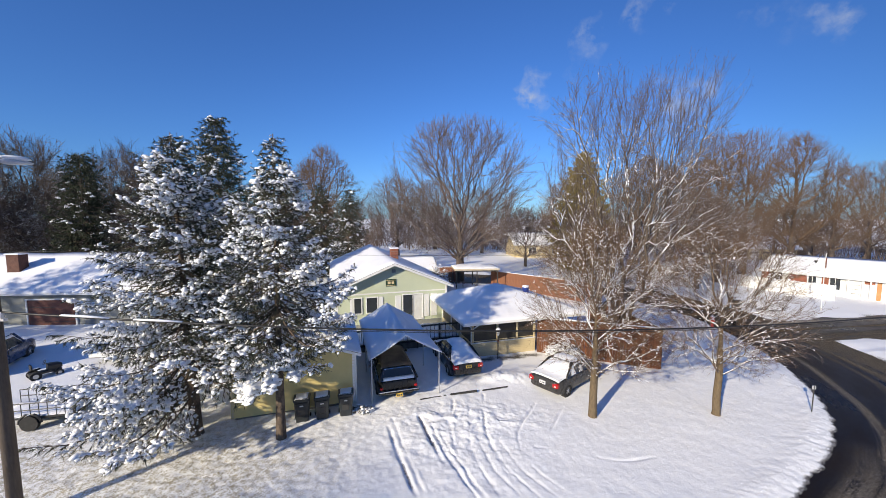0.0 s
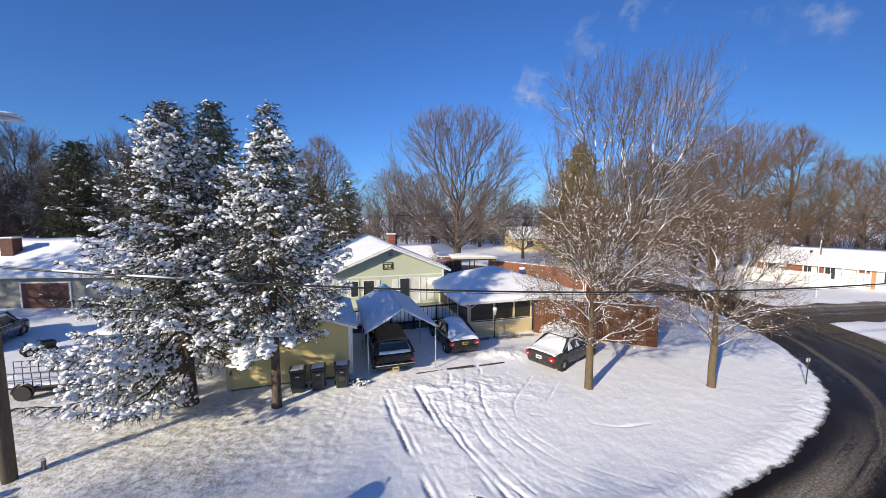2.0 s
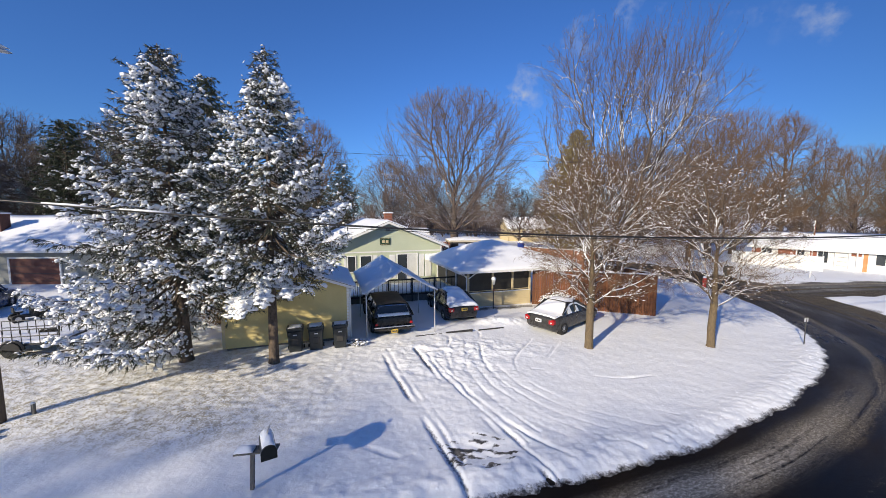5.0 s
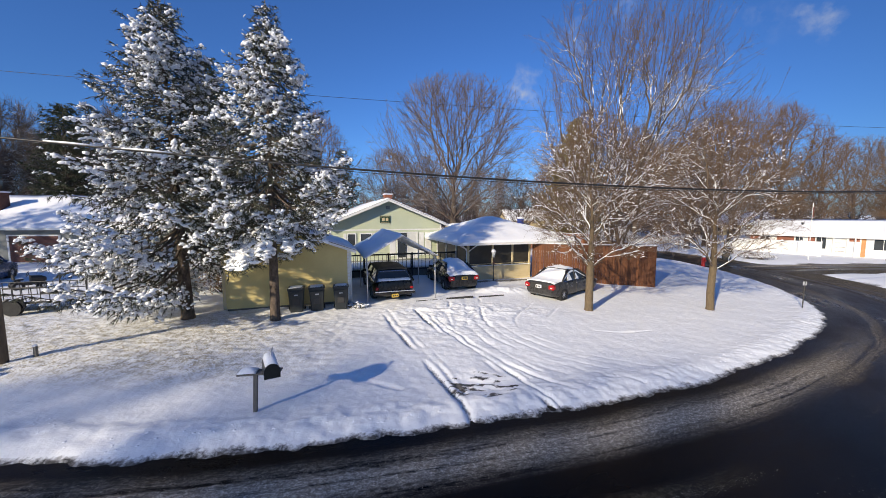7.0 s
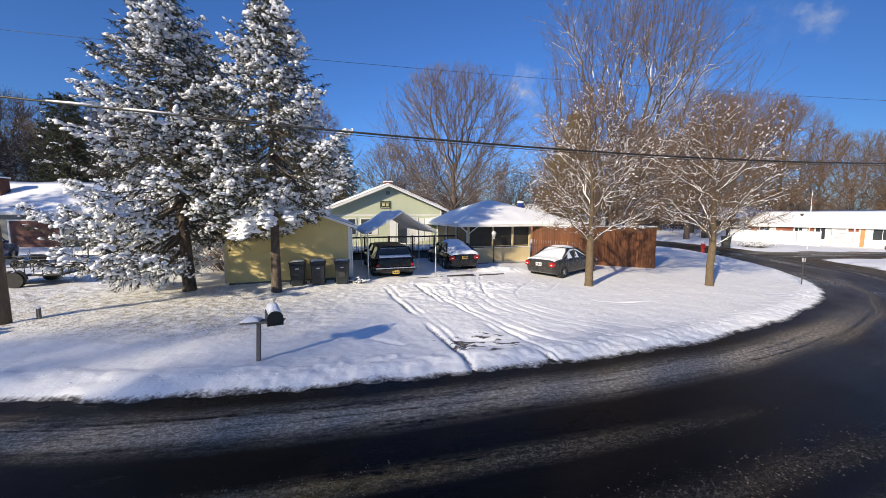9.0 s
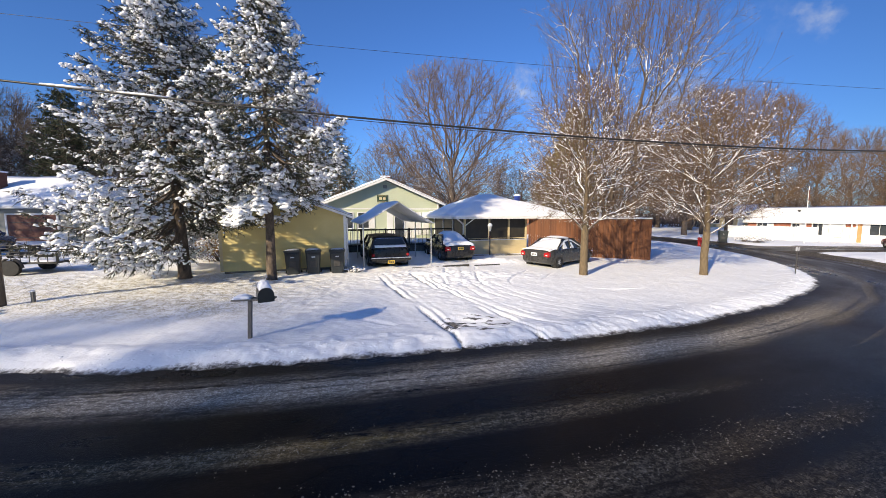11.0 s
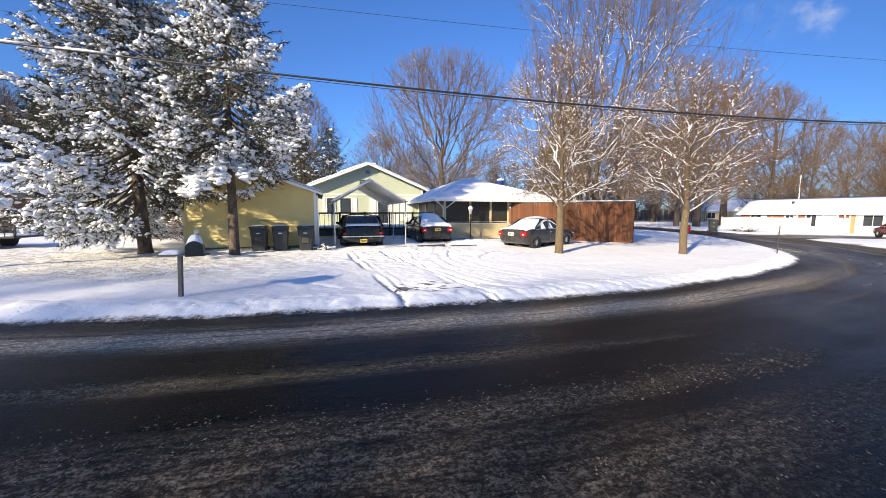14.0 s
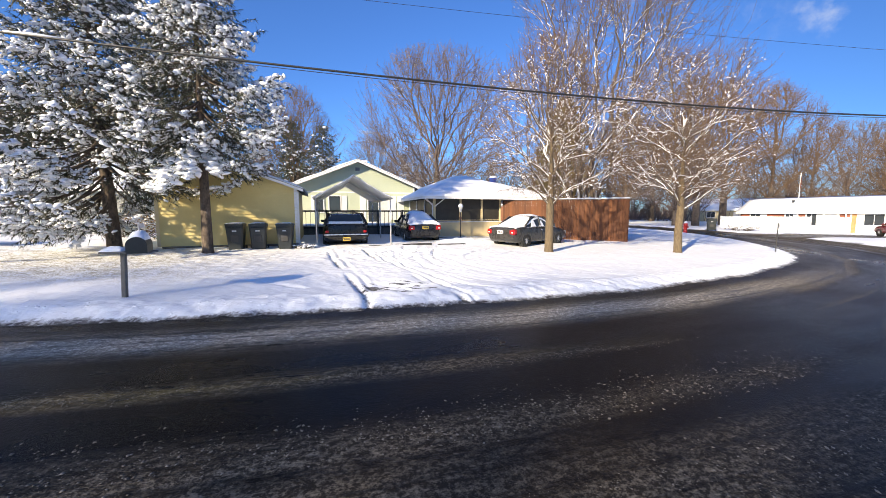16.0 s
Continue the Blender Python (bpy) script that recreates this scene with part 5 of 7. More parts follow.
def hip_roof_parts(parent, pts, apex, thick, snow):
    """A hip roof over a rectangle with one apex ridge: boards, fascia, gutter and snow."""
    (xa, ya), (xb, yb), ze = pts
    r0, r1, zr = apex
    f = Form()
    V = [(xa, ya, ze), (xb, ya, ze), (xb, yb, ze), (xa, yb, ze), (r0[0], r0[1], zr), (r1[0], r1[1], zr)]
    f.add(V, [(0, 1, 5, 4), (1, 2, 5), (2, 3, 4, 5), (3, 0, 4), (3, 2, 1, 0)])
    part("roof", f, M_DARK_TRIM, parent)
    g = Form().box(xa - 0.03, ya - 0.04, ze - 0.12, xb + 0.03, ya, ze + 0.02).box(xa - 0.04, ya, ze - 0.12, xa, yb, ze + 0.02).box(xb, ya, ze - 0.12, xb + 0.04, yb, ze + 0.02)
    part("fascia", g, M_WHITE_TRIM, parent, "pale fascia board")
    q = Form()
    nx, ny = 44, 40
    rows = []
    for j in range(ny + 1):
        for i in range(nx + 1):
            x, y = xa - 0.05 + (xb - xa + 0.1) * i / nx, ya - 0.05 + (yb - ya + 0.1) * j / ny
            fx = (x - xa) / (r0[0] - xa) if x < r0[0] else ((xb - x) / (xb - r1[0]) if x > r1[0] else 1)
            fy = (y - ya) / (r0[1] - ya) if y < r0[1] else (yb - y) / (yb - r0[1])
            k = max(0.0, min(1.0, fx, fy))
            e = min(i, nx - i, j, ny - j)
            t = snow * (0.45 + 0.55 * min(1, e / 2)) * (1 + 0.45 * noise.noise((x * 0.8, y * 0.8, 5.0)))
            rows.append((x, y, ze + 0.02 + (zr - ze) * (k - 0.1 * max(0, k - 0.8) * 2) + max(0.03, t)))
    n = nx + 1
    F = [(j * n + i, j * n + i + 1, (j + 1) * n + i + 1, (j + 1) * n + i) for j in range(ny) for i in range(nx)]
    rim = [i for i in range(n)] + [j * n + nx for j in range(1, ny + 1)] + [ny * n + i for i in range(nx - 1, -1, -1)] + [j * n for j in range(ny - 1, 0, -1)]
    m = len(rows)
    rows += [(x, y, ze + 0.012) for x, y, _ in rows]
    for a, b in zip(rim, rim[1:] + rim[:1]):
        F.append((b, a, a + m, b + m))
    q.add(rows, F)
    part("snow_cover", q, M_SNOW, parent, "smooth white snow on the roof", smooth=True)


def porch():
    x0, y0 = 1.75, 20.9
    h = empty("screened_porch", pose(x0, y0, gz(x0, y0) - 0.05, 0, 0, 17.0), label="screened porch with a cream half wall and a snowy hip roof", category="porch")
    W, D = 4.35, 6.2
    f = Form().box(0, 0, 0, W, 0.12, 0.92, 0.01)
    front = part("half_wall", f, M_CREAM, h, "cream painted half wall")
    for i in range(7):
        part("board", Form().box(0.03, -0.014, 0.1 + i * 0.115, W - 0.03, 0.0, 0.1 + i * 0.115 + 0.107), M_CREAM, front)
    part("half_wall", Form().box(0, 0.12, 0, 0.12, D, 0.92, 0.01), M_CREAM, h)
    part("rail_cap", Form().box(-0.04, -0.05, 0.92, W + 0.02, 0.15, 0.97, 0.01), M_WHITE_TRIM, h)
    for x in (0.0, 1.62, 2.98, W - 0.14):
        part("post", Form().box(x, 0.0, 0.97, x + 0.13, 0.12, 2.3, 0.01), M_CREAM, h, "cream porch post")
    for y in (2.0, 4.0, D - 0.13):
        part("post", Form().box(0, y, 0.92, 0.12, y + 0.12, 2.3, 0.01), M_WHITE_TRIM, h)
    for a, b in ((0.13, 1.62), (1.75, 2.98), (3.11, W - 0.14)):
        part("screen", Form().box(a, 0.05, 0.97, b, 0.056, 2.3), M_SCREEN, h, "dark insect screen")
        part("screen_rail", Form().box(a, 0.03, 1.02, b, 0.08, 1.06), M_CREAM, h)
    for a, b in ((0.12, 2.0), (2.12, 4.0), (4.12, D - 0.13)):
        part("screen", Form().box(0.05, a, 0.92, 0.056, b, 2.3), M_SCREEN, h, "dark insect screen")
    part("back_wall", Form().box(0, D, 0, W, D + 0.15, 2.3), M_GREEN_SIDING, h)
    part("side_wall", Form().box(W - 0.12, 0.12, 0, W, D, 2.3), M_CEDAR, h)
    part("beam", Form().box(-0.05, -0.02, 2.3, W + 0.9, 0.14, 2.42, 0.01), M_DARK_TRIM, h)
    for x in (0.05, W - 0.02):
        part("brace", Form().tube([(x + 0.02, -0.02, 1.85), (x + 0.62, -0.3, 2.36)], 0.035, 6), M_WHITE_TRIM, h, "slanting white eave brace")
    part("brace", Form().tube([(0.02, 0.1, 1.85), (-0.5, -0.1, 2.36)], 0.035, 6), M_WHITE_TRIM, h, "slanting white eave brace")
    hip_roof_parts(h, ((-0.75, -0.65), (7.6, D + 0.6), 2.38), ((2.3, 2.95), (2.9, 2.95), 3.85), 0.1, 0.15)
    part("downpipe", Form().tube([(-0.7, -0.62, 2.3), (-0.45, -0.3, 2.15), (-0.08, -0.06, 2.0), (-0.08, -0.06, 0.15)], 0.035, 8), M_WHITE_TRIM, h)
    lamp = empty("post_lantern", pose(3.3, 20.75, gz(3.3, 20.75)), label="lamp post with a snow-capped lantern and a bow", category="lamp post")
    part("post", Form().tube([(0, 0, 0), (0, 0, 1.5)], 0.035, 8), M_DARK_TRIM, lamp)
    part("lantern", Form().loft([[(r * math.cos(k * 1.0472), r * math.sin(k * 1.0472), z) for k in range(6)] for r, z in ((0.06, 1.5), (0.11, 1.75), (0.13, 1.78), (0.03, 1.86))]), M_CURTAIN, lamp)
    part("snow_cap", Form().loft([[(r * math.cos(k * 0.785), r * math.sin(k * 0.785), z) for k in range(8)] for r, z in ((0.13, 1.8), (0.15, 1.86), (0.09, 1.96), (0.02, 1.99))]), M_SNOW, lamp, smooth=True)
    part("bow", Form().box(-0.06, -0.055, 1.12, 0.06, -0.03, 1.22, 0.012), M_GARAGE_DOOR, lamp, "dark red bow")
    tub = empty("blue_tub", pose(5.7, 24.2, 3.3), label="blue plastic tub capped with snow on the porch roof", category="tub")
    part("tub", Form().loft([[(r * math.cos(k * 0.628), r * math.sin(k * 0.628), z) for k in range(10)] for r, z in ((0.20, -0.25), (0.23, 0.55), (0.25, 0.55), (0.25, 0.6), (0.1, 0.62))]), M_BLUE, tub, smooth=True)
    part("snow_cap", Form().loft([[(r * math.cos(k * 0.628), r * math.sin(k * 0.628), z) for k in range(10)] for r, z in ((0.24, 0.6), (0.22, 0.7), (0.05, 0.74))]), M_SNOW, tub, smooth=True)


def board_fence(name, a, b, top, label, board=0.14, mat=None, cap=True, snow=True):
    """A close-boarded fence from a to b: each board a piece, rails, posts and a snowy cap."""
    a, b = Vector((*a, 0)), Vector((*b, 0))
    L = (b - a).length
    yaw = math.degrees(math.atan2(b.y - a.y, b.x - a.x))
    z0 = min(gz(a.x, a.y), gz(b.x, b.y)) - 0.04
    high = top - z0
    h = empty(name, pose(a.x, a.y, z0, 0, 0, yaw), label=label, category="fence")
    n = int(L / board)
    rng = random.Random(int(L * 100))
    shapes = []
    for k in range(4):
        zt = high - 0.03 * rng.random()
        me = mesh_of("board", Form().box(0, -0.011 - 0.004 * (k % 2), 0.03, board - 0.008, 0.011, zt, 0.004).v, Form().box(0, -0.011 - 0.004 * (k % 2), 0.03, board - 0.008, 0.011, zt, 0.004).f)
        me.materials.append(mat or M_CEDAR_BOARD)
        shapes.append(me)
    for i in range(n):
        ob = new("board", rng.choice(shapes))
        ob.parent = h
        ob.location = (i * L / n, 0, 0)
    for z in (0.35, high * 0.5, high - 0.3):
        part("rail", Form().box(0, 0.013, z, L, 0.06, z + 0.09), mat or M_CEDAR, h)
    k = max(1, round(L / 2.4))
    for i in range(k + 1):
        x = min(max(i * L / k, 0.06), L - 0.06)
        part("post", Form().box(x - 0.05, 0.06, 0, x + 0.05, 0.16, high - 0.02), mat or M_CEDAR, h)
    if cap:
        part("cap_rail", Form().box(-0.04, -0.05, high, L + 0.04, 0.1, high + 0.035, 0.008), M_POST, h)
    if snow:
        q = Form()
        m = max(6, int(L * 4))
        rings = []
        for i in range(m + 1):
            x, t = L * i / m, 0.035 + 0.05 * (0.5 + noise.noise((i * 0.35, L, 2.0)))
            zt = high + (0.035 if cap else 0)
            rings.append([(x, -0.05, zt), (x, -0.035, zt + t * 0.8), (x, 0.025, zt + t), (x, 0.085, zt + t * 0.7), (x, 0.1, zt)])
        q.loft(rings)
        part("snow_cover", q, M_SNOW, h, "ridge of snow", smooth=True)
    return h


def board_mat(name, c1, c2):
    m = Mat(name, 0.75)
    info = m.n.new("ShaderNodeObjectInfo")
    grain = m.noise(6, 5, 0.6, (3, 3, 0.3))
    stain = m.noise(1.3, 4, 0.6)
    f = m.math("ADD", m.math("MULTIPLY", info.outputs["Random"], 0.5), m.math("ADD", m.math("MULTIPLY", grain, 0.45), m.math("MULTIPLY", stain, 0.3)))
    m.color(m.mix(m.ramp(f, 0.3, 0.95), c1, c2))
    m.bump(grain, 0.4, 0.008)
    return m.m


M_CEDAR_BOARD = board_mat("fence_boards", (0.08, 0.028, 0.011), (0.19, 0.068, 0.023))


def deck():
    h = empty("deck", pose(-6.0, 20.9, gz(-4, 21.5), 0, 0, 17.0), label="snow-covered deck with a black railing before the house", category="deck")
    W, D = 7.6, 3.2
    part("platform", Form().box(0, 0.1, 0, W, D, 0.5, 0.01), M_POST, h)
    part("snow_cover", Form().box(0.02, 0.14, 0.5, W - 0.02, D - 0.02, 0.62, 0.05), M_SNOW, h, smooth=True)
    part("top_rail", Form().box(0, 0, 1.38, W, 0.09, 1.47, 0.01), M_BLACK_RAIL, h, "thick black top rail")
    part("bottom_rail", Form().box(0, 0.01, 0.42, W, 0.07, 0.5, 0.01), M_BLACK_RAIL, h)
    for i in range(6):
        x = i * (W - 0.1) / 5
        part("post", Form().box(x, -0.012, 0, x + 0.11, 0.1, 1.5, 0.01), M_BLACK_RAIL, h)
    for i in range(30):
        x = 0.15 + i * (W - 0.3) / 29
        part("baluster", Form().box(x, 0.03, 0.5, x + 0.025, 0.055, 1.38), M_BLACK_RAIL, h)
    for x0, x1 in ((5.3, 7.3),):
        part("step", Form().box(x0, -0.02 + 0.1, 0.0, x1, 0.1, 0.2), M_POST, h)


def canopy():
    """A frame canopy over the parked wagon: posts, rafters, a taut sheet and snow."""
    h = empty("car_canopy", pose(-3.25, 15.65, gz(-2, 16), 0, 0, 17.0), label="white-poled car canopy with a snow-covered sheet roof", category="canopy")
    W, D, e, p = 3.2, 6.4, 2.12, 3.05
    for y in (0, D / 2, D):
        for x in (0, W):
            part("pole", Form().tube([(x, y, 0), (x, y, e)], 0.028, 8), M_STEEL, h, "white steel pole", smooth=True)
        part("rafter", Form().tube([(0, y, e), (W / 2, y, p), (W, y, e)], 0.026, 8), M_STEEL, h)
    for x, z in ((0, e), (W / 2, p), (W, e)):
        part("purlin", Form().tube([(x, 0, z), (x, D, z)], 0.024, 8), M_STEEL, h)
    f, q = Form(), Form()
    nx, ny = 24, 26
    pts, top = [], []
    for j in range(ny + 1):
        for i in range(nx + 1):
            x = -0.12 + (W + 0.24) * i / nx
            y = -0.12 + (D + 0.24) * j / ny
            k = 1 - abs(x - W / 2) / (W / 2)
            belly = -0.07 * math.sin(math.pi * min(1, max(0, k))) * (0.5 + 0.5 * abs(math.sin(math.pi * y / (D / 2))))
            z = e + (p - e) * max(-0.12, k) + 0.035 + belly
            pts.append((x, y, z))
            ed = min(i, nx - i, j, ny - j)
            t = 0.085 * (0.25 + 0.75 * min(1, ed / 2)) * (1 + 0.5 * noise.noise((x, y, 8.0)))
            top.append((x, y, z + 0.012 + max(0.012, t)))
    n = nx + 1
    F = [(j * n + i, j * n + i + 1, (j + 1) * n + i + 1, (j + 1) * n + i) for j in range(ny) for i in range(nx)]
    sheet = Form().add(pts, F)
    ob = part("sheet", sheet, M_CANOPY, h, "pale sheet roof")
    mod = ob.modifiers.new("thick", "SOLIDIFY")
    mod.thickness = 0.008
    rim = [i for i in range(n)] + [j * n + nx for j in range(1, ny + 1)] + [ny * n + i for i in range(nx - 1, -1, -1)] + [j * n for j in range(ny - 1, 0, -1)]
    m = len(top)
    G = list(F)
    for a, b in zip(rim, rim[1:] + rim[:1]):
        G.append((b, a, a + m, b + m))
    part("snow_cover", Form().add(top + [(x, y, z + 0.008) for x, y, z in pts], G), M_SNOW, h, "snow on the canopy", smooth=True)


def far_house(name, label, x, y, yaw, w, deep, eave, peak, wall, z=None, openings=(), seed=1, chimney=None):
    """A low neighbour's house with its long eave towards -y."""
    z = gz(x, y) - 0.1 if z is None else z
    h = empty(name, pose(x, y, z, 0, 0, yaw), label=label, category="house")
    f = Form().box(0, 0, 0, w, 0.2, eave).box(0, deep - 0.2, 0, w, deep, eave)
    part("wall", f, wall, h)
    prof = [(0, 0), (deep, 0), (deep, eave), (deep / 2, peak), (0, eave)]
    for xa, xb in ((0, 0.2), (w - 0.2, w)):
        g = Form()
        vs = [(xa, yy, zz) for yy, zz in prof] + [(xb, yy, zz) for yy, zz in prof]
        g.add(vs, [(0, 1, 2, 3, 4), (9, 8, 7, 6, 5)] + [(i, 5 + i, 5 + (i + 1) % 5, (i + 1) % 5) for i in range(5)])
        part("end_wall", g, wall, h)
    over = 0.5
    s = (peak - eave) / (deep / 2)
    for side in (-1, 1):
        ye = deep / 2 + side * (deep / 2 + over)
        ze = eave - over * s
        r, q = Form(), Form()
        vs = [(-0.4, ye, ze), (w + 0.4, ye, ze), (w + 0.4, deep / 2, peak), (-0.4, deep / 2, peak)]
        r.add(vs + [(a, b, c + 0.14) for a, b, c in vs], [(0, 1, 2, 3), (7, 6, 5, 4), (0, 4, 5, 1), (1, 5, 6, 2), (2, 6, 7, 3), (3, 7, 4, 0)])
        part("roof_slope", r, M_WHITE_TRIM if side < 0 else M_DARK_TRIM, h)
        n, m = 30, 8
        P = []
        for j in range(m + 1):
            for i in range(n + 1):
                xx, t = -0.42 + (w + 0.84) * i / n, j / m
                yy = ye - 0.02 * -side * (1 - t) * -1
                yy = ye + (deep / 2 - ye) * t
                zz = ze + (peak - ze) * t + 0.145
                e = min(i, n - i, j * 2)
                P.append((xx, yy, zz + 0.13 * (0.4 + 0.6 * min(1, e / 1.5)) * (1 + 0.4 * noise.noise((xx * 0.5 + seed, yy * 0.5, 1.0)))))
        k = n + 1
        Fq = [(j * k + i, j * k + i + 1, (j + 1) * k + i + 1, (j + 1) * k + i) for j in range(m) for i in range(n)]
        mm = len(P)
        P += [(xx, yy, ze + (peak - ze) * (j / m) + 0.142) for j in range(m + 1) for xx, yy, _ in P[j * k:(j + 1) * k]]
        rim = [i for i in range(k)] + [j * k + n for j in range(1, m + 1)] + [m * k + i for i in range(n - 1, -1, -1)] + [j * k for j in range(m - 1, 0, -1)]
        for a, b in zip(rim, rim[1:] + rim[:1]):
            Fq.append((b, a, a + mm, b + mm))
        q.add(P, Fq)
        part("snow_cover", q, M_SNOW, h, "snow on the roof", smooth=True)
    for kind, a, b, z0, z1, mat in openings:
        if kind.endswith("window"):
            window_unit(h, a, b, z0, z1, -0.02, mullions=2 if kind == "window" else 3, curtain=kind != "window")
        elif kind == "door":
            d = part("door", Form().box(a, -0.06, z0, b, -0.004, z1, 0.01), mat, h)
            part("door_frame", Form().box(a - 0.12, -0.08, z0, a, -0.004, z1 + 0.1).box(b, -0.08, z0, b + 0.12, -0.004, z1 + 0.1).box(a, -0.08, z1, b, -0.004, z1 + 0.1), M_WHITE_TRIM, d)
            for i in range(1, 4):
                zz = z0 + (z1 - z0) * i / 4
                part("panel_groove", Form().box(a + 0.05, -0.068, zz - 0.015, b - 0.05, -0.058, zz + 0.015), M_DARK_TRIM, d)
        elif kind == "panel":
            part("wall_panel", Form().box(a, -0.05, z0, b, -0.004, z1, 0.01), mat, h)
        elif kind == "column":
            part("column", Form().box(a, -0.32, z0, b, -0.2, z1, 0.01), mat, h, "white porch column")
    if chimney:
        cx, cy, top = chimney
        c = part("chimney", Form().box(cx, cy, eave, cx + 0.9, cy + 0.7, top, 0.02), M_BRICK_SHADED, h, "brick chimney with shade in its colour")
        part("chimney_cap", Form().box(cx - 0.06, cy - 0.06, top, cx + 0.96, cy + 0.76, top + 0.1, 0.02), M_SNOW, c)
    return h


green_house()
cream_shed()
porch()
deck()
canopy()
board_fence("board_fence", (5.95, 21.95), (12.5, 19.75), 2.34, "tall red-stained board fence with a snowy top rail")
board_fence("board_fence", (12.55, 19.8), (11.6, 27.5), 2.34, "red-stained side fence of the yard", 0.16)
board_fence("back_fence", (5.8, 42.5), (15.2, 33.5), 2.3, "brown board fence at the back of the yard", 0.2, M_CEDAR_OLD, False)
board_fence("back_fence", (-4.5, 44.0), (2.0, 44.3), 2.5, "brown board fence behind the house", 0.2, M_CEDAR_OLD, False)
brick_house = far_house("neighbour_house", "low brick house with a white front and snowy roof", 44.0, 48.6, -59.0, 24.0, 9.0, 2.35, 4.05, M_WHITE_TRIM, -0.75,
          [("panel", 0.02, 1.0, 1.0, 2.3, M_BRICK), ("pale_window", 1.12, 2.68, 1.2, 2.1, None), ("panel", 2.8, 4.5, 1.0, 2.3, M_BRICK), ("pale_window", 4.65, 5.7, 1.2, 2.1, None), ("panel", 5.82, 6.42, 0.8, 2.3, M_BRICK),
           ("pale_window", 6.55, 7.85, 0.75, 2.15, None), ("door", 8.1, 9.05, 0.0, 2.05, M_CURTAIN), ("panel", 9.3, 10.1, 1.75, 2.3, M_BRICK), ("window", 11.2, 12.6, 0.9, 2.1, None), ("panel", 10.25, 10.6, 0.0, 2.25, M_BRICK_LIGHT),
           ("panel", 13.0, 18.3, 1.0, 2.2, M_BRICK), ("column", 8.0, 8.12, 0, 2.2, M_WHITE_TRIM), ("column", 9.15, 9.27, 0, 2.2, M_WHITE_TRIM), ("column", 9.75, 9.87, 0, 2.2, M_WHITE_TRIM)], 3, None)
part("roof_vent", Form().tube([(4.6, 2.6, 3.0), (4.6, 2.6, 3.75)], 0.09, 8).tube([(4.6, 2.6, 3.75), (4.6, 2.6, 3.9)], 0.17, 8), M_DARK_TRIM, brick_house, "dark roof vent")
far_house("neighbour_house", "low grey house with a brown garage door and snowy roof", -47.0, 24.2, 4.0, 27.0, 8.0, 2.85, 4.95, M_GREY_SIDING, 0.55,
          [("door", 16.9, 20.1, 0.0, 2.15, M_GARAGE_DOOR), ("window", 11.0, 12.6, 1.0, 2.1, None)], 5, (14.0, 1.6, 5.3))
far_house("far_house", "distant pale yellow house with a snowy roof", 15.0, 74.0, 3.0, 14.0, 8.0, 2.9, 4.9, M_CREAM, None, [("window", 3, 4.5, 1, 2.2, None), ("window", 8, 9.5, 1, 2.2, None)], 7)
far_house("far_house", "distant low house with a snow-white roof", 60.0, 80.0, -20.0, 16.0, 9.0, 2.7, 5.0, M_CREAM, None, [("window", 3, 4.5, 1, 2.2, None), ("door", 8, 9, 0, 2.1, M_WHITE_TRIM)], 8)
far_house("garden_shed", "small outbuilding with a snowy roof behind the house", -4.2, 37.5, 17.5, 3.4, 3.0, 2.6, 3.6, M_CEDAR_OLD, None, (), 9)


def panel_fence():
    """White panels between posts along the front of the neighbour's lawn."""
    m = pose(44.0, 48.6, -0.75, 0, 0, -59.0) @ pose(-0.6, -4.6, 0)
    h = empty("panel_fence", m, label="white vinyl panel fence with snow on its top rail", category="fence")
    n, wide, high = 5, 1.7, 1.75
    for i in range(n + 1):
        p = part("post", Form().box(i * wide - 0.06, -0.06, -0.3, i * wide + 0.06, 0.06, high + 0.08, 0.01), M_WHITE_TRIM, h)
        part("snow_cap", Form().box(i * wide - 0.07, -0.07, high + 0.084, i * wide + 0.07, 0.07, high + 0.15, 0.03), M_SNOW, p)
    for i in range(n):
        a, b = i * wide + 0.06, (i + 1) * wide - 0.06
        p = part("panel", Form().box(a, -0.015, 0.05, b, 0.015, high - 0.1), M_WHITE_TRIM, h)
        part("rail", Form().box(a, -0.035, high - 0.1, b, 0.035, high, 0.008), M_WHITE_TRIM, p)
        part("rail", Form().box(a, -0.035, 0.0, b, 0.035, 0.1, 0.008), M_WHITE_TRIM, p)
        part("snow_cover", Form().box(a, -0.05, high + 0.003, b, 0.05, high + 0.07, 0.03), M_SNOW, p)


panel_fence()

# ---- vehicles ----


def car_form(stations, half, sill):
    """A closed body lofted along x from stations of x, underside, deck height and width factor."""
    rings = []
    for x, zb, zt, k in stations:
        w = half * k
        zm = zb + (zt - zb) * 0.55
        ring = [(x, -w * 0.86, zb), (x, -w * 0.97, zb + 0.08), (x, -w, zm), (x, -w * 0.965, zt - 0.07), (x, -w * 0.86, zt - 0.008), (x, -w * 0.4, zt + 0.012),
                (x, w * 0.4, zt + 0.012), (x, w * 0.86, zt - 0.008), (x, w * 0.965, zt - 0.07), (x, w, zm), (x, w * 0.97, zb + 0.08), (x, w * 0.86, zb)]
        rings.append(ring)
    return Form().loft(rings)


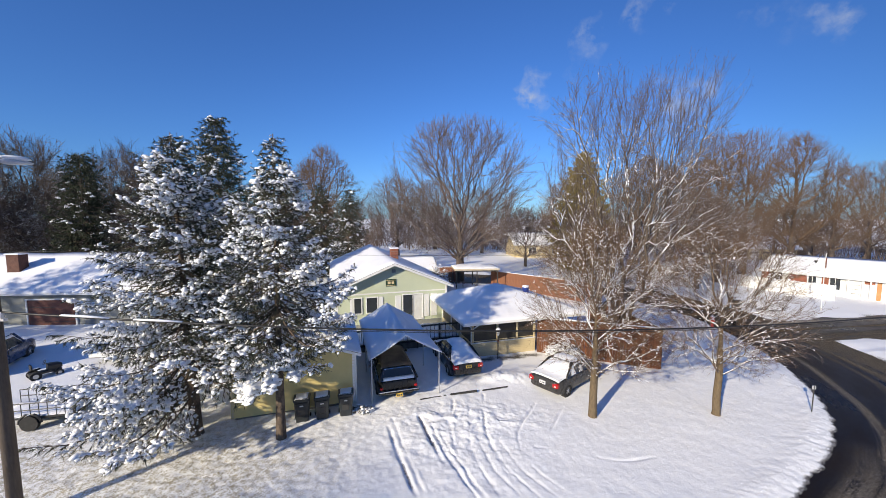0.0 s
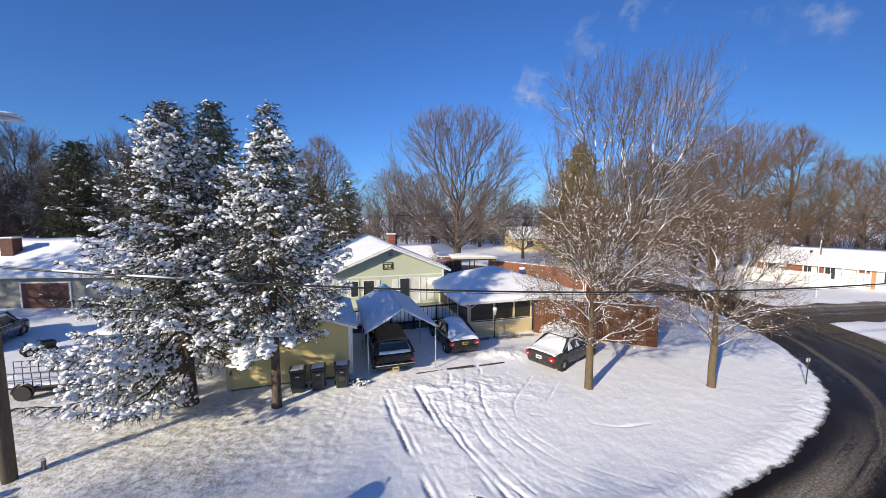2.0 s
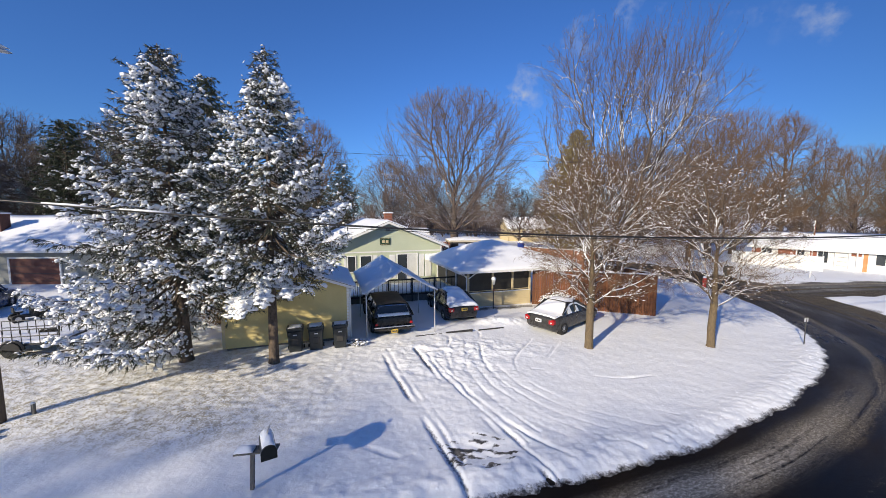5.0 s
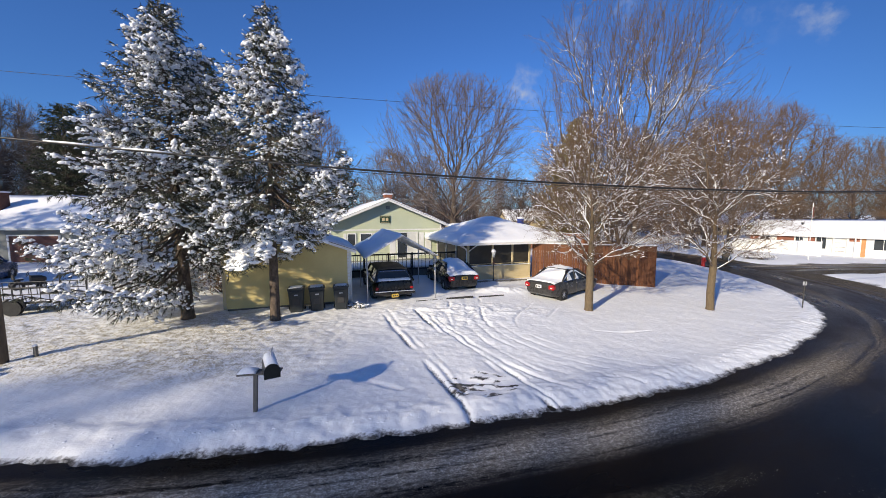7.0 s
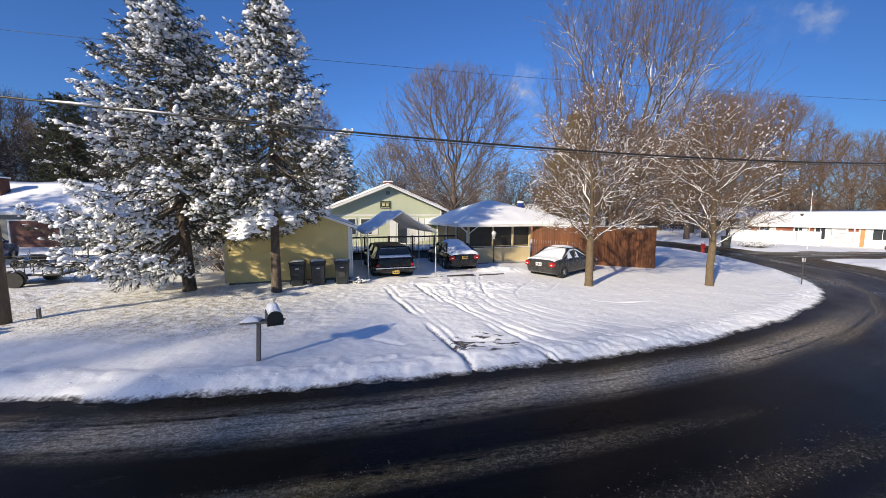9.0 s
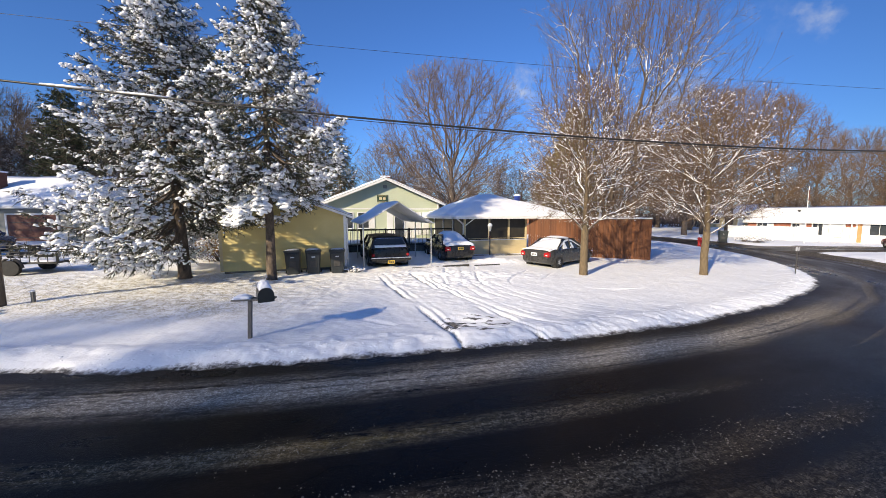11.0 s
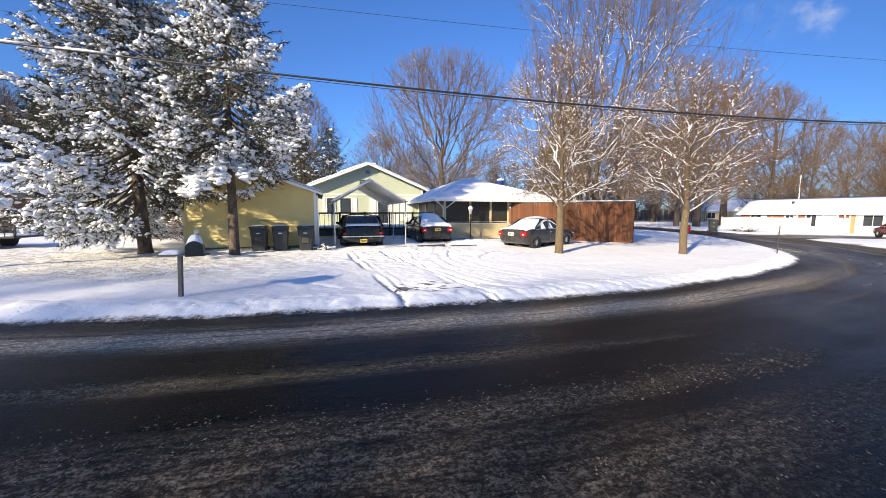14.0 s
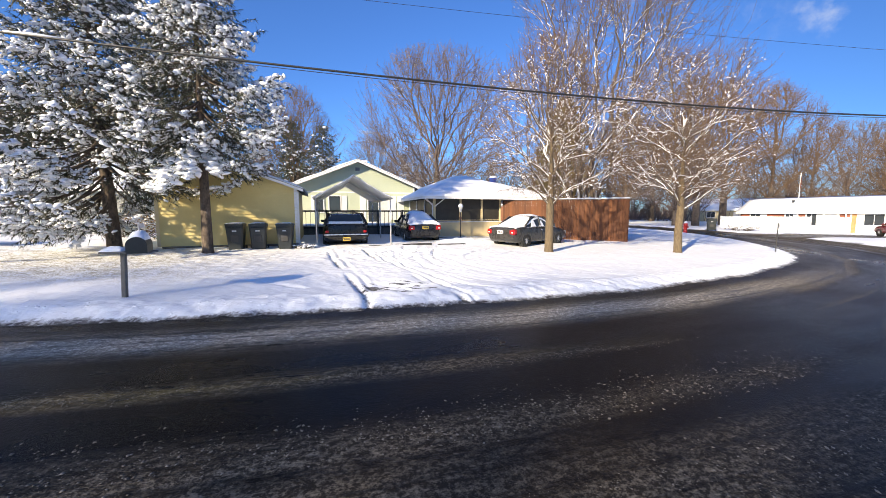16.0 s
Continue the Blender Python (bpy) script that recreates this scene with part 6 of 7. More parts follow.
def wheel(parent, x, y, r, snow=True):
    side = 1 if y > 0 else -1
    t = Form()
    prof = [(r * 0.62, -0.1), (r * 0.9, -0.105), (r, -0.07), (r, 0.07), (r * 0.9, 0.105), (r * 0.62, 0.1)]
    n = 24
    V = [(x + q * math.cos(2 * math.pi * k / n), y + o, r + q * math.sin(2 * math.pi * k / n)) for q, o in prof for k in range(n)]
    t.add(V, [(i * n + k, i * n + (k + 1) % n, (i + 1) * n + (k + 1) % n, (i + 1) * n + k) for i in range(len(prof) - 1) for k in range(n)])
    w = part("wheel", t, M_RUBBER, parent, smooth=True)
    rim = Form()
    yo = y + side * 0.06
    rim.tube([(x, yo - side * 0.1, r), (x, yo - side * 0.06, r)], r * 0.64, 20)
    for k in range(7):
        a = 2 * math.pi * k / 7
        rim.tube([(x, yo + side * 0.02, r), (x + r * 0.6 * math.cos(a), yo, r + r * 0.6 * math.sin(a))], [0.03, 0.022], 5)
    ring = [(x + r * 0.6 * math.cos(2 * math.pi * k / 20), yo, r + r * 0.6 * math.sin(2 * math.pi * k / 20)) for k in range(21)]
    rim.tube(ring, 0.022, 6, False)
    part("rim", rim, M_RIM, w, "alloy rim")
    return w


def snow_sheet(P, thick, seed, lift=0.0):
    """A quilt over a grid of rows of places."""
    m, n = len(P), len(P[0])
    top, low = [], []
    for j in range(m):
        for i in range(n):
            x, y, z = P[j][i]
            e = min(i, n - 1 - i, j, m - 1 - j)
            t = thick * (0.15 + 0.85 * min(1.0, e / 1.6)) * (1 + 0.55 * noise.noise((x * 1.6 + seed, y * 1.6, seed * 1.3)))
            top.append((x, y, z + lift + max(0.006, t)))
            low.append((x, y, z + lift))
    F = [(j * n + i, j * n + i + 1, (j + 1) * n + i + 1, (j + 1) * n + i) for j in range(m - 1) for i in range(n - 1)]
    rim = [i for i in range(n)] + [j * n + n - 1 for j in range(1, m)] + [(m - 1) * n + i for i in range(n - 2, -1, -1)] + [j * n for j in range(m - 2, 0, -1)]
    k = m * n
    for a, b in zip(rim, rim[1:] + rim[:1]):
        F.append((b, a, a + k, b + k))
    return Form().add(top + low, F)


def car(name, label, at, heading, L, W, deck, cab, paint, roof_mat=None, wheel_r=0.32, lamps=None, plate=None, snow=None, bumper=None, wheels=(0.19, 0.79), rear_glass=M_GLASS, dome=None):
    """A car that points along +x, its tail at x = 0. deck: (share of length, height) along the bonnet, waist and boot.
    cab: waist at the rear window's foot, roof's rear, roof's front, windscreen's foot (shares), waist height, roof height."""
    x0, y0 = at
    c = empty(name, pose(x0, y0, gz(x0, y0) - 0.03, 0, 0, heading), label=label, category="car", group="parked cars")
    hw = W / 2
    floor = 0.22
    dk = lambda s: float(np.interp(s, [d[0] for d in deck], [d[1] for d in deck]))
    st = []
    for s in np.linspace(0, 1, 23):
        k = 0.80 + 0.20 * (1 - (1 - min(1, s / 0.11)) ** 2) if s < 0.11 else (1.0 if s < 0.86 else 1 - 0.16 * ((s - 0.86) / 0.14) ** 2)
        up = floor + (0.16 * (1 - s / 0.06) if s < 0.06 else 0) + (0.1 * (s - 0.94) / 0.06 if s > 0.94 else 0)
        st.append((s * L, up, dk(s), k))
    body = part("body", car_form(st, hw, floor), paint, c, smooth=True)
    mod = body.modifiers.new("round", "BEVEL")
    mod.width, mod.segments, mod.limit_method = 0.03, 2, "ANGLE"
    rb, rr, rf, wf, zw, zr = cab
    xs = [rb * L, rr * L, (rr * 0.6 + rf * 0.4) * L, rf * L, wf * L]
    wb, wr = hw * 0.93, hw * 0.72

    def sect(x, z):
        f = (z - zw) / (zr - zw)
        w = wb + (wr - wb) * f
        return w

    # glazing, set inside the pillars
    zin = zr - 0.03
    g = Form()
    base = [(xs[0] + 0.04, zw - 0.03), (xs[4] - 0.04, zw - 0.03), (xs[3] - 0.02, zin), (xs[1] + 0.02, zin)]
    V = []
    for side in (-1, 1):
        for x, z in base:
            V.append((x, side * (sect(x, max(zw, z)) - 0.02), z))
    g.add(V, [(0, 1, 2, 3), (7, 6, 5, 4), (0, 3, 7, 4), (1, 5, 6, 2), (3, 2, 6, 7), (0, 4, 5, 1)])
    part("glazing", g, M_GLASS, c, "dark tinted windows")
    # pillars and roof
    for side in (-1, 1):
        for xa, xb in ((xs[0], xs[1]), (xs[4], xs[3])):
            part("pillar", Form().tube([(xa, side * wb, zw - 0.02), (xb, side * wr, zr - 0.02)], 0.045, 6), paint, c, smooth=True)
        xm = (rr * 0.45 + rf * 0.55) * L
        part("pillar", Form().tube([(xm, side * (wb + 0.004), zw - 0.02), (xm, side * (wr + 0.004), zr - 0.02)], 0.035, 6), M_DARK_TRIM, c)
        part("window_trim", Form().tube([(xs[0] + 0.1, side * (wb + 0.006), zw), (xs[4] - 0.1, side * (wb + 0.006), zw)], 0.012, 5), M_CHROME, c)
        mx = xs[4] - 0.25
        part("mirror", Form().box(mx - 0.08, side * (hw + 0.02) - 0.08, zw + 0.02, mx + 0.06, side * (hw + 0.02) + 0.08, zw + 0.15, 0.03), paint, c)
        part("door_handle", Form().box(L * 0.42, side * (hw + 0.002) - 0.018, zw - 0.16, L * 0.42 + 0.18, side * (hw + 0.002) + 0.018, zw - 0.13, 0.008), M_CHROME if lamps != "bar" else M_DARK_TRIM, c)
        part("door_seam", Form().box(xm - 0.006, side * (hw - 0.012) - 0.016, 0.34, xm + 0.006, side * (hw - 0.012) + 0.016, zw - 0.06), M_DARK_TRIM, c)
    n = 9
    rows = []
    for x in np.linspace(xs[1], xs[3], 9):
        f = (x - xs[1]) / (xs[3] - xs[1])
        crown = 0.05 * math.sin(math.pi * f)
        rows.append([(x, wr * 1.04 * (2 * i / (n - 1) - 1), zr - 0.03 + (crown + 0.05) * (1 - abs(2 * i / (n - 1) - 1) ** 3)) for i in range(n)])
    part("roof", snow_sheet(rows, 0.012, 1), roof_mat or paint, c, smooth=True)
    for fx in wheels:
        for side in (-1, 1):
            wheel(c, fx * L, side * (hw - 0.1), wheel_r)
            arch = Form()
            r = wheel_r * 1.16
            ring = [(fx * L + r * math.cos(a), side * (hw - 0.012), wheel_r + r * math.sin(a)) for a in np.linspace(0.05, math.pi - 0.05, 13)]
            arch.tube(ring, 0.022, 5)
            part("wheel_arch", arch, M_DARK_TRIM, c)
            dark = Form().tube([(fx * L, side * (hw - 0.02), wheel_r), (fx * L, side * (hw - 0.25), wheel_r)], wheel_r * 1.12, 20)
            part("wheel_well", dark, M_RUBBER, c)
    zt = dk(0.0)
    if lamps == "blocks":
        for side in (-1, 1):
            lamp = part("tail_lamp", Form().box(-0.012, side * hw * 0.75 - 0.15, zt - 0.28, 0.2, side * hw * 0.75 + 0.16, zt - 0.03, 0.04), M_TAIL, c, "red tail lamp")
            part("lamp_insert", Form().box(-0.018, side * hw * 0.77 - 0.05, zt - 0.2, 0.0, side * hw * 0.77 + 0.05, zt - 0.15, 0.004), M_CURTAIN, lamp)
    elif lamps == "bar":
        for side in (-1, 1):
            part("tail_lamp", Form().box(-0.02, side * hw * 0.82 - 0.07, zt - 0.36, 0.06, side * hw * 0.82 + 0.07, zt - 0.24, 0.02), M_TAIL, c, "red tail lamp")
        # bright surround of the tailgate window, and snow caught on its sill
        rim_ = [(xs[0] - 0.015, -wb * 0.86, zw + 0.03), (xs[0] - 0.015, wb * 0.86, zw + 0.03), (xs[1] - 0.02, wr * 0.88, zr - 0.07), (xs[1] - 0.02, -wr * 0.88, zr - 0.07), (xs[0] - 0.015, -wb * 0.86, zw + 0.03)]
        part("window_trim", Form().tube(rim_, 0.016, 6, False), M_CHROME, c)
        part("snow_strip", snow_sheet([[(xs[0] - 0.05 + 0.07 * j, wb * 0.8 * (2 * i / 12 - 1), zw + 0.03 + 0.05 * j) for i in range(13)] for j in range(3)], 0.03, 2.0), M_SNOW, c, "snow on the window sill", smooth=True)
    if bumper:
        part("bumper", Form().box(-0.1, -hw * 0.97, 0.42, 0.06, hw * 0.97, 0.58, 0.04), paint, c)
        part("bumper_strip", Form().box(-0.115, -hw * 0.95, 0.535, -0.085, hw * 0.95, 0.585, 0.008), M_CHROME, c, "bright chrome bumper strip")
    if plate:
        zc, mat, bar = plate
        p = part("number_plate", Form().box(-0.06 if not bumper else -0.125, -0.16, zc - 0.08, 0.02, 0.16, zc + 0.08, 0.01), mat, c, "number plate with plain bars")
        xb = -0.066 if not bumper else -0.131
        for k in range(3):
            part("plate_bar", Form().box(xb, -0.12 + k * 0.085, zc - 0.035, xb + 0.012, -0.06 + k * 0.085, zc + 0.035), M_DARK_TRIM, p)
    for side in (-1, 1):
        part("head_lamp", Form().box(L - 0.1, side * hw * 0.68 - 0.14, dk(1.0) - 0.16, L + 0.01, side * hw * 0.68 + 0.14, dk(1.0) - 0.02, 0.03), M_CURTAIN, c)
    if dome:
        # one smooth quilt over boot, rear window, roof, windscreen and bonnet
        deep_t, hang, back = dome
        path = [(0.0, dk(0.0) - 0.04), (0.02 * L, dk(0.02)), (rb * L, dk(rb)), (rr * L + 0.12, zr), ((rr + rf) / 2 * L, zr + 0.06), (rf * L - 0.1, zr), (wf * L, dk(wf)), (L * 0.985, dk(0.985) - 0.02)]
        gx = np.linspace(back, L * 0.985, 60)
        gh = np.interp(gx, [p[0] for p in path], [p[1] for p in path])
        soft_h = np.array([np.average(gh, weights=np.exp(-((gx - x) / 0.2) ** 2)) for x in gx])
        gh = np.maximum(gh, soft_h)
        rows_d = []
        for x, z in zip(gx, gh):
            cabin = float(np.interp(x, [rb * L - 0.05, rr * L, rf * L, wf * L + 0.05], [0, 1, 1, 0]))
            w = hw * (0.90 - 0.02 * cabin) if cabin < 0.05 else (wb + (wr - wb) * max(0.0, (z - zw) / (zr - zw)) * 0.8 + 0.03)
            low = min(dk(x / L) + 0.005, z - 0.01) if cabin < 0.05 else max(dk(x / L), z - hang * cabin - 0.03)
            t = deep_t * (1 + 0.5 * noise.noise((x * 1.3, x0, 2.0)))
            rim_z = low
            row = []
            for k in range(15):
                u = 2 * k / 14 - 1
                lump = 0.25 * deep_t * noise.noise((x * 2.3 + x0, u * 2.5, y0))
                row.append((x, w * math.copysign(abs(u) ** 0.8, u), rim_z + (z + t - rim_z) * (1 - abs(u) ** 3.4) + lump * (1 - abs(u))))
            rows_d.append(row)
        n_ = 15
        V = [p for r in rows_d for p in r]
        F = [(j * n_ + k, j * n_ + k + 1, (j + 1) * n_ + k + 1, (j + 1) * n_ + k) for j in range(len(rows_d) - 1) for k in range(n_ - 1)]
        F = [f[::-1] for f in F]
        m_ = len(V)
        V += [(x, y * 0.98, min(z, r[0][2]) - 0.03) for r in rows_d for x, y, z in r]
        rim = [k for k in range(n_)] + [j * n_ + n_ - 1 for j in range(1, len(rows_d))] + [(len(rows_d) - 1) * n_ + k for k in range(n_ - 2, -1, -1)] + [j * n_ for j in range(len(rows_d) - 2, 0, -1)]
        F += [(a, b, b + m_, a + m_) for a, b in zip(rim, rim[1:] + rim[:1])]
        part("snow_cover", Form().add(V, F), M_SNOW, c, "smooth quilt of snow", smooth=True)
    if snow:
        roof_t, back_t, hood_t, window_t = snow
        if roof_t:
            part("snow_cover", snow_sheet([[(x, y * 0.97, z) for x, y, z in r] for r in rows], roof_t, 3, 0.012), M_SNOW, c, "snow on the roof", smooth=True)
        if hood_t:
            rr_ = [[(x, hw * 0.86 * (2 * i / 8 - 1), dk(x / L) + 0.012) for i in range(9)] for x in np.linspace(wf * L + 0.02, L - 0.12, 8)]
            part("snow_cover", snow_sheet(rr_, hood_t, 4), M_SNOW, c, "snow on the bonnet", smooth=True)
        if back_t:
            rr_ = [[(x, hw * 0.84 * (2 * i / 8 - 1), dk(x / L) + 0.012) for i in range(9)] for x in np.linspace(0.04, max(0.1, rb * L - 0.02), 6)]
            part("snow_cover", snow_sheet(rr_, back_t, 5), M_SNOW, c, "snow on the boot", smooth=True)
        if window_t:
            for xa, xb in (((xs[0], xs[1]), (xs[4], xs[3])) if not dome else ()):
                sg = []
                for f in np.linspace(0.0, 1.0, 7):
                    w = (wb + (wr - wb) * f) * 0.97
                    sg.append([(xa + (xb - xa) * f, w * (2 * i / 8 - 1), zw + (zr - zw) * f + 0.01) for i in range(9)])
                part("snow_cover", snow_sheet(sg, window_t, 6), M_SNOW, c, "snow over the window", smooth=True)
            for side in (-1, 1):
                for xa, xb, top in ((rb * L + 0.55, rb * L + 0.95, 0.75), (rb * L + 1.25, rb * L + 1.6, 0.6)):
                    q = Form()
                    q.add([(xa, side * (wb + 0.012), zw + 0.02), (xb, side * (wb + 0.012), zw + 0.02), (xb - 0.1, side * (wb + (wr - wb) * top + 0.012), zw + (zr - zw) * top), (xa + 0.2, side * (wb + (wr - wb) * top + 0.012), zw + (zr - zw) * top),
                           (xa, side * (wb - 0.01), zw + 0.02), (xb, side * (wb - 0.01), zw + 0.02), (xb - 0.1, side * (wb + (wr - wb) * top - 0.01), zw + (zr - zw) * top), (xa + 0.2, side * (wb + (wr - wb) * top - 0.01), zw + (zr - zw) * top)],
                          [(0, 1, 2, 3), (7, 6, 5, 4), (0, 4, 5, 1), (1, 5, 6, 2), (2, 6, 7, 3), (3, 7, 4, 0)])
                    part("snow_patch", q, M_SNOW, c, "snow stuck to the side windows")
    return c


SEDAN = [(0, 0.88), (0.04, 0.97), (0.16, 0.98), (0.3, 0.93), (0.66, 0.92), (0.74, 0.9), (0.92, 0.78), (1.0, 0.62)]
car("sedan", "dark grey saloon car dusted with snow beside the drive", (4.85, 16.65), 40.0, 4.5, 1.76, SEDAN, (0.15, 0.33, 0.54, 0.72, 0.93, 1.42), M_CAR_GREY, None, 0.315, "blocks", (0.72, M_PLATE_WHITE, 0), (0, 0, 0, 0.012), dome=(0.07, 0.10, 0.12))
WAGON = [(0, 0.98), (0.05, 1.0), (0.3, 0.98), (0.62, 0.96), (0.7, 0.95), (0.95, 0.86), (1.0, 0.72)]
car("station_wagon", "old black station wagon with a chrome bumper under the canopy", (-2.05, 15.95), 107.0, 5.3, 1.96, WAGON, (0.015, 0.085, 0.60, 0.70, 1.0, 1.5), M_CAR_BLACK, M_BROWN_VINYL, 0.34, "bar", (0.36, M_PLATE, 0), None, "chrome")
HATCH = [(0, 0.92), (0.05, 1.0), (0.2, 1.0), (0.35, 0.95), (0.66, 0.93), (0.74, 0.92), (0.92, 0.8), (1.0, 0.64)]
car("sedan", "dark saloon car buried under smooth snow beside the canopy", (1.35, 18.1), 107.0, 4.5, 1.8, HATCH, (0.10, 0.28, 0.55, 0.74, 0.96, 1.42), M_CAR_NAVY, None, 0.32, "blocks", (0.78, M_PLATE, 0), dome=(0.16, 0.46, 0.03))
SUV = [(0, 1.0), (0.05, 1.05), (0.3, 1.05), (0.7, 1.04), (0.76, 1.02), (0.95, 0.95), (1.0, 0.75)]
car("suv", "dark blue off-roader with a snowy roof by the neighbour's garage", (-23.4, 16.7), 117.0, 4.5, 1.8, SUV, (0.015, 0.06, 0.6, 0.72, 1.06, 1.72), M_CAR_BLUE, None, 0.37, "bar", None, dome=(0.13, 0.12, 0.12))
car("hatchback", "maroon car parked in the neighbour's drive", (40.7, 27.6), 65.0, 4.3, 1.76, HATCH, (0.06, 0.16, 0.55, 0.74, 0.95, 1.45), M_CAR_RED, None, 0.32, "blocks", (0.8, M_PLATE_WHITE, 0), (0.03, 0, 0.02, 0))

# ---- things in the yards ----


def rings(spec, n, cx=0.0, cy=0.0):
    return [[(cx + r * math.cos(2 * math.pi * k / n), cy + r * math.sin(2 * math.pi * k / n), z) for k in range(n)] for r, z in spec]


def wheeled_bin(x, y, yaw, label, snow=True, high=1.08, wide=0.62):
    b = empty("wheeled_bin", pose(x, y, gz(x, y) - 0.03, 0, 0, yaw), label=label, category="rubbish bin", group="bins beside the shed")
    w0, w1, d0, d1 = wide * 0.78 / 2, wide / 2, 0.22, 0.30

    def rect(w, d, z, r=0.05):
        return [(-w + r, -d, z), (w - r, -d, z), (w, -d + r, z), (w, d - r, z), (w - r, d, z), (-w + r, d, z), (-w, d - r, z), (-w, -d + r, z)]

    part("body", Form().loft([rect(w0, d0, 0.06), rect(w1 * 0.97, d1 * 0.97, high - 0.14), rect(w1, d1, high - 0.13), rect(w1, d1, high - 0.08)]), M_BIN, b)
    part("lid", Form().loft([rect(w1 + 0.02, d1 + 0.03, high - 0.08), rect(w1 + 0.02, d1 + 0.03, high - 0.04), rect(w1 - 0.05, d1 - 0.04, high)]), M_BIN, b)
    part("front_panel", Form().box(-w0 * 0.55, -d1 * 0.92, 0.35, w0 * 0.55, -d1 * 0.80, 0.62, 0.015), M_DARK_TRIM, b)
    part("grab_rail", Form().box(-w1 * 0.8, -d1 - 0.035, high - 0.2, w1 * 0.8, -d1 + 0.01, high - 0.16, 0.01), M_BIN, b)
    part("mark", Form().box(-0.07, -d1 - 0.006, high - 0.32, 0.07, -d1 + 0.02, high - 0.28), M_STEEL, b, "pale stamped mark")
    part("handle", Form().tube([(-w1 * 0.8, d1 + 0.05, high - 0.1), (w1 * 0.8, d1 + 0.05, high - 0.1)], 0.015, 6), M_BIN, b)
    for s in (-1, 1):
        part("wheel", Form().tube([(s * (w0 + 0.03), d0, 0.1), (s * (w0 + 0.08), d0, 0.1)], 0.1, 14), M_RUBBER, b)
    if snow:
        P = [[(-w1 + 0.04 + (2 * w1 - 0.08) * i / 6, -d1 + 0.02 + (2 * d1 - 0.02) * j / 6, high - 0.015) for i in range(7)] for j in range(7)]
        part("snow_cover", snow_sheet(P, 0.05, x), M_SNOW, b, smooth=True)


def mailbox():
    m = empty("mailbox", pose(-3.97, 6.93, gz(-3.97, 6.93) - 0.17, 0, 0, 8) @ Matrix.Scale(1.1, 4), label="black metal mailbox on a leaning post, capped with snow", category="mailbox")
    part("post", Form().box(-0.034, -0.034, 0, 0.034, 0.034, 0.98, 0.005, m=pose(0, 0, 0, 0, 3.0, 0)), M_POST, m, "weathered square timber post")
    part("shelf", Form().box(-0.26, -0.10, 0.96, 0.50, 0.14, 0.99, 0.006), M_POST, m)
    prof = [(-0.13, 0.0), (0.13, 0.0), (0.13, 0.13)] + [(0.13 * math.cos(a), 0.13 + 0.13 * math.sin(a)) for a in np.linspace(0.3, math.pi - 0.3, 7)] + [(-0.13, 0.13)]
    turn = pose(0.33, -0.04, -0.02, 0, 0, 22)
    f = Form().loft([[tuple(turn @ Vector((px, y, 1.0 + pz))) for px, pz in prof] for y in (-0.28, 0.26)])
    part("box", f, M_MAILBOX, m, "black arched metal box")
    g = Form().loft([[tuple(turn @ Vector((px * 1.05, y, 1.0 + pz * 1.03))) for px, pz in prof] for y in (-0.305, -0.275)])
    part("door", g, M_MAILBOX, m)
    part("flag", Form().box(0.355, -0.1, 1.16, 0.365, -0.06, 1.42).box(0.355, -0.1, 1.38, 0.365, 0.05, 1.44), M_STEEL, m, "raised metal flag")
    P = [[tuple(turn @ Vector((0.135 * math.sin(a), -0.27 + 0.52 * j / 7, 1.13 + 0.132 * math.cos(a)))) for a in np.linspace(-0.95, 0.95, 9)] for j in range(8)]
    part("snow_cover", snow_sheet(P, 0.085, 2.0), M_SNOW, m, "rounded cap of snow", smooth=True)
    P = [[(-0.25 + 0.33 * i / 6, -0.09 + 0.22 * j / 5, 0.995) for i in range(7)] for j in range(6)]
    part("snow_cover", snow_sheet(P, 0.075, 5.0), M_SNOW, m, smooth=True)


def utility_pole():
    x, y = -11.85, 9.2
    p = empty("utility_pole", pose(x, y, gz(x, y) - 0.1), label="dark wooden utility pole at the edge of the lawn", category="utility pole")
    part("pole", Form().tube([(0, 0, 0), (0, 0, 5.5), (0, 0, 11.5)], [0.16, 0.14, 0.11], 12), M_POLE, p, smooth=True)
    arm = part("lamp_arm", Form().tube([(0, 0, 9.6), (0.0, 0.3, 10.0), (-0.35, 0.75, 10.15)], 0.03, 8), M_STEEL, p)
    part("lamp_head", Form().loft([[(-0.35 + 0.3 * s + a * 0.02, 0.75 + 0.4 * s + 0.12 * math.cos(k), 10.13 + h * math.sin(k)) for k in np.linspace(0, 5.5, 8)] for s, a, h in ((0, 0, 0.05), (0.3, 1, 0.09), (0.9, 1, 0.07), (1.1, 0, 0.03))]), M_STEEL, arm)
    part("snow_cover", Form().loft([[(-0.35 + 0.3 * s, 0.75 + 0.4 * s + 0.1 * math.cos(k), 10.22 + h * (0.5 + math.sin(k))) for k in np.linspace(0, 5.5, 8)] for s, h in ((0, 0.02), (0.3, 0.06), (0.8, 0.06), (1.05, 0.02))]), M_SNOW, arm, smooth=True)
    part("insulator", Form().loft(rings(((0.03, 5.9), (0.06, 5.95), (0.06, 6.05), (0.03, 6.1)), 8, 0.16, 0.02)), M_STEEL, p)
    part("bracket", Form().box(0.05, -0.05, 5.85, 0.3, 0.05, 5.92, 0.01), M_STEEL, p)
    q = empty("utility_pole", pose(42.0, 17.0, gz(42, 17) - 0.1), label="wooden utility pole across the road", category="utility pole")
    part("pole", Form().tube([(0, 0, 0), (0, 0, 10.5)], [0.16, 0.11], 12), M_POLE, q, smooth=True)


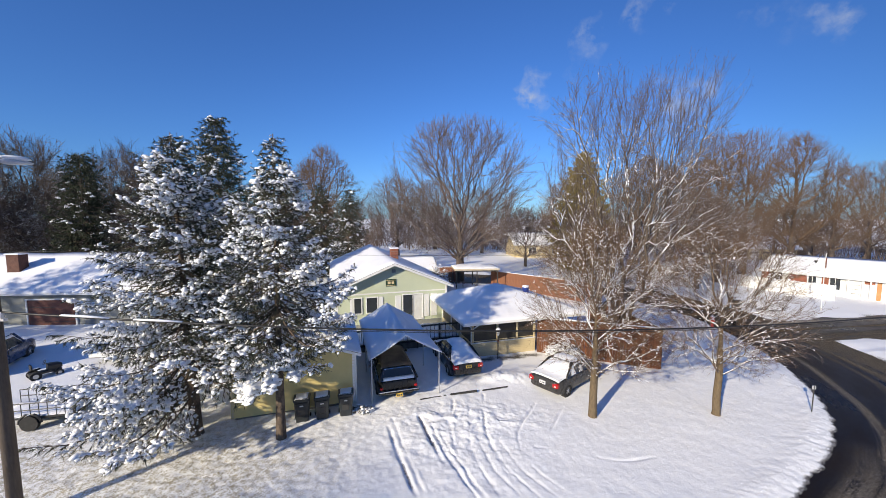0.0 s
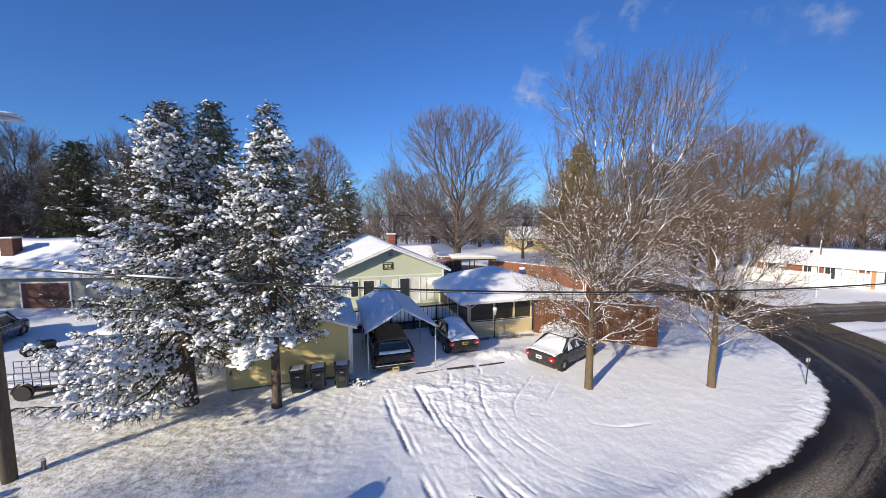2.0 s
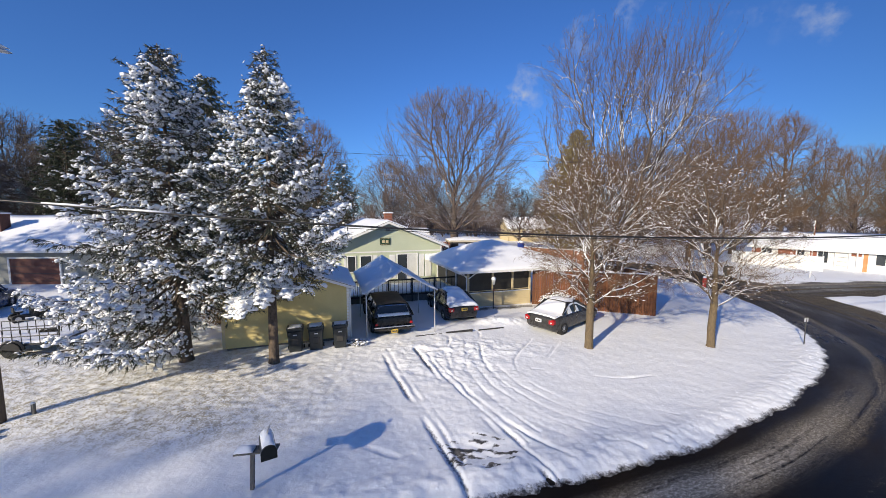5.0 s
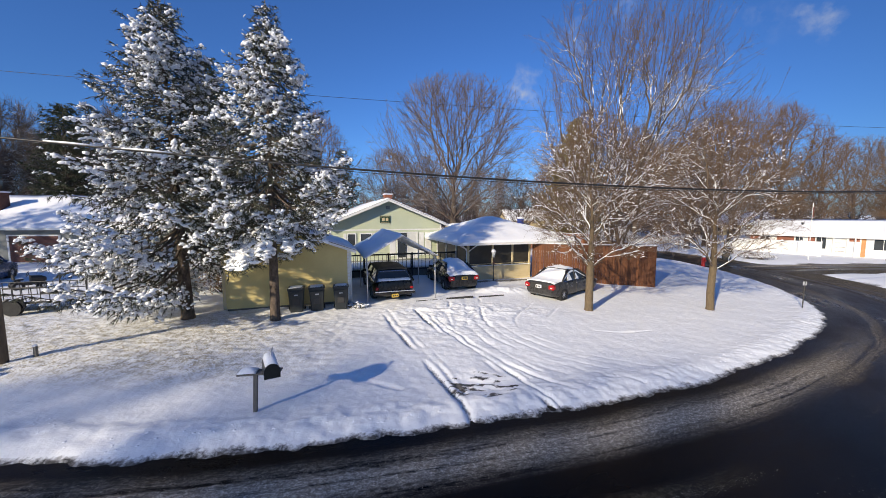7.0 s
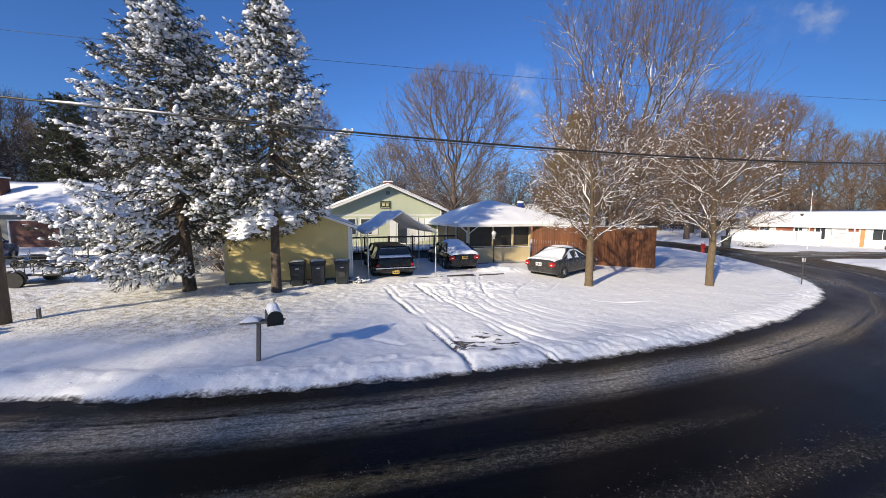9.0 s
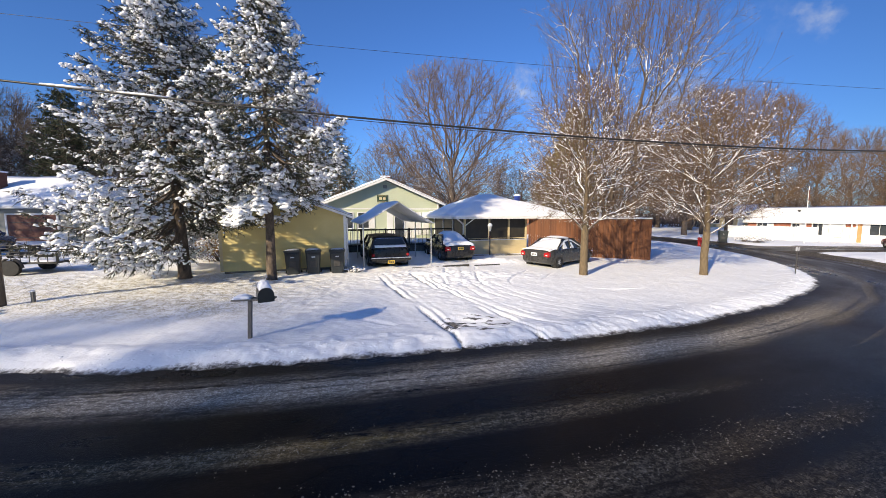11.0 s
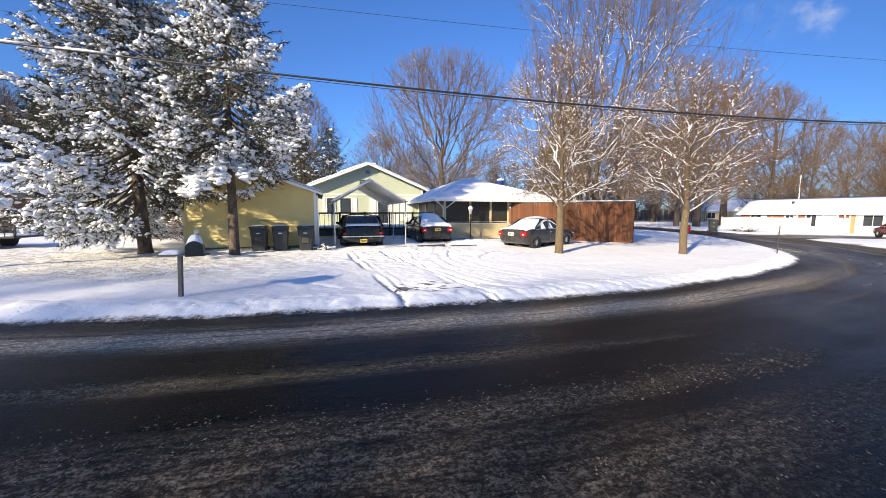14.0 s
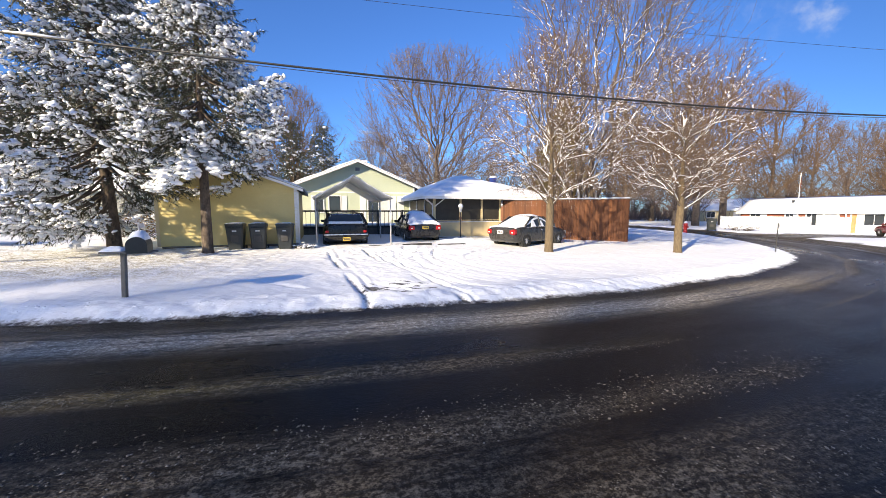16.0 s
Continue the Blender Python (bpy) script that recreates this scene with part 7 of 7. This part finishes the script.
def cable(name, pts, r, label, snow=None):
    """A hanging cable: a tube through the points with a slight sag."""
    ob = part(name, Form().tube(pts, r, 8), M_CABLE, None, smooth=True)
    tagged(ob, label, "cable")
    return ob


def curve3(a, b, sag, n=40):
    a, b = Vector(a), Vector(b)
    return [a.lerp(b, i / n) - Vector((0, 0, sag * 4 * (i / n) * (1 - i / n))) for i in range(n + 1)]


def cables():
    main = [(-12.05, 9.2, 6.18), (-8.8, 9.4, 5.95), (-4.4, 9.85, 5.58), (0.0, 10.33, 5.28), (5.0, 11.0, 5.08), (9.9, 11.7, 5.0), (14.94, 12.6, 5.0), (20, 13.5, 5.1), (30, 15.1, 5.7), (42, 17.0, 7.0)]
    P = np.array(main)
    s = np.r_[0, np.cumsum(np.linalg.norm(np.diff(P, axis=0), axis=1))]
    q = np.linspace(0, s[-1], 90)
    co = [np.polyfit(s, P[:, k], 4) for k in range(3)]
    pts = [tuple(np.polyval(c, v) for c in co) for v in q]
    cab = cable("telephone_cable", pts, 0.028, "thick black telephone cable sagging across the lawn")
    twin = [(x, y + 0.02, z - 0.07) for x, y, z in pts[14:]]
    cable("telephone_cable", twin, 0.009, "thin wire slung under the thick black cable")
    rng = np.random.default_rng(3)
    for a, b in ((3, 5), (6, 8)):
        seg = pts[a:b + 1]
        f = Form()
        n = len(seg)
        ringset = []
        for i, (x, y, z) in enumerate(seg):
            t = 0.03 * math.sin(math.pi * (i + 0.3) / (n - 0.4)) + 0.012
            ringset.append([(x, y - 0.04, z + 0.015), (x, y - 0.03, z + 0.02 + t), (x, y + 0.03, z + 0.02 + t), (x, y + 0.04, z + 0.015)])
        f.loft(ringset)
        part("snow_ridge", f, M_SNOW, cab, "ridge of snow on the cable", smooth=True)
    cable("service_wire", curve3((-11.8, 9.2, 7.8), (42, 17, 8.3), 0.6), 0.0055, "thin overhead wire across the sky")
    cable("service_wire", curve3((-12.05, 9.15, 6.2), (-40, 4, 6.0), 0.8, 24), 0.026, "black cable running on along the street")
    cable("service_wire", curve3((-12.05, 9.2, 6.6), (-34, 25, 4.2), 0.6, 24), 0.012, "drop wire to the neighbour's house")
    cable("service_wire", curve3((42, 17, 7.2), (70, 40, 6.5), 0.5, 24), 0.014, "wire beyond the road")


def hydrant(x, y):
    h = empty("fire_hydrant", pose(x, y, gz(x, y) - 0.05), label="red fire hydrant capped with snow beside the road", category="hydrant")
    part("barrel", Form().loft(rings(((0.17, 0), (0.17, 0.06), (0.13, 0.08), (0.13, 0.68), (0.16, 0.7), (0.16, 0.75), (0.12, 0.86), (0.04, 0.93)), 14)), M_RED, h, smooth=True)
    for a in (0, 1, 2):
        d = (math.cos(a * 1.57 - 1.57), math.sin(a * 1.57 - 1.57))
        part("nozzle", Form().tube([(d[0] * 0.1, d[1] * 0.1, 0.55), (d[0] * 0.22, d[1] * 0.22, 0.55)], 0.06, 10), M_RED, h)
    part("snow_cap", Form().loft(rings(((0.13, 0.84), (0.13, 0.92), (0.07, 1.0), (0.01, 1.02)), 12)), M_SNOW, h, smooth=True)


def stake(name, x, y, high, label, r=0.03, plate=False):
    s = empty(name, pose(x, y, gz(x, y) - 0.08), label=label, category="post")
    part("stake", Form().tube([(0, 0, 0), (0.01, 0, high)], r, 8), M_POST if not plate else M_DARK_TRIM, s)
    if plate:
        part("plate", Form().box(-0.09, -0.012, high - 0.2, 0.09, 0.0, high - 0.02, 0.004), M_STEEL, s, "small marker plate")
    else:
        part("snow_cap", Form().loft(rings(((r, high), (r * 1.1, high + 0.03), (r * 0.4, high + 0.05)), 8)), M_SNOW, s)


def shrub(name, x, y, wide, high, seed, label, leaf, snow=0.3, count=1500, size=0.06):
    """A twiggy bush with many small leaves and snow lodged in it."""
    rng = np.random.default_rng(seed)
    b = empty(name, pose(x, y, gz(x, y) - 0.08), label=label, category="bush")
    lines, tips = [], []
    for k in range(60):
        a = rng.uniform(0, 6.28)
        r = wide * math.sqrt(rng.random())
        e = np.array([r * math.cos(a), r * math.sin(a) * 0.8, high * rng.uniform(0.55, 1.0) * (1.05 - 0.4 * r / wide)])
        lines.append((np.array([[0.3 * e[0], 0.3 * e[1], 0], e * [0.7, 0.7, 0.5], e]), np.array([0.014, 0.009, 0.003])))
        tips.append(e)
    V, F = sweep(lines, 4)
    tagged(raw("branch", V, F, M_TWIG_DEAD, b), kind="stuff")
    idx = rng.integers(0, len(lines), count)
    s = rng.uniform(0.35, 1.05, count)[:, None]
    P = np.array([l[0] for l in lines])[idx]
    p = P[:, 1] * (1 - s) + P[:, 2] * s + rng.normal(size=(count, 3)) * [wide * 0.13, wide * 0.13, high * 0.08]
    p[:, 2] = np.maximum(p[:, 2], 0.1)
    w = rng.normal(size=(count, 3))
    V, F = blades(p, w, rng.uniform(0.7, 1.6, count) * size, rng.uniform(0.4, 0.9, count) * size, rng)
    tagged(raw("leaves", V, F, leaf, b), kind="stuff")
    n = int(count * snow * 0.3)
    k = rng.integers(0, count, n)
    q = p[k]
    q = q[q[:, 2] > high * 0.35]
    V, F = blobs(q + [0, 0, 0.02], rng.normal(size=(len(q), 3)) * [1, 1, 0.2], np.c_[rng.uniform(0.05, 0.13, len(q)), rng.uniform(0.04, 0.09, len(q)), rng.uniform(0.03, 0.06, len(q))], rng)
    tagged(raw("snow", V, F, M_TREE_SNOW, b, "lumps of snow", smooth=True), kind="stuff")


def rail_trailer():
    t = empty("utility_trailer", pose(-17.6, 13.0, gz(-17, 13.5), 0, 0, 12), label="black steel utility trailer with rail sides", category="trailer")
    part("bed", Form().box(0, 0, 0.42, 2.9, 1.5, 0.5, 0.01), M_BLACK_RAIL, t)
    part("snow_cover", snow_sheet([[(0.04 + 2.82 * i / 10, 0.04 + 1.42 * j / 7, 0.5) for i in range(11)] for j in range(8)], 0.07, 3), M_SNOW, t, smooth=True)
    for y in (0.03, 1.47):
        for z in (0.78, 1.05):
            part("rail", Form().tube([(0.03, y, z), (2.87, y, z)], 0.02, 6), M_BLACK_RAIL, t)
        for i in range(11):
            part("upright", Form().tube([(0.03 + i * 0.284, y, 0.5), (0.03 + i * 0.284, y, 1.05)], 0.014, 6), M_BLACK_RAIL, t)
    part("gate", Form().tube([(2.9, 0.05, 0.5), (2.95, 0.05, 1.5), (2.95, 1.45, 1.5), (2.9, 1.45, 0.5)], 0.025, 6), M_BLACK_RAIL, t)
    for s in (-0.08, 1.58):
        part("wheel", Form().tube([(1.5, s - 0.08, 0.3), (1.5, s + 0.08, 0.3)], 0.3, 18), M_RUBBER, t)
        part("mudguard", Form().tube([(1.5 + 0.36 * math.cos(a), s, 0.3 + 0.36 * math.sin(a)) for a in np.linspace(0, math.pi, 9)], 0.05, 6), M_BLACK_RAIL, t)
    part("tongue", Form().tube([(0, 0.3, 0.44), (-1.1, 0.75, 0.4), (0, 1.2, 0.44)], 0.04, 6), M_BLACK_RAIL, t)


def flat_trailer():
    t = empty("flatbed_trailer", pose(-19.5, 19.0, gz(-17, 19), 0, 0, 10), label="low flatbed trailer under snow on the neighbour's lawn", category="trailer")
    part("bed", Form().box(0, 0, 0.45, 5.2, 1.8, 0.56, 0.01), M_DARK_TRIM, t)
    part("side_board", Form().box(0, -0.03, 0.5, 5.2, 0.0, 0.72), M_WHITE_TRIM, t)
    part("snow_cover", snow_sheet([[(0.04 + 5.12 * i / 14, 0.04 + 1.72 * j / 7, 0.56) for i in range(15)] for j in range(8)], 0.16, 7), M_SNOW, t, smooth=True)
    for x in (2.2,):
        for s in (-0.06, 1.86):
            w = part("wheel", Form().tube([(x, s - 0.08, 0.3), (x, s + 0.08, 0.3)], 0.3, 18), M_RUBBER, t)
            part("rim", Form().tube([(x, s - 0.1, 0.3), (x, s + 0.1, 0.3)], 0.16, 14), M_WHITE_TRIM, w)
    part("jack", Form().tube([(5.3, 0.9, 0), (5.3, 0.9, 0.75)], 0.03, 6), M_DARK_TRIM, t)
    part("tongue", Form().tube([(5.2, 0.5, 0.5), (6.3, 0.9, 0.45), (5.2, 1.3, 0.5)], 0.04, 6), M_DARK_TRIM, t)


def garden_canopy():
    """A low flat-roofed shelter over the patio: posts, beams, a cloth valance, and a thick slab of snow."""
    u = empty("garden_canopy", pose(1.4, 39.2, gz(3.7, 39.5) - 0.05, 0, 0, 6), label="beige flat-topped garden canopy under thick snow", category="canopy")
    W, D, H = 4.9, 3.0, 2.3
    for y in (0.1, D - 0.1):
        for x in (0.1, W / 2, W - 0.1):
            part("post", Form().box(x - 0.05, y - 0.05, 0, x + 0.05, y + 0.05, H, 0.008), M_DARK_TRIM, u, "dark timber post")
        part("beam", Form().box(0, y - 0.04, H - 0.14, W, y + 0.04, H, 0.008), M_DARK_TRIM, u)
    part("valance", Form().box(-0.12, -0.12, H + 0.004, W + 0.12, D + 0.12, H + 0.22, 0.03), M_PATIO, u, "beige cloth top")
    rows_ = [[(-0.14 + (W + 0.28) * i / 16, -0.14 + (D + 0.28) * j / 10, H + 0.222 + 0.14 * math.sin(math.pi * i / 16) * math.sin(math.pi * j / 10)) for i in range(17)] for j in range(11)]
    part("snow_cover", snow_sheet(rows_, 0.16, 4.0), M_SNOW, u, "thick slab of snow", smooth=True)
    table = empty("patio_table", pose(3.0, 40.4, gz(3.0, 40.4) - 0.02), label="dark patio table under the garden canopy", category="table")
    part("tabletop", Form().box(-0.8, -0.45, 0.7, 0.8, 0.45, 0.75, 0.01), M_DARK_TRIM, table)
    for x in (-0.7, 0.7):
        for y in (-0.36, 0.36):
            part("leg", Form().tube([(x, y, 0), (x, y, 0.7)], 0.025, 6), M_DARK_TRIM, table)


def garden_tractor():
    t = empty("garden_tractor", pose(-20.5, 17.7, gz(-20.5, 17.7) - 0.03, 0, 0, 60) @ Matrix.Scale(0.78, 4), label="small dark ride-on mower with snow on its seat", category="mower")
    part("chassis", Form().box(-0.75, -0.22, 0.28, 0.75, 0.22, 0.45, 0.03), M_DARK_TRIM, t)
    part("bonnet", Form().loft([[(x, y * w, z0 + z * h) for y, z in ((-1, 0), (1, 0), (1, 0.7), (0.6, 1), (-0.6, 1), (-1, 0.7))] for x, w, z0, h in ((0.1, 0.24, 0.45, 0.42), (0.6, 0.22, 0.45, 0.36), (0.78, 0.17, 0.47, 0.24))]), M_BLACK_RAIL, t)
    part("seat", Form().box(-0.6, -0.2, 0.62, -0.2, 0.2, 0.7, 0.03).box(-0.66, -0.2, 0.66, -0.58, 0.2, 1.02, 0.03).box(-0.44, -0.08, 0.45, -0.34, 0.08, 0.62), M_BLACK_RAIL, t)
    part("snow_cap", Form().box(-0.58, -0.18, 0.703, -0.22, 0.18, 0.82, 0.05), M_SNOW, t, "lump of snow on the seat", smooth=True)
    part("steering_wheel", Form().tube([(0.0 + 0.06 * math.cos(a), 0.17 * math.sin(a), 0.98 + 0.15 * math.cos(a)) for a in np.linspace(0, 2 * math.pi, 15)], 0.014, 5, False).tube([(0.12, 0, 0.8), (0.0, 0, 0.98)], 0.016, 6), M_BLACK_RAIL, t)
    for x, r in ((-0.5, 0.28), (0.58, 0.2)):
        for side in (-1, 1):
            w = part("wheel", Form().tube([(x, side * 0.28, r), (x, side * 0.44, r)], r, 16), M_RUBBER, t)
            part("rim", Form().tube([(x, side * 0.43, r), (x, side * 0.45, r)], r * 0.5, 12), M_RIM, w)


def stacked_blocks(x, y):
    for i, (dx, dy, s) in enumerate(((0, 0, 0.3), (0.38, -0.12, 0.24))):
        b = empty("garden_stone", pose(x + dx, y + dy, gz(x + dx, y + dy) - 0.08), label="round grey garden stone with a cap of snow", category="stone", group="stones at the pole")
        part("stone", Form().loft(rings(((s * 0.5, 0), (s * 0.62, s * 0.3), (s * 0.6, s * 0.8), (s * 0.3, s)), 10)), M_GREY_SIDING, b, smooth=True)
        part("snow_cap", Form().loft(rings(((s * 0.6, s * 0.8), (s * 0.66, s * 1.0), (s * 0.35, s * 1.3), (0.02, s * 1.35)), 10)), M_SNOW, b, smooth=True)


for x, y, yaw, text in ((-5.90, 14.28, 16, "dark wheeled rubbish bin dusted with snow by the shed"), (-5.14, 14.50, 19, "dark wheeled rubbish bin dusted with snow by the shed"),
                        (-4.21, 14.78, 14, "dark wheeled bin with a ribbed front, snow on its lid")):
    wheeled_bin(x, y, yaw, text)
wheeled_bin(27.2, 32.4, -30, "black wheeled bin at the roadside", False, 1.15, 0.75)
mailbox()
utility_pole()
cables()
hydrant(21.5, 27.8)
stake("marker_post", 16.75, 15.45, 1.42, "slim dark marker post with a small plate by the road bend", 0.022, True)
stake("stub_post", -11.35, 9.6, 0.42, "short leaning timber stub in the snow", 0.05)
stacked_blocks(-11.75, 8.35)
shrub("brown_shrub", -10.6, 17.6, 1.7, 1.7, 3, "leafless hedge holding dead brown leaves and snow", M_LEAF_DEAD, 0.5, 2600, 0.07)
shrub("brown_shrub", -13.2, 18.4, 1.6, 1.4, 5, "leafless hedge holding dead brown leaves and snow", M_LEAF_DEAD, 0.5, 2200, 0.07)
shrub("evergreen_bush", 7.3, 20.9, 0.95, 1.15, 7, "dark evergreen bush loaded with snow beside the porch", M_NEEDLE, 1.6, 2200, 0.06)
shrub("dark_weeds", -3.55, 15.0, 0.45, 0.3, 9, "low clump of dark dead stalks by the canopy pole", M_DARK_TRIM, 0.3, 500, 0.05)
shrub("low_shrub", 31.0, 33.5, 1.6, 0.8, 13, "low twiggy shrubs buried in snow by the bin", M_TWIG_DEAD, 1.5, 900, 0.07)
shrub("pale_shrub", 19.0, 42.0, 2.2, 2.4, 15, "pale twiggy shrub covered with frost beyond the road", M_TWIG_DEAD, 2.2, 2600, 0.12)
shrub("pale_shrub", 23.5, 45.0, 2.4, 2.8, 17, "pale twiggy shrub covered with frost beyond the road", M_TWIG_DEAD, 2.2, 2600, 0.12)
rail_trailer()
flat_trailer()
garden_canopy()
garden_tractor()
shrub("snowy_shrub", -0.6, 37.6, 1.4, 3.4, 21, "rounded shrub heaped with snow behind the house", M_LEAF_DEAD, 2.4, 1600, 0.09)
drive_log = empty("timber_edging", pose(-1.1, 16.0, gz(0, 16) - 0.03, 0, 0, 17), label="dark timber edging half buried in snow across the drive", category="timber")
for x0, x1, off, tip in ((0.0, 1.35, 0.0, 1.0), (1.52, 2.9, 0.05, -1.2), (3.2, 4.6, -0.03, 0.8)):
    part("log", Form().box(x0, off - 0.05, 0, x1, off + 0.05, 0.105, 0.02, m=pose(0, 0, 0, 0, tip * 0.6, tip)), M_DARK_TRIM, drive_log)
flag = empty("flagpole", pose(36.4, 33.6, gz(36, 33.6)), label="white flagpole with a furled red and white flag", category="flagpole")
part("pole", Form().tube([(0, 0, 0), (0, 0, 5.6)], 0.035, 8), M_WHITE_TRIM, flag)
part("flag", Form().loft([[(0.03 + 0.06 * math.cos(k), -0.03 + 0.05 * math.sin(k), z) for k in np.linspace(0, 5.2, 7)] for z in (4.2, 4.5, 4.9, 5.2)]), M_GARAGE_DOOR, flag, "furled faded red flag")


def clods():
    """Lumps of snow fallen from the boughs and thrown up along the drive."""
    rng = np.random.default_rng(19)
    pts = []
    for cx, cy, sx, sy, n in ((-9.4, 11.2, 2.4, 1.0, 70), (-6.0, 12.0, 2.0, 0.9, 60), (-3.2, 13.8, 1.2, 0.9, 160), (0.4, 14.5, 2.2, 0.8, 260), (3.4, 18.2, 1.3, 0.5, 140), (-4.0, 9.9, 2.4, 1.2, 50)):
        pts.append(np.c_[rng.normal(cx, sx, n), rng.normal(cy, sy, n)])
    # crumbs along the verge
    k = rng.integers(140, len(ROAD_LINE) - 180, 2600)
    pts.append(ROAD_LINE[k] - ROAD_OUT_WAY[k] * rng.uniform(0.05, 0.8, (2600, 1)) + rng.normal(size=(2600, 2)) * 0.2)
    P = np.concatenate(pts)
    P = P[off_road(P[:, 0], P[:, 1]) > 0.1]
    z, _ = snow_height(P[:, 0], P[:, 1])
    n = len(P)
    r = 0.006 + 0.022 * rng.random(n) ** 3
    V, F = blobs(np.c_[P, z - r * 0.15], rng.normal(size=(n, 3)) * [1, 1, 0.1], np.c_[r * rng.uniform(0.9, 1.6, n), r, r * 0.8], rng, 0.3)
    ob = raw("snow_clods", V, F, M_SNOW, smooth=True)
    tagged(ob, "small lumps of loose snow scattered on the lawn", "snow lumps", kind="stuff")


clods()


def slush():
    """Crumbs of frozen slush left in streaks between the wheel tracks."""
    rng = np.random.default_rng(29)
    # across the road: middle and half-width of each streak, how thick they lie
    P, R = [], []
    for mid, half, n in ((1.2, 0.12, 3500), (1.45, 0.16, 8000), (1.8, 0.10, 4000), (3.0, 0.10, 6500), (4.15, 0.22, 9000), (5.15, 0.3, 4000), (5.8, 0.4, 2000)):
        near = np.where((np.abs(ROAD_LINE[:, 0] - 1.0) < 15) & (ROAD_LINE[:, 1] < 16))[0]
        k = rng.choice(near, n * 3)
        v = rng.normal(mid, half, n * 3)
        lie = vnoise(ROAD_LINE[k, 0] * 0.3 + mid * 7, v * 3.5) * 0.7 + rng.random(len(k)) * 0.3
        ok = lie > 0.5 + (0.03 * np.clip(ROAD_LINE[k, 0] - 3.0, 0, 12) if mid < 3.5 else 0.0)
        k, v = k[ok][:n], v[ok][:n]
        way = np.c_[-ROAD_OUT_WAY[k, 1], ROAD_OUT_WAY[k, 0]]
        P.append(ROAD_LINE[k] + ROAD_OUT_WAY[k] * (v - 0.5)[:, None] + way * rng.uniform(-0.35, 0.35, (len(k), 1)))
        R.append(0.003 + (0.009 if mid < 3.5 else 0.012) * rng.random(len(k)) ** 4)
    P, r = np.concatenate(P), np.concatenate(R)
    far = off_road(P[:, 0], P[:, 1]) < 0.0
    P, r = P[far], r[far]
    z = base_height(P[:, 0], P[:, 1])
    n = len(P)
    V, F = blobs(np.c_[P, z + r * 0.15], rng.normal(size=(n, 3)) * [1, 0.6, 0.1], np.c_[r * rng.uniform(0.9, 1.4, n), r, r * 0.8], rng, 0.35, (CRUMB_V, CRUMB_F))
    ob = raw("slush_crumbs", V, F, M_SLUSH)
    tagged(ob, "crumbs of dirty frozen slush in streaks on the asphalt", "slush", kind="stuff")


slush()
